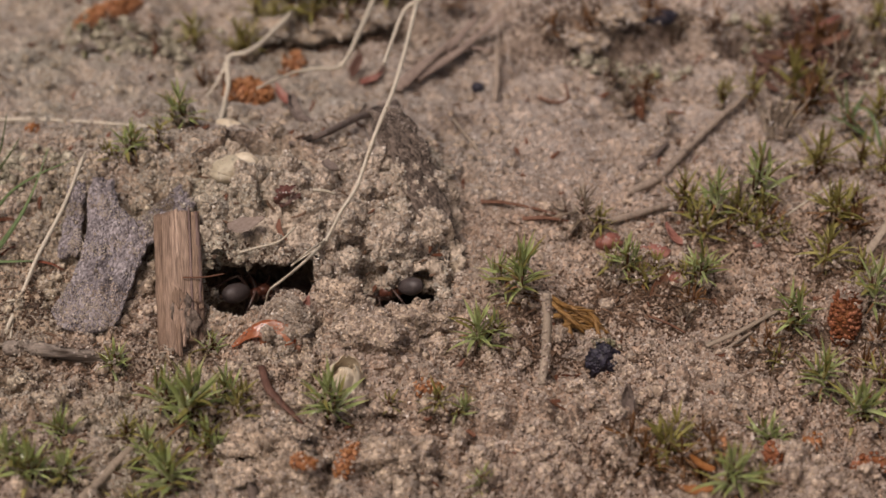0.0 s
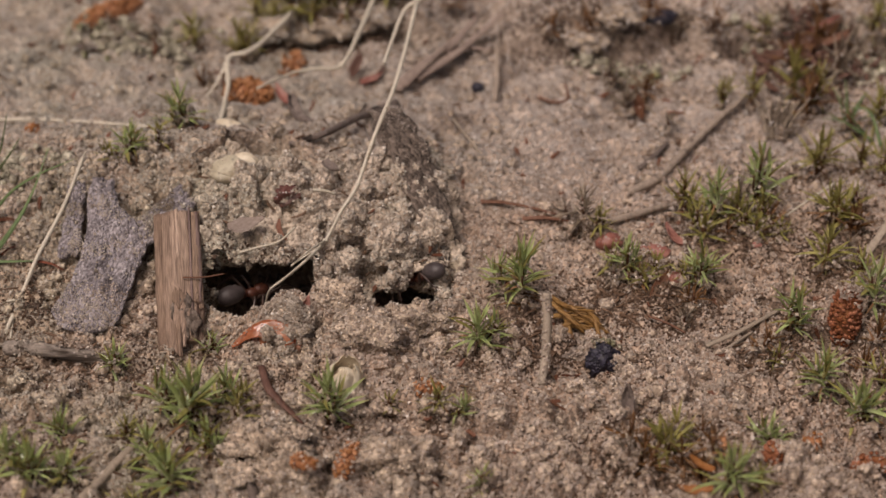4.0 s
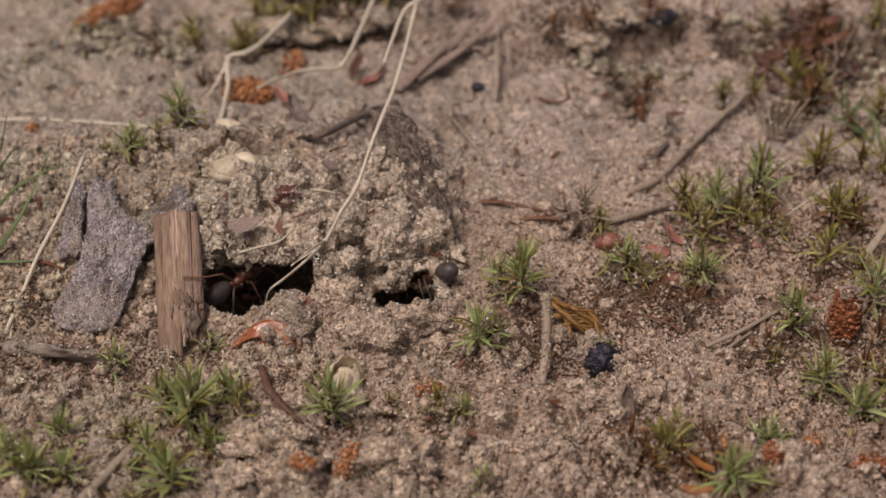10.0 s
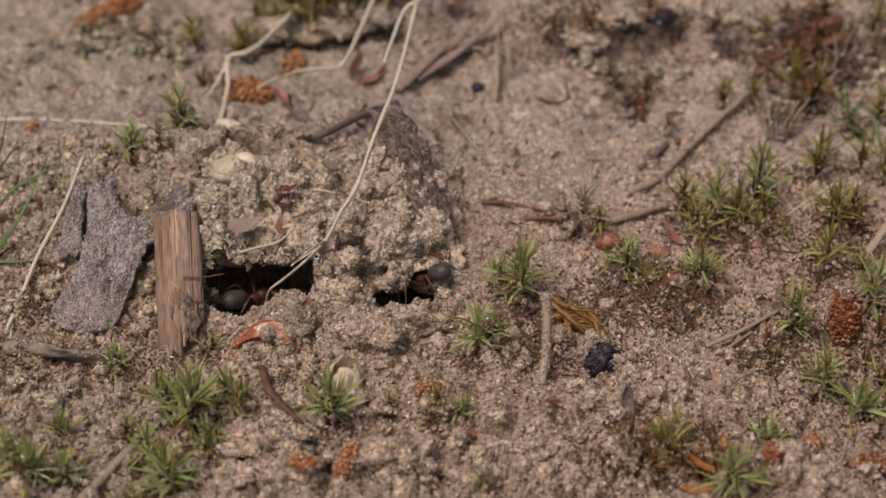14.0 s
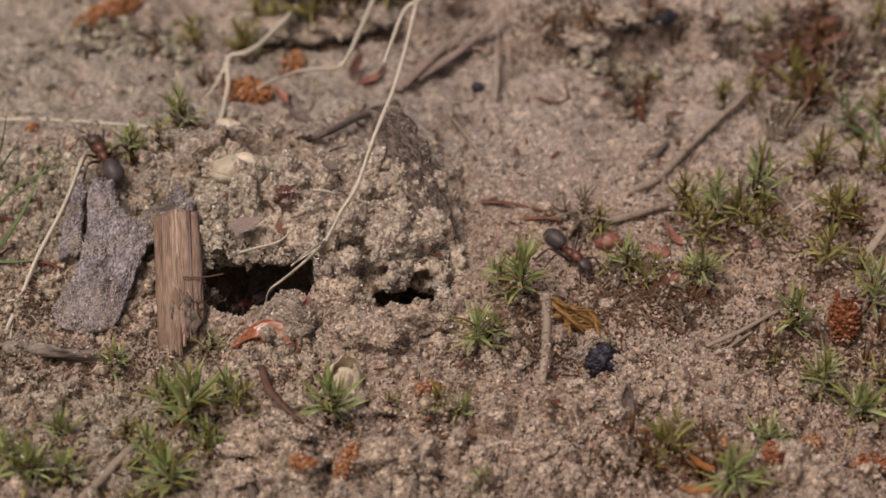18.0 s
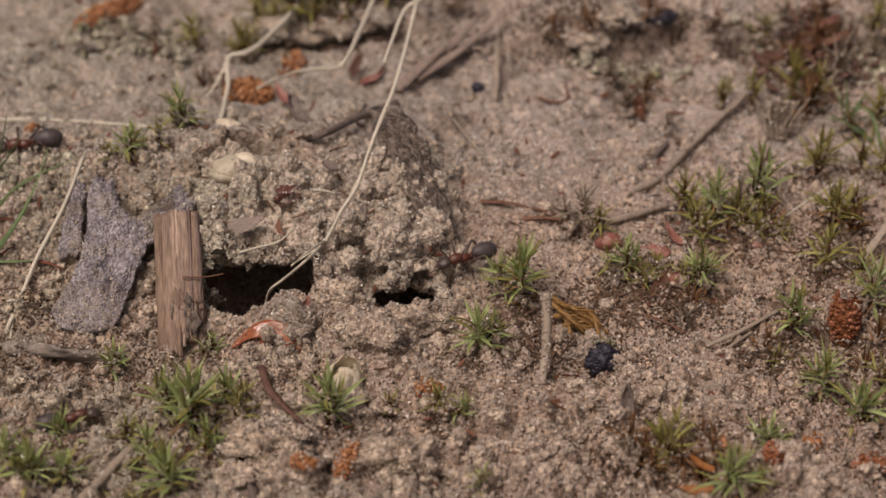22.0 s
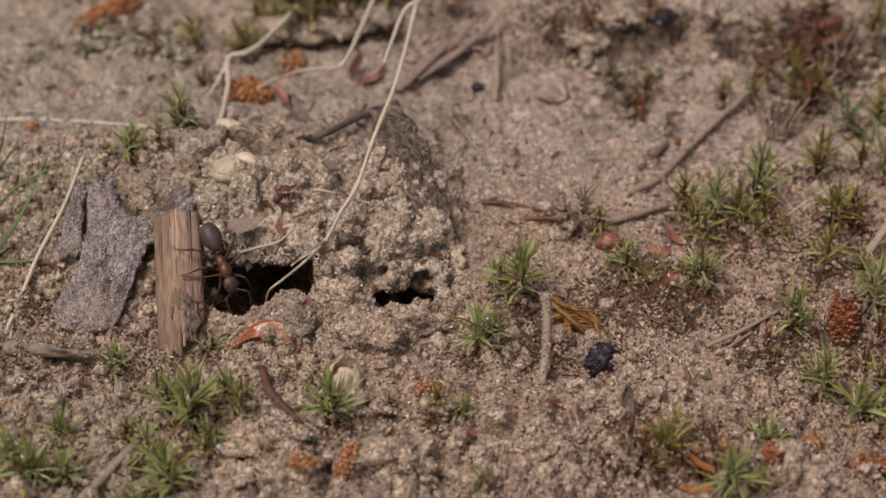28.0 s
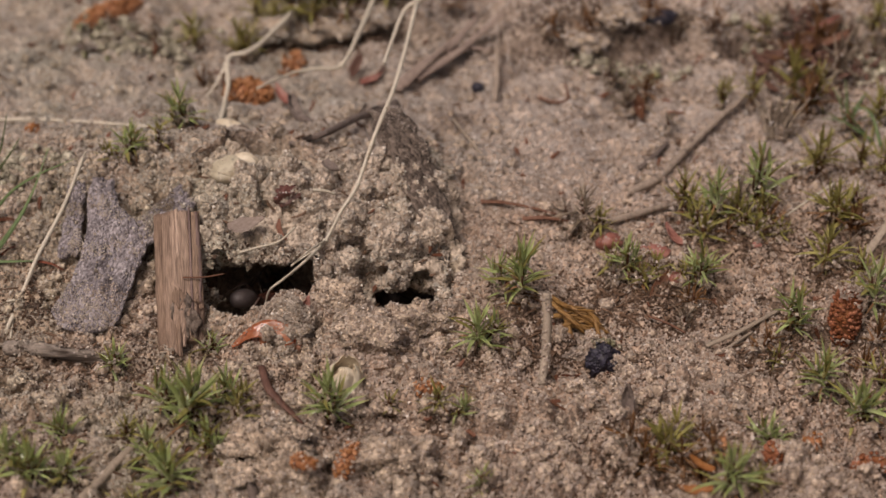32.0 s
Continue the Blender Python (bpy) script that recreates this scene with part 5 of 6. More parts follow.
def scale_leaf(name, label, mat, a, b, wide, thick=0.25, bend=0.4, curl=0.5, roll=0, seed=1):
    v, f = slab(float(np.linalg.norm(np.subtract(b, a))), wide, thick, 22, 12, bend, curl, 0.08, 0.7, seed, 0.25,
                lambda s: 0.35 + 0.9 * math.sin(math.pi * min(1, 0.1 + 0.85 * s)) - 0.25 * s)
    ob = new(name, mesh_of(name, v, f, mat))
    ob.matrix_basis = leaning(a, b, roll)
    return tagged(ob, label, "leaf")


def shell(rx, ry, rz, start, end, low, high, thick, seed, jag=4.0, point=0.0):
    """A piece of a hollow rounded shell: bearings from start to end, heights from low to high (degrees)."""
    outer, inner, nu_, nv_ = [], [], 22, 14
    for i in range(nu_):
        a = radians(start + (end - start) * i / (nu_ - 1))
        for j in range(nv_):
            b = radians(low + (high - point * abs(2 * i / (nu_ - 1) - 1) ** 1.5 - low) * j / (nv_ - 1) + jag * float(vnoise(i * 0.55, 0, 0, seed)) * (j / (nv_ - 1)) ** 3)
            c = np.array((math.cos(a) * math.cos(b), math.sin(a) * math.cos(b), math.sin(b)))
            k = 1 + 0.12 * float(vnoise(*(c * 2 + 5), seed))
            outer.append(c * (rx, ry, rz) * k), inner.append(c * (rx - thick, ry - thick, rz - thick) * k)
    m, f = nu_ * nv_, grid_faces(nu_, nv_)
    faces = f + [tuple(m + k for k in q[::-1]) for q in f]
    rim = list(range(nv_)) + [i * nv_ + nv_ - 1 for i in range(1, nu_)] + [(nu_ - 1) * nv_ + j for j in range(nv_ - 2, -1, -1)] + [i * nv_ for i in range(nu_ - 2, 0, -1)]
    faces += [(rim[(k + 1) % len(rim)], rim[k], m + rim[k], m + rim[(k + 1) % len(rim)]) for k in range(len(rim))]
    return np.array(outer + inner), faces


ax, ay = -17.3, -18.8
amber = thing("bud_scales", (ax, ay, level(ax, ay) - 0.2), "curved amber orange bud scales crusted with pale sand", "husk")
spine = np.array(curve_through([(-5.0, -0.2, 0.0), (-3.6, 0.4, 1.4), (-2.2, 0.8, 2.5), (-0.4, 1.1, 2.7), (1.2, 0.8, 2.5), (2.2, 0.5, 1.6), (2.8, 0.1, 0.5)], 5), float)
rows_out, rows_in = [], []
for i, q in enumerate(spine):
    s = i / (len(spine) - 1)
    w = 0.06 + 1.35 * math.sin(math.pi * min(1, s * 0.82 + 0.02)) ** 1.3
    notch = 0.3 * math.exp(-((s - 0.5) / 0.13) ** 2)
    for j in range(11):
        a = -1.0 + 2.0 * j / 10
        hem = 0.45 * float(vnoise(s * 9, a * 2, 0, 131)) * abs(a) ** 2 + 0.16 * float(vnoise(s * 6, a * 3, 5, 133))
        shift = np.array((0.25 * a * a * (s - 0.5), -1.3 * w * a * (1 - notch * (a > 0)), -1.15 * w * abs(a) ** 1.6 * (1 - notch * (a > 0)) + hem))
        rows_out.append(q + shift), rows_in.append(q + shift * 0.96 - np.array((0, 0, 0.13)))
m, f = len(rows_out), grid_faces(len(spine), 11)
edge = list(range(11)) + [i * 11 + 10 for i in range(1, len(spine))] + [(len(spine) - 1) * 11 + j for j in range(9, -1, -1)] + [i * 11 for i in range(len(spine) - 2, 0, -1)]
f = f + [tuple(m + k for k in q[::-1]) for q in f] + [(edge[(k + 1) % len(edge)], edge[k], m + edge[k], m + edge[(k + 1) % len(edge)]) for k in range(len(edge))]
part("arched_scale", mesh_of("arched_scale", np.array(rows_out + rows_in), f, AMBER), amber)
FINE_DUST.append(dusted(np.array(rows_out) + np.array((ax, ay, level(ax, ay) - 0.18)), grid_faces(len(spine), 11), 90, rng))
for place, long, wide, sd in ((leaning((-2.3, -0.5, -0.3), (-1.7, -0.1, 1.9), 0), 2.3, 1.5, 2), (leaning((2.2, -0.9, -0.4), (1.8, -0.6, 1.7), 10), 2.1, 1.9, 3)):
    v, f = slab(long, wide, 0.24, 20, 10, 0.3, -0.4, 0.1, 0.7, 130 + sd, 0.3, lambda s: 0.5 + 0.55 * s)
    part("curved_scale", mesh_of("curved_scale", v, f, AMBER), amber, place)
v, f = ball(2.7, 1.5, 2.1, 0.25, 1.6, 31, 16, 20)
v = v + np.array((0.9, 2.4, 2.1))
part("sand_crust", mesh_of("sand_crust", v, f, CLOD), amber, None, "pale caked sand")
DUST.append(dusted(v + np.array((ax, ay, level(ax, ay) - 0.2)), f, 2600, rng))
fill_x, fill_y = rng.normal(ax + 0.6, 1.3, 46), rng.normal(ay + 0.4, 0.7, 46)
fill_v, fill_f = crumb_heap(np.stack([fill_x, fill_y, level(ax, ay) + 1.9 * rng.random(46)], 1), 0.3, 0.75, rng)
tagged(new("sand_clump", big_mesh("sand_clump", fill_v, fill_f, CLOD)), "clump of caked sand under the amber bud scales", "sand", kind="stuff")
DUST.append(dusted(fill_v, fill_f, 2200, rng))


bx, by = -10.2, -24.7
bud_husk = thing("bud_husk", (bx, by, level(bx, by) - 0.3), "cream papery bud husk with a torn rim behind green moss", "husk")
bud_husk.matrix_basis = bud_husk.matrix_basis @ pose(0, 0, 0, -4, 6, 0) @ Matrix.Diagonal((0.9, 0.9, 0.84, 1))
v, f = ball(1.7, 1.5, 1.9, 0.12, 1, 3, 14, 16)
part("core", mesh_of("core", v, f, CREAM), bud_husk, at_mm(0.1, 0.1, 1.6))
for start, end, k, top, jag, sd in ((20, 120, 1.06, 62, 12, 120), (75, 175, 1.02, 66, 12, 121), (-35, 50, 1.0, 60, 12, 122), (150, 235, 1.0, 52, 12, 123), (300, 350, 0.97, 48, 12, 126), (205, 300, 0.9, 58, 10, 124), (250, 335, 0.96, 46, 10, 125)):
    v, f = shell(2.1 * k, 1.9 * k, 4.3 * k, start, end, -22, top, 0.12, sd, jag, 40)
    part("papery_scale", mesh_of("papery_scale", v, f, CREAM), bud_husk, at_mm(0, 0, 1.0))
hx, hy = -23.3, 3.6
mound_husk = thing("bud_husk", (hx, hy, level(hx, hy) + 0.9), "translucent cream bud husk lying on the mound", "husk", turn=(0, 0, -12))
for dx, dy, dz, rx, ry, rz, sd, mat in ((0, 0, 0, 2.5, 2.1, 1.3, 140, SERE), (0.9, 1.1, 0.7, 1.5, 0.9, 0.85, 141, CREAM), (-0.6, -1.0, -0.2, 1.9, 1.3, 0.9, 142, SERE)):
    v, f = shell(rx, ry, rz, 0, 350, -12, 88, 0.12, sd, 8)
    part("papery_scale", mesh_of("papery_scale", v, f, mat), mound_husk, at_mm(dx, dy, dz))
    FINE_DUST.append(dusted(v[: len(v) // 2] + np.array((hx + dx, hy + dy, level(hx, hy) + 0.9 + dz)), grid_faces(22, 14), 70, rng))
lump("seed_husk", "small whitish papery husk on the sand", "husk", CREAM, -25.3, 17.6, (1.9, 0.9, 0.9), 0.35, 33, turn=-15, sink=0.15)
scale_leaf("bud_scale", "pink pointed bud scale tip", ROSE, (-14.8, -17.0, 3.4), (-14.3, -15.0, 5.4), 1.1, 0.2, 0.2, 0.3, 40, 103)
scale_leaf("bud_scale", "thin red-brown bud scale edge", NEEDLE, (-21.5, -18.6, 1.5), (-19.1, -16.9, 2.8), 0.9, 0.2, 0.3, 0.2, 0, 104)
scale_leaf("seed_wing", "thin pinkish papery flake lying on the mound", PETAL, (-23.0, -5.6, 7.1), (-19.6, -5.1, 8.0), 2.3, 0.14, 0.2, 0.2, 0, 119)
stalk("dead_leaf", "curled dark brown dead leaf beside moss", "leaf", DEAD, [(-18.5, -23.7, 3.3), (-17.7, -26.6, 3.2), (-16.3, -28.3, 2.6), (-14.0, -30.2, 1.4)], 0.42, 0.2, (), flat=0.45, r_mid=0.5)
scale_leaf("bud_scale", "pinkish red scale shred beside the cone", ROSE, (-17.7, -37.6, 1.2), (-14.8, -38.3, 1.2), 0.9, 0.25, 0.4, 0.5, 10, 120)
scale_leaf("dead_leaf", "dark red pointed leaf in the moss", ROSE, (27.0, -1.9, 1.6), (24.9, 0.1, 3.3), 1.3, 0.2, 0.4, 0.4, 20, 106)
scale_leaf("dead_leaf", "dark red leaf stalk under moss", NEEDLE, (22.8, -9.7, 0.8), (24.9, -6.5, 2.2), 1.2, 0.3, 0.3, 0.3, 10, 107)
scale_leaf("dead_leaf", "small red-brown leaf shred on sand", NEEDLE, (23.8, 32.6, 0.7), (24.4, 24.7, 0.9), 1.5, 0.3, 0.3, 0.3, 0, 108)
scale_leaf("dead_leaf", "yellowed dead moss leaf on sand", CONE, (25.6, -40.4, 2.3), (22.7, -40.1, 2.3), 1.1, 0.25, 0.4, 0.3, 0, 109)
scale_leaf("dead_leaf", "yellowed dead moss leaf over moss", CONE, (26.0, -39.0, 3.4), (23.6, -37.6, 4.2), 0.9, 0.25, 0.4, 0.3, 0, 110)
scale_leaf("dead_leaf", "orange dead leaf standing in sand", CONE, (27.1, -34.8, 1.2), (27.6, -33.1, 2.7), 0.8, 0.2, 0.2, 0.2, 0, 111)
scale_leaf("dead_leaf", "red-brown leaf shred behind", NEEDLE, (45.2, 38.5, 3.0), (51.5, 42.6, 4.3), 1.8, 0.3, 0.5, 0.4, 0, 112)
scale_leaf("dead_leaf", "rust-brown leaf shred in dead moss", NEEDLE, (46.4, 39.0, 2.0), (49.9, 41.7, 3.7), 1.4, 0.3, 0.5, 0.4, 20, 113)
scale_leaf("dead_leaf", "dark curled leaf beside the cone", TWIG, (-16.1, 18.1, 4.5), (-18.9, 25.4, 3.9), 1.8, 0.4, 0.8, 0.8, 30, 114)
scale_leaf("dead_leaf", "pink red leaf tip beside the cone", ROSE, (-19.0, 25.3, 2.7), (-20.6, 27.8, 3.8), 1.0, 0.3, 0.3, 0.3, 0, 115)
scale_leaf("dead_leaf", "dark leaf shred on coarse sand", TWIG, (18.7, -28.6, 0.7), (18.5, -26.6, 3.4), 1.4, 0.3, 0.3, 0.4, 10, 116)
scale_leaf("dead_leaf", "small dark shred on the mound", TWIG, (-13.3, 3.3, 9.8), (-11.5, 1.3, 10.0), 1.2, 0.3, 0.3, 0.3, 0, 117)
for x, y, r, turn, words in ((18.6, -1.6, (1.5, 1.0, 1.0), 10, "rose pink husk under moss"), (23.7, -2.5, (1.6, 0.9, 0.8), -15, "salmon pink husk under moss"),
                             (25.7, -7.5, (1.0, 0.8, 0.8), 20, "pale pink husk between moss sprigs"), (35.1, -1.1, (0.6, 0.5, 0.4), 0, "tiny salmon husk crumb on sand")):
    lump("berry_husk", words, "husk", ROSE, x, y, r, 0.15, 21, "pink husks in the moss", 0.2, turn)

# ---- the blurred ground behind: lichen, dead leaves, fibres ----
LICHEN = material("grey_green_lichen", (0.46, 0.42, 0.31), (0.74, 0.68, 0.55), 0.8, rough=0.95, bump=0.2, vary=0.2, stain=(0.30, 0.29, 0.15), stain_at=0.56, island=True, sandy=2.0)
lichen_rng = np.random.default_rng(21)
patches = []
for x, y, wx, wy, n in ((-45.3, 46.8, 2.4, 1.6, 60), (-41.9, 48.0, 2.6, 1.8, 90), (-38.3, 44.6, 2.4, 1.6, 90), (-35.2, 47.0, 2.0, 1.6, 60), (-41.5, 40.6, 2.2, 1.2, 50), (-35.6, 39.6, 2.0, 1.0, 40),
                        (-51.0, 9.4, 2.4, 2.0, 90), (-46.5, 7.6, 2.2, 1.6, 60), (20.6, 35.4, 2.2, 0.9, 60), (25.2, 34.8, 2.2, 0.9, 60), (53.6, 39.6, 2.2, 1.4, 80), (55.0, 35.4, 2.0, 1.4, 70), (41.5, 40.6, 1.8, 0.8, 40), (17.0, -15.9, 0.8, 0.5, 24)):
    qx, qy = lichen_rng.normal(x, wx, n), lichen_rng.normal(y, wy, n)
    patches.append(np.stack([qx, qy, relief(qx, qy) + 0.9 * lichen_rng.random(n) ** 2], 1))
v, f = crumb_heap(np.vstack(patches), 0.2, 0.7, lichen_rng)
tagged(new("lichen_crust", big_mesh("lichen_crust", v, f, LICHEN)), "pale grey-green lichen crumbs on the sand", "lichen", kind="stuff")
stalk("twig", "short dark twig on pale sand", "twig", TWIG, [(-47.4, 40.6, 0.4), (-45.4, 41.2, 0.7), (-43.2, 41.0, 0.4)], 0.7, 0.5, (), TWIGS)
stalk("twig", "red-brown stub standing in sand", "twig", NEEDLE, [(-37.0, 38.7, -0.6), (-37.0, 39.0, 1.2), (-36.8, 39.4, 2.6)], 0.4, 0.28, (), TWIGS)
stalk("pine_needle", "thin brown needle curved on the bank", "needle", NEEDLE, [(11.8, 28.6, 1.6), (13.6, 27.6, 1.5), (15.4, 28.0, 1.7), (15.2, 30.4, 2.4)], 0.22, 0.14, (), TWIGS)
for dx, lean_x in ((-1.4, -1.2), (-0.7, -0.4), (0.0, 0.3), (0.6, 0.9), (1.3, 1.6), (2.0, 1.9)):
    stalk("dead_fibre", "thin dead plant fibre standing in sand", "fibre", DULL_STRAW, [(40.4 + dx * 0.6, 21.6, 0.1), (40.4 + dx, 22.4, 2.2), (40.4 + dx + lean_x, 23.8, 4.4)], 0.22, 0.1, (), "dead fibres in the sand")
for tip in ((46.4, 22.8, 3.2), (47.4, 26.0, 5.0), (49.0, 26.4, 5.6), (51.6, 25.2, 4.6), (47.0, 21.0, 1.8), (52.4, 22.0, 3.4), (50.6, 20.4, 1.6)):
    blade([(49.4, 23.2, 0.2), ((49.4 + tip[0]) / 2, (23.2 + tip[1]) / 2, tip[2] * 0.7), tip], 0.4, STRAW if tip[2] < 2 else GRASS, "pale dry grass blade in a tuft" if tip[2] < 2 else "green grass blade in a tuft")
for a, b, wide, mat, words in (((43.6, 37.4, 3.0), (49.4, 39.4, 5.4), 2.2, DEAD, "dark red-brown dead leaf piled on moss"), ((46.0, 37.0, 3.4), (51.6, 38.0, 5.2), 2.0, NEEDLE, "red-brown dead leaf piled on moss"),
                               ((42.6, 36.6, 2.2), (46.4, 39.6, 4.6), 1.8, DEAD, "dark dead leaf leaning on moss"), ((45.6, 35.6, 2.6), (47.2, 37.2, 4.6), 1.3, CONE, "orange dead leaf leaning on moss"),
                               ((48.4, 36.4, 2.6), (52.6, 40.2, 4.6), 1.8, DEAD, "dark red-brown dead leaf over soil"), ((44.4, 38.8, 4.2), (50.6, 40.6, 5.8), 1.4, ROSE, "pinkish dead leaf on a pile")):
    scale_leaf("dead_leaf", words, NEEDLE if mat is CONE else mat, a, b, wide * 0.62, 0.3, 0.6, 0.5, 15, int(a[0] * 10))

for a, b, wide, words in (((-11.6, 33.4, 1.2), (-10.2, 36.4, 3.0), 1.1, "rust-red crumpled leaf shred on sand"), ((-9.0, 32.8, 1.0), (-7.4, 35.2, 1.8), 0.9, "rust-red torn leaf shred on sand"),
                          ((-10.6, 32.4, 1.0), (-7.6, 33.6, 1.8), 1.3, "salmon leaf shred lying on sand"), ((-11.8, 35.0, 1.0), (-10.6, 37.4, 2.6), 1.0, "rust-red curled leaf shred")):
    scale_leaf("leaf_shred", words, ROSE if "salmon" in words else DEAD, a, b, wide * 0.75, 0.25, 0.25, 0.3, -a[0] * 4 - 30, int(-a[0] * 7))
for x, y, rx in ((-22.5, 44.4, 3.2), (-18.0, 44.9, 3.4), (-13.2, 44.6, 3.6), (-8.6, 45.0, 3.0), (18.6, 38.6, 3.0), (22.6, 38.9, 2.6)):
    lump("sand_clod", "overhanging sand crust with a dark gap below", "clod", CLOD, x, y + 0.6, (rx * 0.85, 2.2, 1.2), 0.6, int(40 + x), "sand clods", -0.4)
for x, y, size in ((-24.6, 47.6, 4.4), (-22.0, 46.8, 4.8), (-18.6, 47.4, 4.6), (-15.2, 47.0, 5.0), (-11.8, 46.8, 4.8), (-8.4, 47.2, 4.4), (-5.6, 48.4, 4.0)):
    moss(x, y, size, "olive", 13, 2.6)
# dark crumbs paint the shade of the undercut on the ledge's lit face
lx_, ly_ = np.random.default_rng(31).uniform(-25, -6, 220), np.random.default_rng(32).uniform(43.2, 45.4, 220)
tagged(new("ledge_soil", grains("ledge_soil", np.stack([lx_, ly_, relief(lx_, ly_) + 0.2], 1), 0.3, 0.7, DARK_GRAIN, rng, -0.1)), "dark crumbs standing in for the shade below a mossy ledge", "soil", kind="stuff")

# ---- brown crumbs of plants strewn over the sand ----
litter_rng = np.random.default_rng(9)
lx, ly = litter_rng.uniform(-60, 60, 1500), -42 + 100 * litter_rng.random(1500)
dense = vnoise(lx / 9, ly / 9, 0, 40) * 0.5 + 0.45 + 0.3 * smooth((lx - 5) / 20)
keep = litter_rng.random(1500) < dense
lx, ly = lx[keep], ly[keep]
for x, y, size in MOSS_SPOTS:
    lx = np.concatenate([lx, x + litter_rng.normal(0, size * 0.45, 11)])
    ly = np.concatenate([ly, y + litter_rng.normal(0, size * 0.4, 11)])
for x, y, wx, wy, n in ((-40.5, -22.2, 6, 3, 40), (-45.5, -10.1, 5, 5, 40), (-33.8, -7.9, 2, 5, 25), (18.2, -10.4, 6, 3, 50), (-30.3, -24.7, 4, 3, 40), (10.5, -18.2, 5, 3, 70), (24.3, -10.5, 6, 3, 70), (36.5, -19.5, 6, 4, 70), (51.0, 32.6, 8, 6, 80), (19.4, -33.1, 5, 3, 60)):
    lx = np.concatenate([lx, litter_rng.normal(x, wx * 0.7, n)])
    ly = np.concatenate([ly, litter_rng.normal(y, wy * 0.7, n)])
sparse = litter_rng.random(len(lx)) < 1 - 0.6 * smooth((ly - 2) / 10)
lx, ly = lx[sparse], ly[sparse]
lz = surface(lx, ly)


def strew(name, xs, ys, zs, long_range, wide_range, mat, label):
    """Small uneven chips lying at the places, joined into one mesh."""
    verts, faces = [], []
    for x, y, z in zip(xs, ys, zs):
        a, long, w = litter_rng.uniform(0, math.pi), litter_rng.uniform(*long_range), litter_rng.uniform(*wide_range)
        c, s, t = math.cos(a), math.sin(a), litter_rng.uniform(-0.25, 0.45)
        n, bow = len(verts), litter_rng.uniform(-0.3, 0.3)
        for step in (-1, -0.3, 0.4, 1):
            k = w * (1.1 - 0.6 * step * step) * litter_rng.uniform(0.7, 1.2)
            side = bow * step * step * long
            for px_, pz_ in ((-1, 0), (1, 0), (0.8, 1), (-0.8, 1)):
                verts.append((x + c * step * long - s * (px_ * k + side), y + s * step * long + c * (px_ * k + side), z + t * step * long + 0.13 * pz_ + 0.1))
        faces += [tuple(n + k for k in q) for q in grid_faces(4, 4, True)] + [(n + 3, n + 2, n + 1, n), (n + 12, n + 13, n + 14, n + 15)]
    return tagged(new(name, mesh_of(name, verts, faces, mat, False)), label, "litter", kind="stuff")


strew("plant_litter", lx, ly, lz, (0.2, 0.95), (0.05, 0.19), LITTER, "small brown plant crumbs strewn over the sand")
rx, ry = litter_rng.uniform(-58, 60, 230), -42 + 98 * litter_rng.random(230)
strew("leaf_shreds", rx, ry, surface(rx, ry), (0.35, 1.2), (0.12, 0.34), SHRED, "red-brown leaf shreds strewn over the sand")
px_far, py_far = litter_rng.normal(47, 4.2, 170), litter_rng.normal(36.6, 2.2, 170)
strew("leaf_litter", px_far, py_far, relief(px_far, py_far) + 1.8 * litter_rng.random(170) ** 2, (0.6, 1.9), (0.16, 0.5), DEAD, "dark dead leaf litter heaped among moss")
# soil at the moss roots, its dark tone also painting the shade between them
near_roots = [(x + rng.normal(0, size * 0.3, 110), y - 0.15 * size + rng.normal(0, size * 0.24, 110)) for x, y, size in MOSS_SPOTS if y < 20]
rx, ry = np.concatenate([q[0] for q in near_roots]), np.concatenate([q[1] for q in near_roots])
tagged(new("root_soil", grains("root_soil", np.stack([rx, ry, surface(rx, ry) + 0.12], 1), 0.15, 0.3, SOIL_GRAIN, rng, -0.1)), "dark damp soil grains round the moss roots, also painting the shade there", "soil", kind="stuff")
root_v, root_f = crumb_heap(np.vstack(ROOT_SAND), 0.2, 0.55, rng)
tagged(new("root_sand", big_mesh("root_sand", root_v, root_f, CLOD)), "caked sand crumbs clinging round the moss stems", "sand", kind="stuff")
DUST.append(dusted(root_v, root_f, 15000, rng))
tagged(new("clinging_grains", grains("clinging_grains", np.vstack(DUST), 0.12, 0.26, GRAIN, rng, -0.15)),
       "pale quartz grains clinging to crumbs, bark and husks", "sand", kind="stuff")
tagged(new("bark_dust", grains("bark_dust", np.vstack(FINE_DUST), 0.06, 0.15, GRAIN, rng, -0.1)),
       "fine pale sand dusted over the bark chip", "sand", kind="stuff")



# ---- ants ----
def joined(*pieces):
    verts, faces, n = [], [], 0
    for v, f in pieces:
        verts.append(np.asarray(v, float))
        faces += [tuple(k + n for k in q) for q in f]
        n += len(v)
    return np.vstack(verts), faces


def moved(piece, x, y, z, ry=0.0):
    v, f = piece
    c, s = math.cos(radians(ry)), math.sin(radians(ry))
    v = np.asarray(v, float) @ np.array(((c, 0, -s), (0, 1, 0), (s, 0, c)))
    return v + np.array((x, y, z)), f


def bands(piece, count, depth):
    """Shallow grooves round a body, where its plates overlap."""
    v, f = piece
    x = v[:, 0]
    k = 1 - depth * np.clip(np.cos((x - x.min()) / (x.max() - x.min()) * math.pi * 2 * count), 0.6, 1) + depth * 0.6
    return v * np.stack([np.ones_like(k), k, k], 1), f


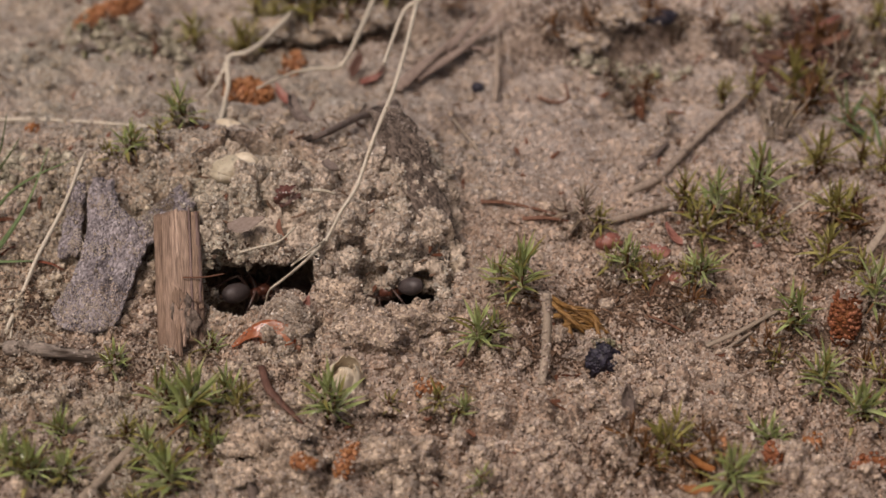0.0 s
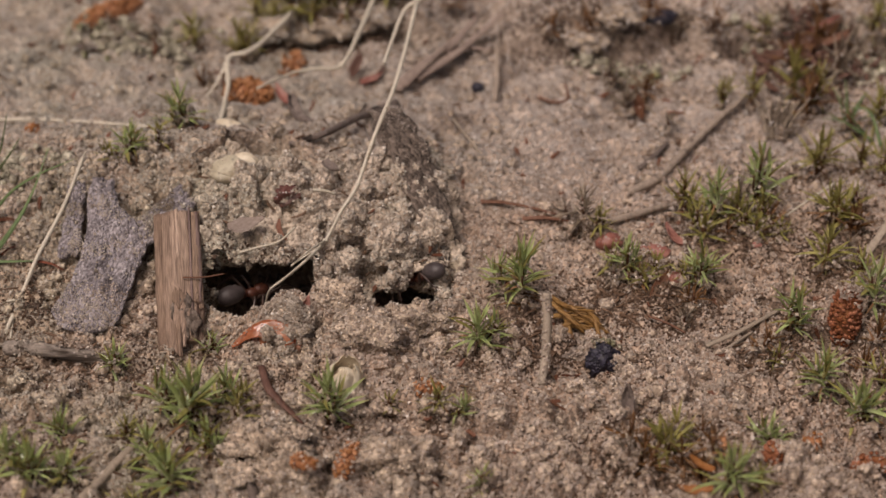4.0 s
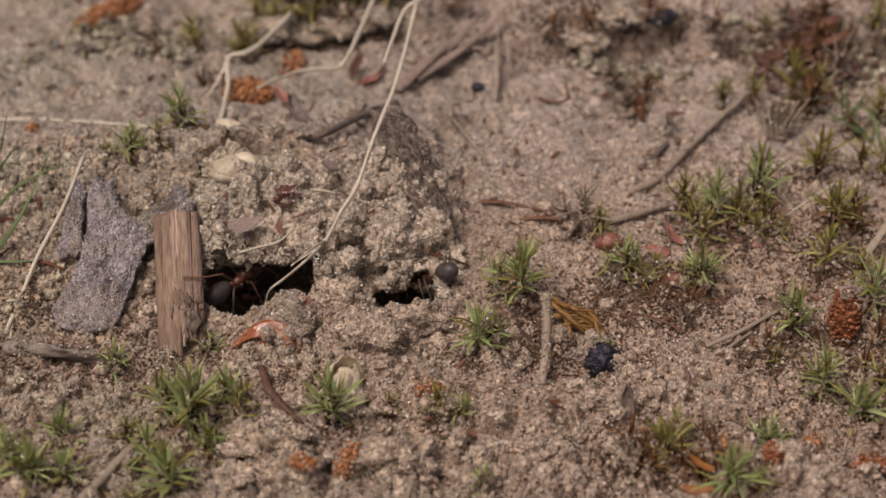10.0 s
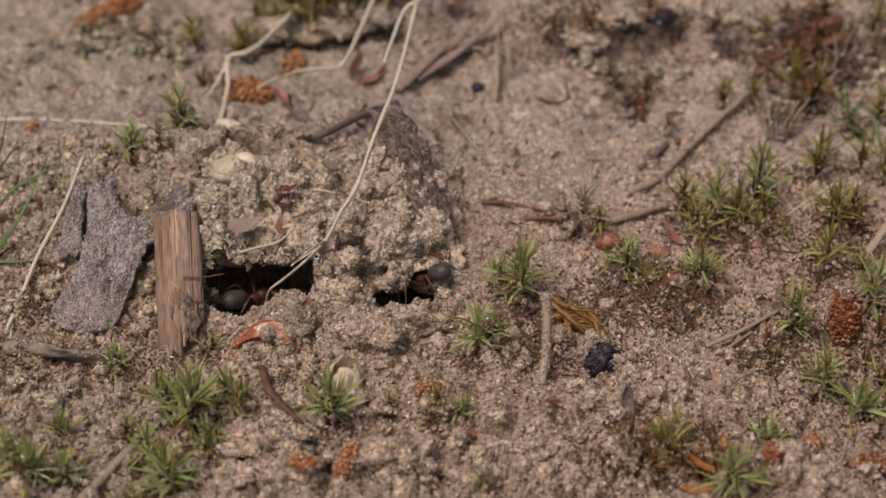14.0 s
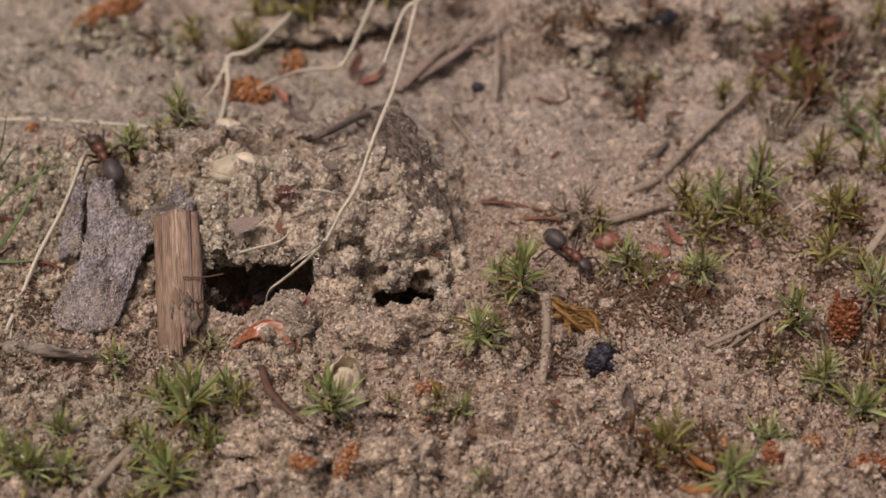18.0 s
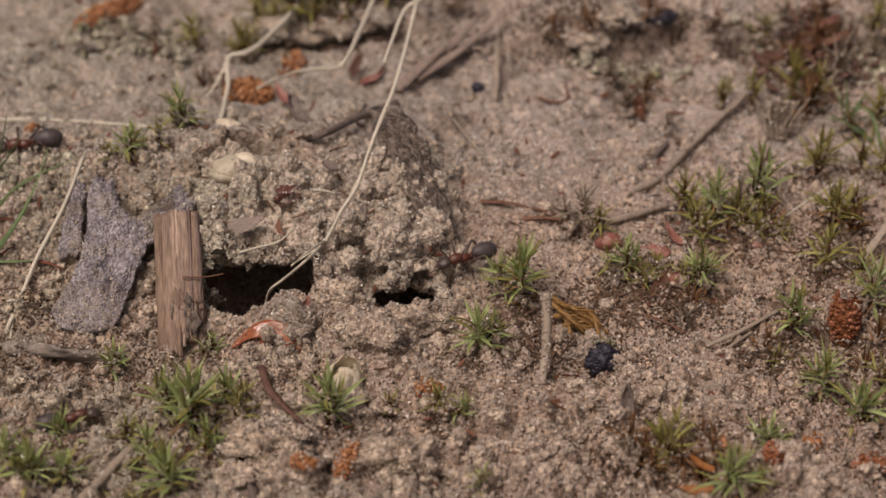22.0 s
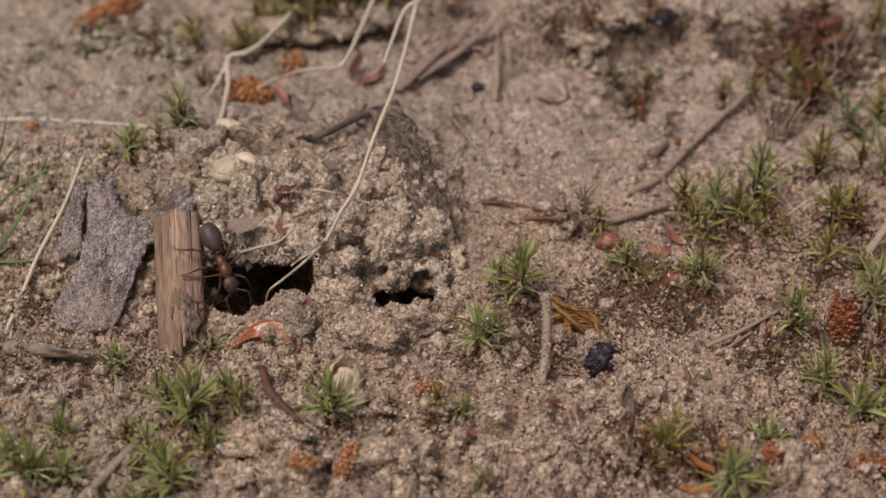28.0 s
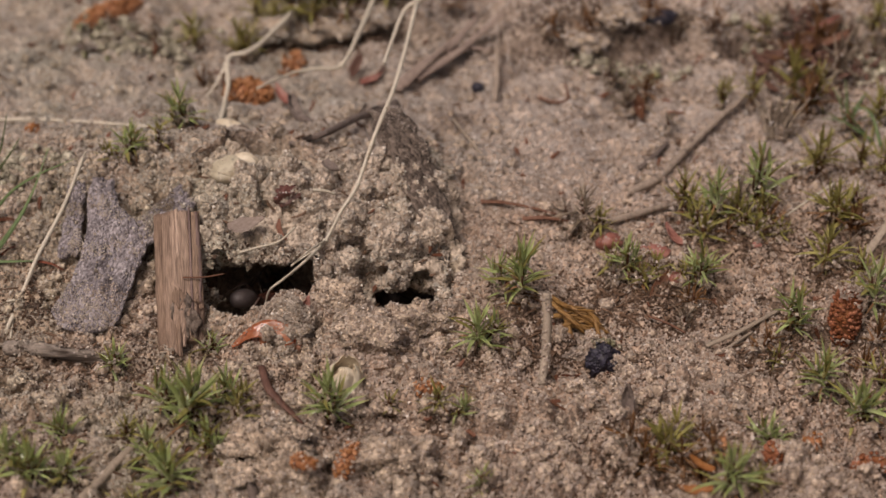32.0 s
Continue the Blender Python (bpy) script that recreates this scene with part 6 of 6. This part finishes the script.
ANT_MESH = {
    "gaster": mesh_of("gaster", *moved(bands(ball(1.52, 1.0, 0.97, 0.0, 1, 1, 40, 24, -0.1), 5, 0.05), -1.98, 0, 1.72, -8), GASTER),
    "petiole": mesh_of("petiole", *joined(moved(ball(0.22, 0.3, 0.5, 0, 1, 1, 8, 10), -0.35, 0, 1.5), moved(ball(0.4, 0.18, 0.18, 0, 1, 1, 8, 10), -0.3, 0, 1.25)), ANT_RED),
    "thorax": mesh_of("thorax", *joined(moved(ball(0.85, 0.62, 0.6, 0, 1, 1, 14, 16), 1.55, 0, 1.75, 10), moved(ball(0.75, 0.5, 0.52, 0, 1, 1, 14, 16), 0.55, 0, 1.5),
                                        moved(ball(0.5, 0.42, 0.42, 0, 1, 1, 12, 14), 1.05, 0, 1.6)), ANT_RED),
    "head": mesh_of("head", *joined(moved(ball(0.85, 0.74, 0.52, 0, 1, 1, 14, 16, -0.16), 3.0, 0, 1.6, 22), moved(ball(0.3, 0.25, 0.25, 0, 1, 1, 8, 8), 2.25, 0, 1.72)), ANT_HEAD),
    "eye": mesh_of("eye", *ball(0.17, 0.1, 0.15, 0, 1, 1, 8, 10), GASTER),
    "mandible": mesh_of("mandible", *tube([(0, 0, 0), (0.3, 0.08, -0.1), (0.5, -0.1, -0.18)], 0.12, 0.05, 6, 4), ANT_DARK),
    "antenna": mesh_of("antenna", *tube([(0, 0, 0), (0.45, 0.45, 0.4), (0.8, 0.9, 0.6)], 0.055, 0.07, 6, 4), ANT_DARK),
    "flagellum": mesh_of("flagellum", *tube([(0.8, 0.9, 0.6), (1.3, 0.95, 0.35), (2.0, 0.85, -0.1)], 0.065, 0.085, 6, 4), ANT_DARK),
    "femur": mesh_of("femur", *tube([(0, 0, 0), (0.3, 0, -0.12), (0.95, 0, 0.5), (1.75, 0, 1.05)], 0.2, 0.1, 7, 4, r_mid=0.17), ANT_DARK),
    "tibia": mesh_of("tibia", *tube([(1.75, 0, 1.05), (2.3, 0, 0.35), (2.75, 0, -0.5)], 0.09, 0.075, 6, 4, r_mid=0.12), ANT_DARK),
    "tarsus": mesh_of("tarsus", *tube([(2.75, 0, -0.5), (3.1, 0, -1.05), (3.65, 0, -1.38)], 0.06, 0.035, 6, 4), ANT_DARK),
}
FRONT = {"leg": ((1.75, 0.42, 1.35), 42, 0.9), "mid": ((1.1, 0.42, 1.3), 98, 0.95), "hind": ((0.55, 0.4, 1.3), 142, 1.2)}


def leg_pose(side, kind, swing=0.0, raise_by=0.0):
    (x, y, z), angle, s = FRONT[kind]
    return pose(x * MM, side * y * MM, z * MM, 0, 0, side * (angle - swing)) @ pose(0, 0, 0, 0, -raise_by, 0)


def ant(label, size):
    ob = tagged(new("ant"), label, "ant", "ants at the nest")
    ob.scale = (size, size, size)
    body = {}
    for name in ("gaster", "petiole", "thorax", "head"):
        body[name] = part(name, ANT_MESH[name], ob, None, {"gaster": "dark grey shiny gaster", "thorax": "red-brown thorax"}.get(name, ""))
    for side in (-1, 1):
        part("eye", ANT_MESH["eye"], body["head"], at_mm(3.05, side * 0.62, 1.8))
        part("mandible", ANT_MESH["mandible"], body["head"], pose(3.6 * MM, side * 0.25 * MM, 1.25 * MM) @ Matrix.Diagonal((1, side, 1, 1)))
        feeler = part("antenna", ANT_MESH["antenna"], ob, pose(3.45 * MM, side * 0.2 * MM, 1.65 * MM) @ Matrix.Diagonal((1, side, 1, 1)))
        part("flagellum", ANT_MESH["flagellum"], feeler)
    legs = []
    for side in (-1, 1):
        for kind in FRONT:
            s = FRONT[kind][2]
            leg = part("leg", None, ob, leg_pose(side, kind))
            for piece in ("femur", "tibia", "tarsus"):
                part(piece, ANT_MESH[piece], leg, Matrix.Diagonal((s, s, 1, 1)))
            legs.append((leg, side, kind))
    return ob, legs


# rows: seconds, place in millimetres, heading and pitch in degrees
PORTER = [
    (0.00, -21.5, -7.2, -2.4, 37, -20),
    (1.20, -21.8, -7.1, -2.3, 38, -11),
    (2.50, -21.7, -7.2, -2.5, 37, -18),
    (4.50, -21.9, -7.2, -2.4, 37, -14),
    (6.00, -21.9, -7.2, -2.5, 38, -17),
    (8.00, -21.8, -7.2, -2.2, 37, -14),
    (9.00, -21.9, -7.0, -1.5, 40, -5),
    (10.00, -22.6, -7.0, -0.8, 41, 11),
    (10.60, -22.2, -7.1, -1.5, 39, 4),
    (11.20, -21.7, -7.1, -2.8, 38, -10),
    (13.00, -21.6, -7.2, -3.1, 37, -13),
    (14.50, -21.7, -7.2, -3.2, 38, -18),
    (14.75, -23.6, -6.7, -1.8, 92, 15),
    (15.00, -25.4, -6.2, -0.5, 146, 48),
    (15.20, -26.6, -7.9, 2.0, 185, 42),
    (15.40, -27.8, -9.7, 4.6, 224, 37),
    (15.90, -31.3, -9.1, 4.7, 166, -1),
    (16.50, -33.9, -8.0, 5.5, 138, 26),
    (16.80, -35.4, -6.1, 5.4, 109, 14),
    (17.10, -35.2, -1.0, 6.6, 82, 21),
    (17.40, -36.2, 0.2, 6.6, 104, 21),
    (17.70, -36.5, 4.4, 7.1, 123, 16),
    (18.00, -38.0, 5.4, 7.1, 120, 11),
    (18.30, -41.2, 10.8, 5.9, 137, -14),
    (18.45, -40.1, 11.1, 6.1, 94, -7),
    (18.60, -38.9, 11.3, 6.3, 51, 0),
    (19.00, -39.2, 10.6, 6.6, -6, 17),
    (19.13, -40.0, 11.0, 6.3, 44, 6),
    (19.27, -40.9, 11.4, 6.0, 94, -4),
    (19.40, -41.8, 11.8, 5.7, 145, -15),
    (19.80, -41.0, 12.3, 5.6, 109, -17),
    (20.00, -41.4, 11.5, 5.6, 106, -15),
    (20.20, -45.2, 12.0, 4.9, 180, -9),
    (20.60, -44.9, 12.1, 4.9, 165, -10),
    (21.00, -46.4, 12.9, 4.5, 158, -12),
    (21.40, -46.9, 12.6, 4.5, 170, -11),
    (22.20, -47.8, 11.3, 4.5, 208, -6),
    (22.60, -47.1, 6.6, 4.4, 269, -16),
    (23.00, -46.9, 1.1, 2.8, 294, -10),
    (23.80, -46.8, 1.2, 2.8, 304, -5),
    (25.00, -46.3, 0.9, 2.8, 313, -1),
    (25.50, -41.0, -4.3, 4.6, 366, 3),
    (26.20, -34.9, -5.1, 5.4, 376, -5),
    (26.80, -28.4, -5.7, 6.2, 359, 8),
    (27.20, -25.6, -6.0, 4.8, 312, -16),
    (27.50, -24.6, -8.6, 5.8, 306, -34),
    (28.00, -24.4, -9.1, 5.4, 300, -37),
    (28.70, -24.2, -9.4, 4.8, 301, -40),
    (29.00, -23.9, -9.9, 2.6, 320, -59),
    (29.20, -23.1, -10.5, 1.1, 371, -69),
    (29.60, -22.9, -10.5, 0.7, 370, -67),
    (30.00, -23.0, -10.5, 1.2, 368, -61),
    (30.60, -22.7, -10.5, 2.3, 368, -61),
    (31.00, -22.6, -10.5, 2.4, 368, -61),
    (31.20, -22.6, -9.8, 1.0, 387, -64),
    (31.40, -23.0, -8.3, -1.0, 397, -56),
    (31.60, -22.2, -7.2, -3.2, 401, -45),
    (31.80, -21.6, -6.5, -5.0, 399, -32),
    (32.00, -21.0, -6.0, -4.2, 399, -22),
]
FORAGER = [
    (0.00, -4.3, -8.5, -0.8, 156, -31),
    (0.80, -5.8, -8.4, -1.1, 155, -31),
    (1.60, -6.1, -8.4, -1.4, 155, -29),
    (2.40, -5.7, -8.4, -1.1, 154, -31),
    (2.80, -4.1, -8.5, -0.8, 155, -32),
    (3.20, -4.3, -8.5, -0.4, 156, -31),
    (3.50, -3.1, -7.1, -0.7, 148, -38),
    (4.20, -0.4, -7.2, 0.6, 147, -36),
    (4.40, 1.4, -7.6, 1.0, 89, -26),
    (4.60, 3.2, -7.9, 1.4, 32, -15),
    (4.80, 5.0, -8.2, 1.8, -26, -5),
    (5.50, 5.9, -8.8, 1.7, 16, 2),
    (5.70, 6.1, -8.4, 1.5, 13, 1),
    (5.85, 8.3, -8.1, 1.0, 3, 4),
    (5.95, 11.9, -8.6, 0.4, 9, -13),
    (6.10, 14.3, -9.2, 0.1, -17, -8),
    (6.30, 14.4, -9.3, 0.1, -11, -8),
    (6.50, 14.4, -8.4, 0.1, 4, -7),
    (6.70, 14.2, -8.6, 0.0, -3, -8),
    (6.90, 11.7, -7.5, 0.3, 15, -12),
    (7.00, 9.6, -7.0, 0.8, -2, 5),
    (7.20, 9.3, -6.6, 0.9, 3, 7),
    (7.50, 9.4, -6.7, 0.9, -0, 6),
    (7.65, 8.8, -4.4, 0.9, 56, 6),
    (7.78, 7.7, -3.4, 0.7, 102, -3),
    (7.90, 6.2, -3.9, 0.6, 148, -2),
    (8.00, 5.4, -4.5, 0.6, 182, 1),
    (8.30, 4.6, -7.1, 1.9, 200, 2),
    (8.60, 1.5, -8.7, 1.9, 215, 1),
    (9.00, 1.9, -8.6, 1.8, 207, -1),
    (9.30, 0.7, -7.3, 0.7, 165, -33),
    (9.60, 0.2, -6.8, 0.6, 156, -38),
    (10.00, 0.0, -7.5, 0.4, 143, -39),
    (10.40, -0.4, -7.1, -0.3, 147, -38),
    (11.20, -1.4, -7.6, -0.0, 142, -39),
    (12.00, -3.0, -6.7, -1.1, 145, -38),
    (13.00, -1.5, -7.6, -0.1, 142, -39),
    (14.00, -0.8, -7.8, 0.5, 142, -39),
    (14.50, -0.3, -7.8, 0.7, 142, -39),
    (14.85, 0.5, -8.0, 1.3, 181, -21),
    (15.20, 1.2, -8.1, 1.8, 220, -3),
    (15.40, 3.0, -6.3, 1.8, 164, -3),
    (15.60, 4.8, -4.5, 1.8, 109, -2),
    (15.80, 6.6, -2.7, 1.8, 54, -1),
    (16.50, 9.6, -2.2, 1.0, 17, 10),
    (16.80, 12.5, -1.4, 1.3, 13, 4),
    (17.10, 13.0, -1.4, 1.3, 14, 4),
    (17.50, 13.6, -3.1, 1.1, -32, -2),
    (18.00, 13.6, -3.3, 1.0, -51, -7),
    (18.30, 13.7, -2.0, 1.2, -62, -5),
    (18.45, 11.2, -1.3, 1.0, -122, -8),
    (18.60, 8.7, -0.7, 0.8, -182, -10),
    (18.80, 8.8, -1.4, 0.9, -246, -1),
    (19.00, 9.0, -2.1, 0.9, -311, 8),
    (19.40, 8.7, -0.3, 0.9, -285, 6),
    (19.60, 8.5, -0.4, 0.9, -254, -1),
    (19.80, 8.0, -1.0, 0.8, -223, -6),
    (20.00, 5.8, -1.6, 1.2, -177, 4),
    (20.20, 2.9, -3.9, 2.1, -144, 2),
    (20.60, 0.4, -6.9, 1.1, -178, -23),
    (21.00, 3.4, -5.4, 1.9, -152, 2),
    (21.80, 3.0, -5.6, 1.9, -152, 3),
    (22.20, 2.2, -6.3, 1.9, -152, 0),
    (22.60, 0.7, -7.4, 1.4, -168, -16),
    (23.00, -0.3, -6.5, 0.7, -198, -36),
    (23.80, -0.2, -6.5, 0.7, -196, -35),
    (24.20, -0.7, -6.8, 0.6, -204, -37),
    (25.00, -1.3, -6.5, -0.6, -210, -39),
    (25.50, -1.7, -6.3, -0.9, -213, -40),
    (26.50, -6.5, -2.7, -7.0, -228, -36),
    (32.00, -6.5, -2.7, -7.0, -228, -36),
]
SCOUT = [
    (0.00, -18.0, -2.8, -7.0, 134, -35),
    (1.93, -17.2, -4.0, -5.9, 193, -13),
    (3.87, -16.3, -5.2, -4.9, 252, 8),
    (5.80, -15.5, -6.4, -3.9, 311, 29),
    (6.40, -12.8, -15.6, 2.9, 294, -13),
    (6.70, -12.6, -12.5, 2.0, 281, 18),
    (7.00, -12.1, -12.8, 2.1, 278, 17),
    (7.10, -12.1, -12.8, 2.1, 278, 18),
    (7.20, -12.4, -17.5, 1.9, 257, -19),
    (7.30, -14.1, -20.3, 1.5, 226, -3),
    (7.60, -14.2, -20.2, 1.5, 226, -3),
    (8.00, -14.6, -20.8, 1.4, 220, -5),
    (8.30, -13.4, -19.6, 1.6, 235, -3),
    (8.45, -11.8, -18.6, 1.8, 281, -7),
    (8.60, -10.2, -17.7, 1.9, 327, -10),
    (9.00, -6.4, -15.1, 2.3, 389, -12),
    (9.10, -7.7, -15.6, 2.4, 443, -12),
    (9.20, -9.1, -16.0, 2.4, 498, -11),
    (9.30, -10.4, -16.5, 2.5, 553, -11),
    (9.60, -13.6, -15.5, 2.8, 507, 13),
    (10.00, -16.1, -6.5, -3.3, 491, -23),
    (10.60, -18.9, -2.7, -6.7, 481, -41),
    (32.00, -18.9, -2.7, -6.7, 481, -41),
]
HAULER = [
    (0.00, -21.1, -0.2, -7.0, 118, -13),
    (8.80, -21.1, -2.0, -6.6, 179, -1),
    (17.60, -21.2, -3.8, -6.2, 241, 10),
    (18.30, -22.4, -5.4, -5.1, 223, 19),
    (18.60, -22.2, -6.4, -4.5, 225, 23),
    (19.00, -21.9, -6.9, -3.5, 230, 30),
    (19.40, -24.9, -8.5, -2.8, 211, 19),
    (19.80, -27.0, -18.2, 3.9, 258, 3),
    (20.00, -27.6, -19.7, 3.5, 263, 1),
    (20.20, -29.5, -21.0, 2.0, 239, -2),
    (20.60, -33.9, -24.7, 0.8, 232, 4),
    (21.00, -40.9, -30.1, 1.7, 194, 6),
    (21.40, -44.3, -32.5, 1.6, 205, -2),
    (21.53, -42.7, -32.3, 1.6, 262, -2),
    (21.67, -41.0, -32.1, 1.6, 319, -3),
    (21.80, -39.4, -31.9, 1.6, 377, -3),
    (22.20, -36.1, -29.9, 1.4, 382, -1),
    (22.60, -35.5, -27.1, 1.3, 388, -1),
    (23.00, -32.1, -25.3, 1.0, 418, -8),
    (23.40, -31.7, -25.1, 1.0, 417, -5),
    (23.80, -31.2, -23.3, 0.9, 427, 1),
    (24.20, -31.1, -21.9, 1.0, 445, 0),
    (24.60, -31.5, -17.3, 1.1, 463, 3),
    (25.00, -31.7, -16.8, 1.2, 466, 5),
    (25.25, -29.1, -16.8, 2.8, 428, 0),
    (25.50, -26.5, -16.9, 4.4, 390, -4),
    (26.00, -24.7, -7.8, -1.9, 403, -29),
    (26.60, -22.0, -3.4, -5.8, 418, -25),
    (27.20, -20.0, 1.0, -7.9, 443, -14),
    (32.00, -20.0, 1.0, -7.9, 443, -14),
]
porter = ant("dark ant with red-brown thorax at the nest hole beside the wood", 1.12)
forager = ant("dark ant with red-brown thorax at the small nest hole", 1.02)
scout = ant("dark ant circling an amber bud scale", 0.86)
hauler = ant("dark ant running over sand beside moss", 0.9)


def body_pose(row):
    t, x, y, z, heading, pitch = row
    return pose(x * MM, y * MM, z * MM, 0, -pitch, heading)


def crawl(creature, rows):
    """Key an ant along its rows, its legs stepping in two threes as far as it walks or turns."""
    ob, legs = creature
    walk(ob, [(r[0], body_pose(r)) for r in rows])
    steps, phase = [(0.0, 0.0)], 0.0
    for a, b in zip(rows, rows[1:]):
        way = math.dist(a[1:4], b[1:4]) + abs(b[4] - a[4]) * 0.035
        n = max(1, min(int((b[0] - a[0]) / 0.1), int(way / 0.7) + 1))
        for k in range(1, n + 1):
            steps.append((a[0] + (b[0] - a[0]) * k / n, phase + way / 3.2 * 2 * math.pi * k / n))
        phase += way / 3.2 * 2 * math.pi
    for i, (leg, side, kind) in enumerate(legs):
        shift = math.pi * ((i + (side > 0)) % 2)
        walk(leg, [(t, leg_pose(side, kind, 17 * math.sin(p + shift), 9 * max(0, math.cos(p + shift)))) for t, p in steps])


def motions():
    crawl(porter, PORTER)
    crawl(forager, FORAGER)
    crawl(scout, SCOUT)
    crawl(hauler, HAULER)


motions()
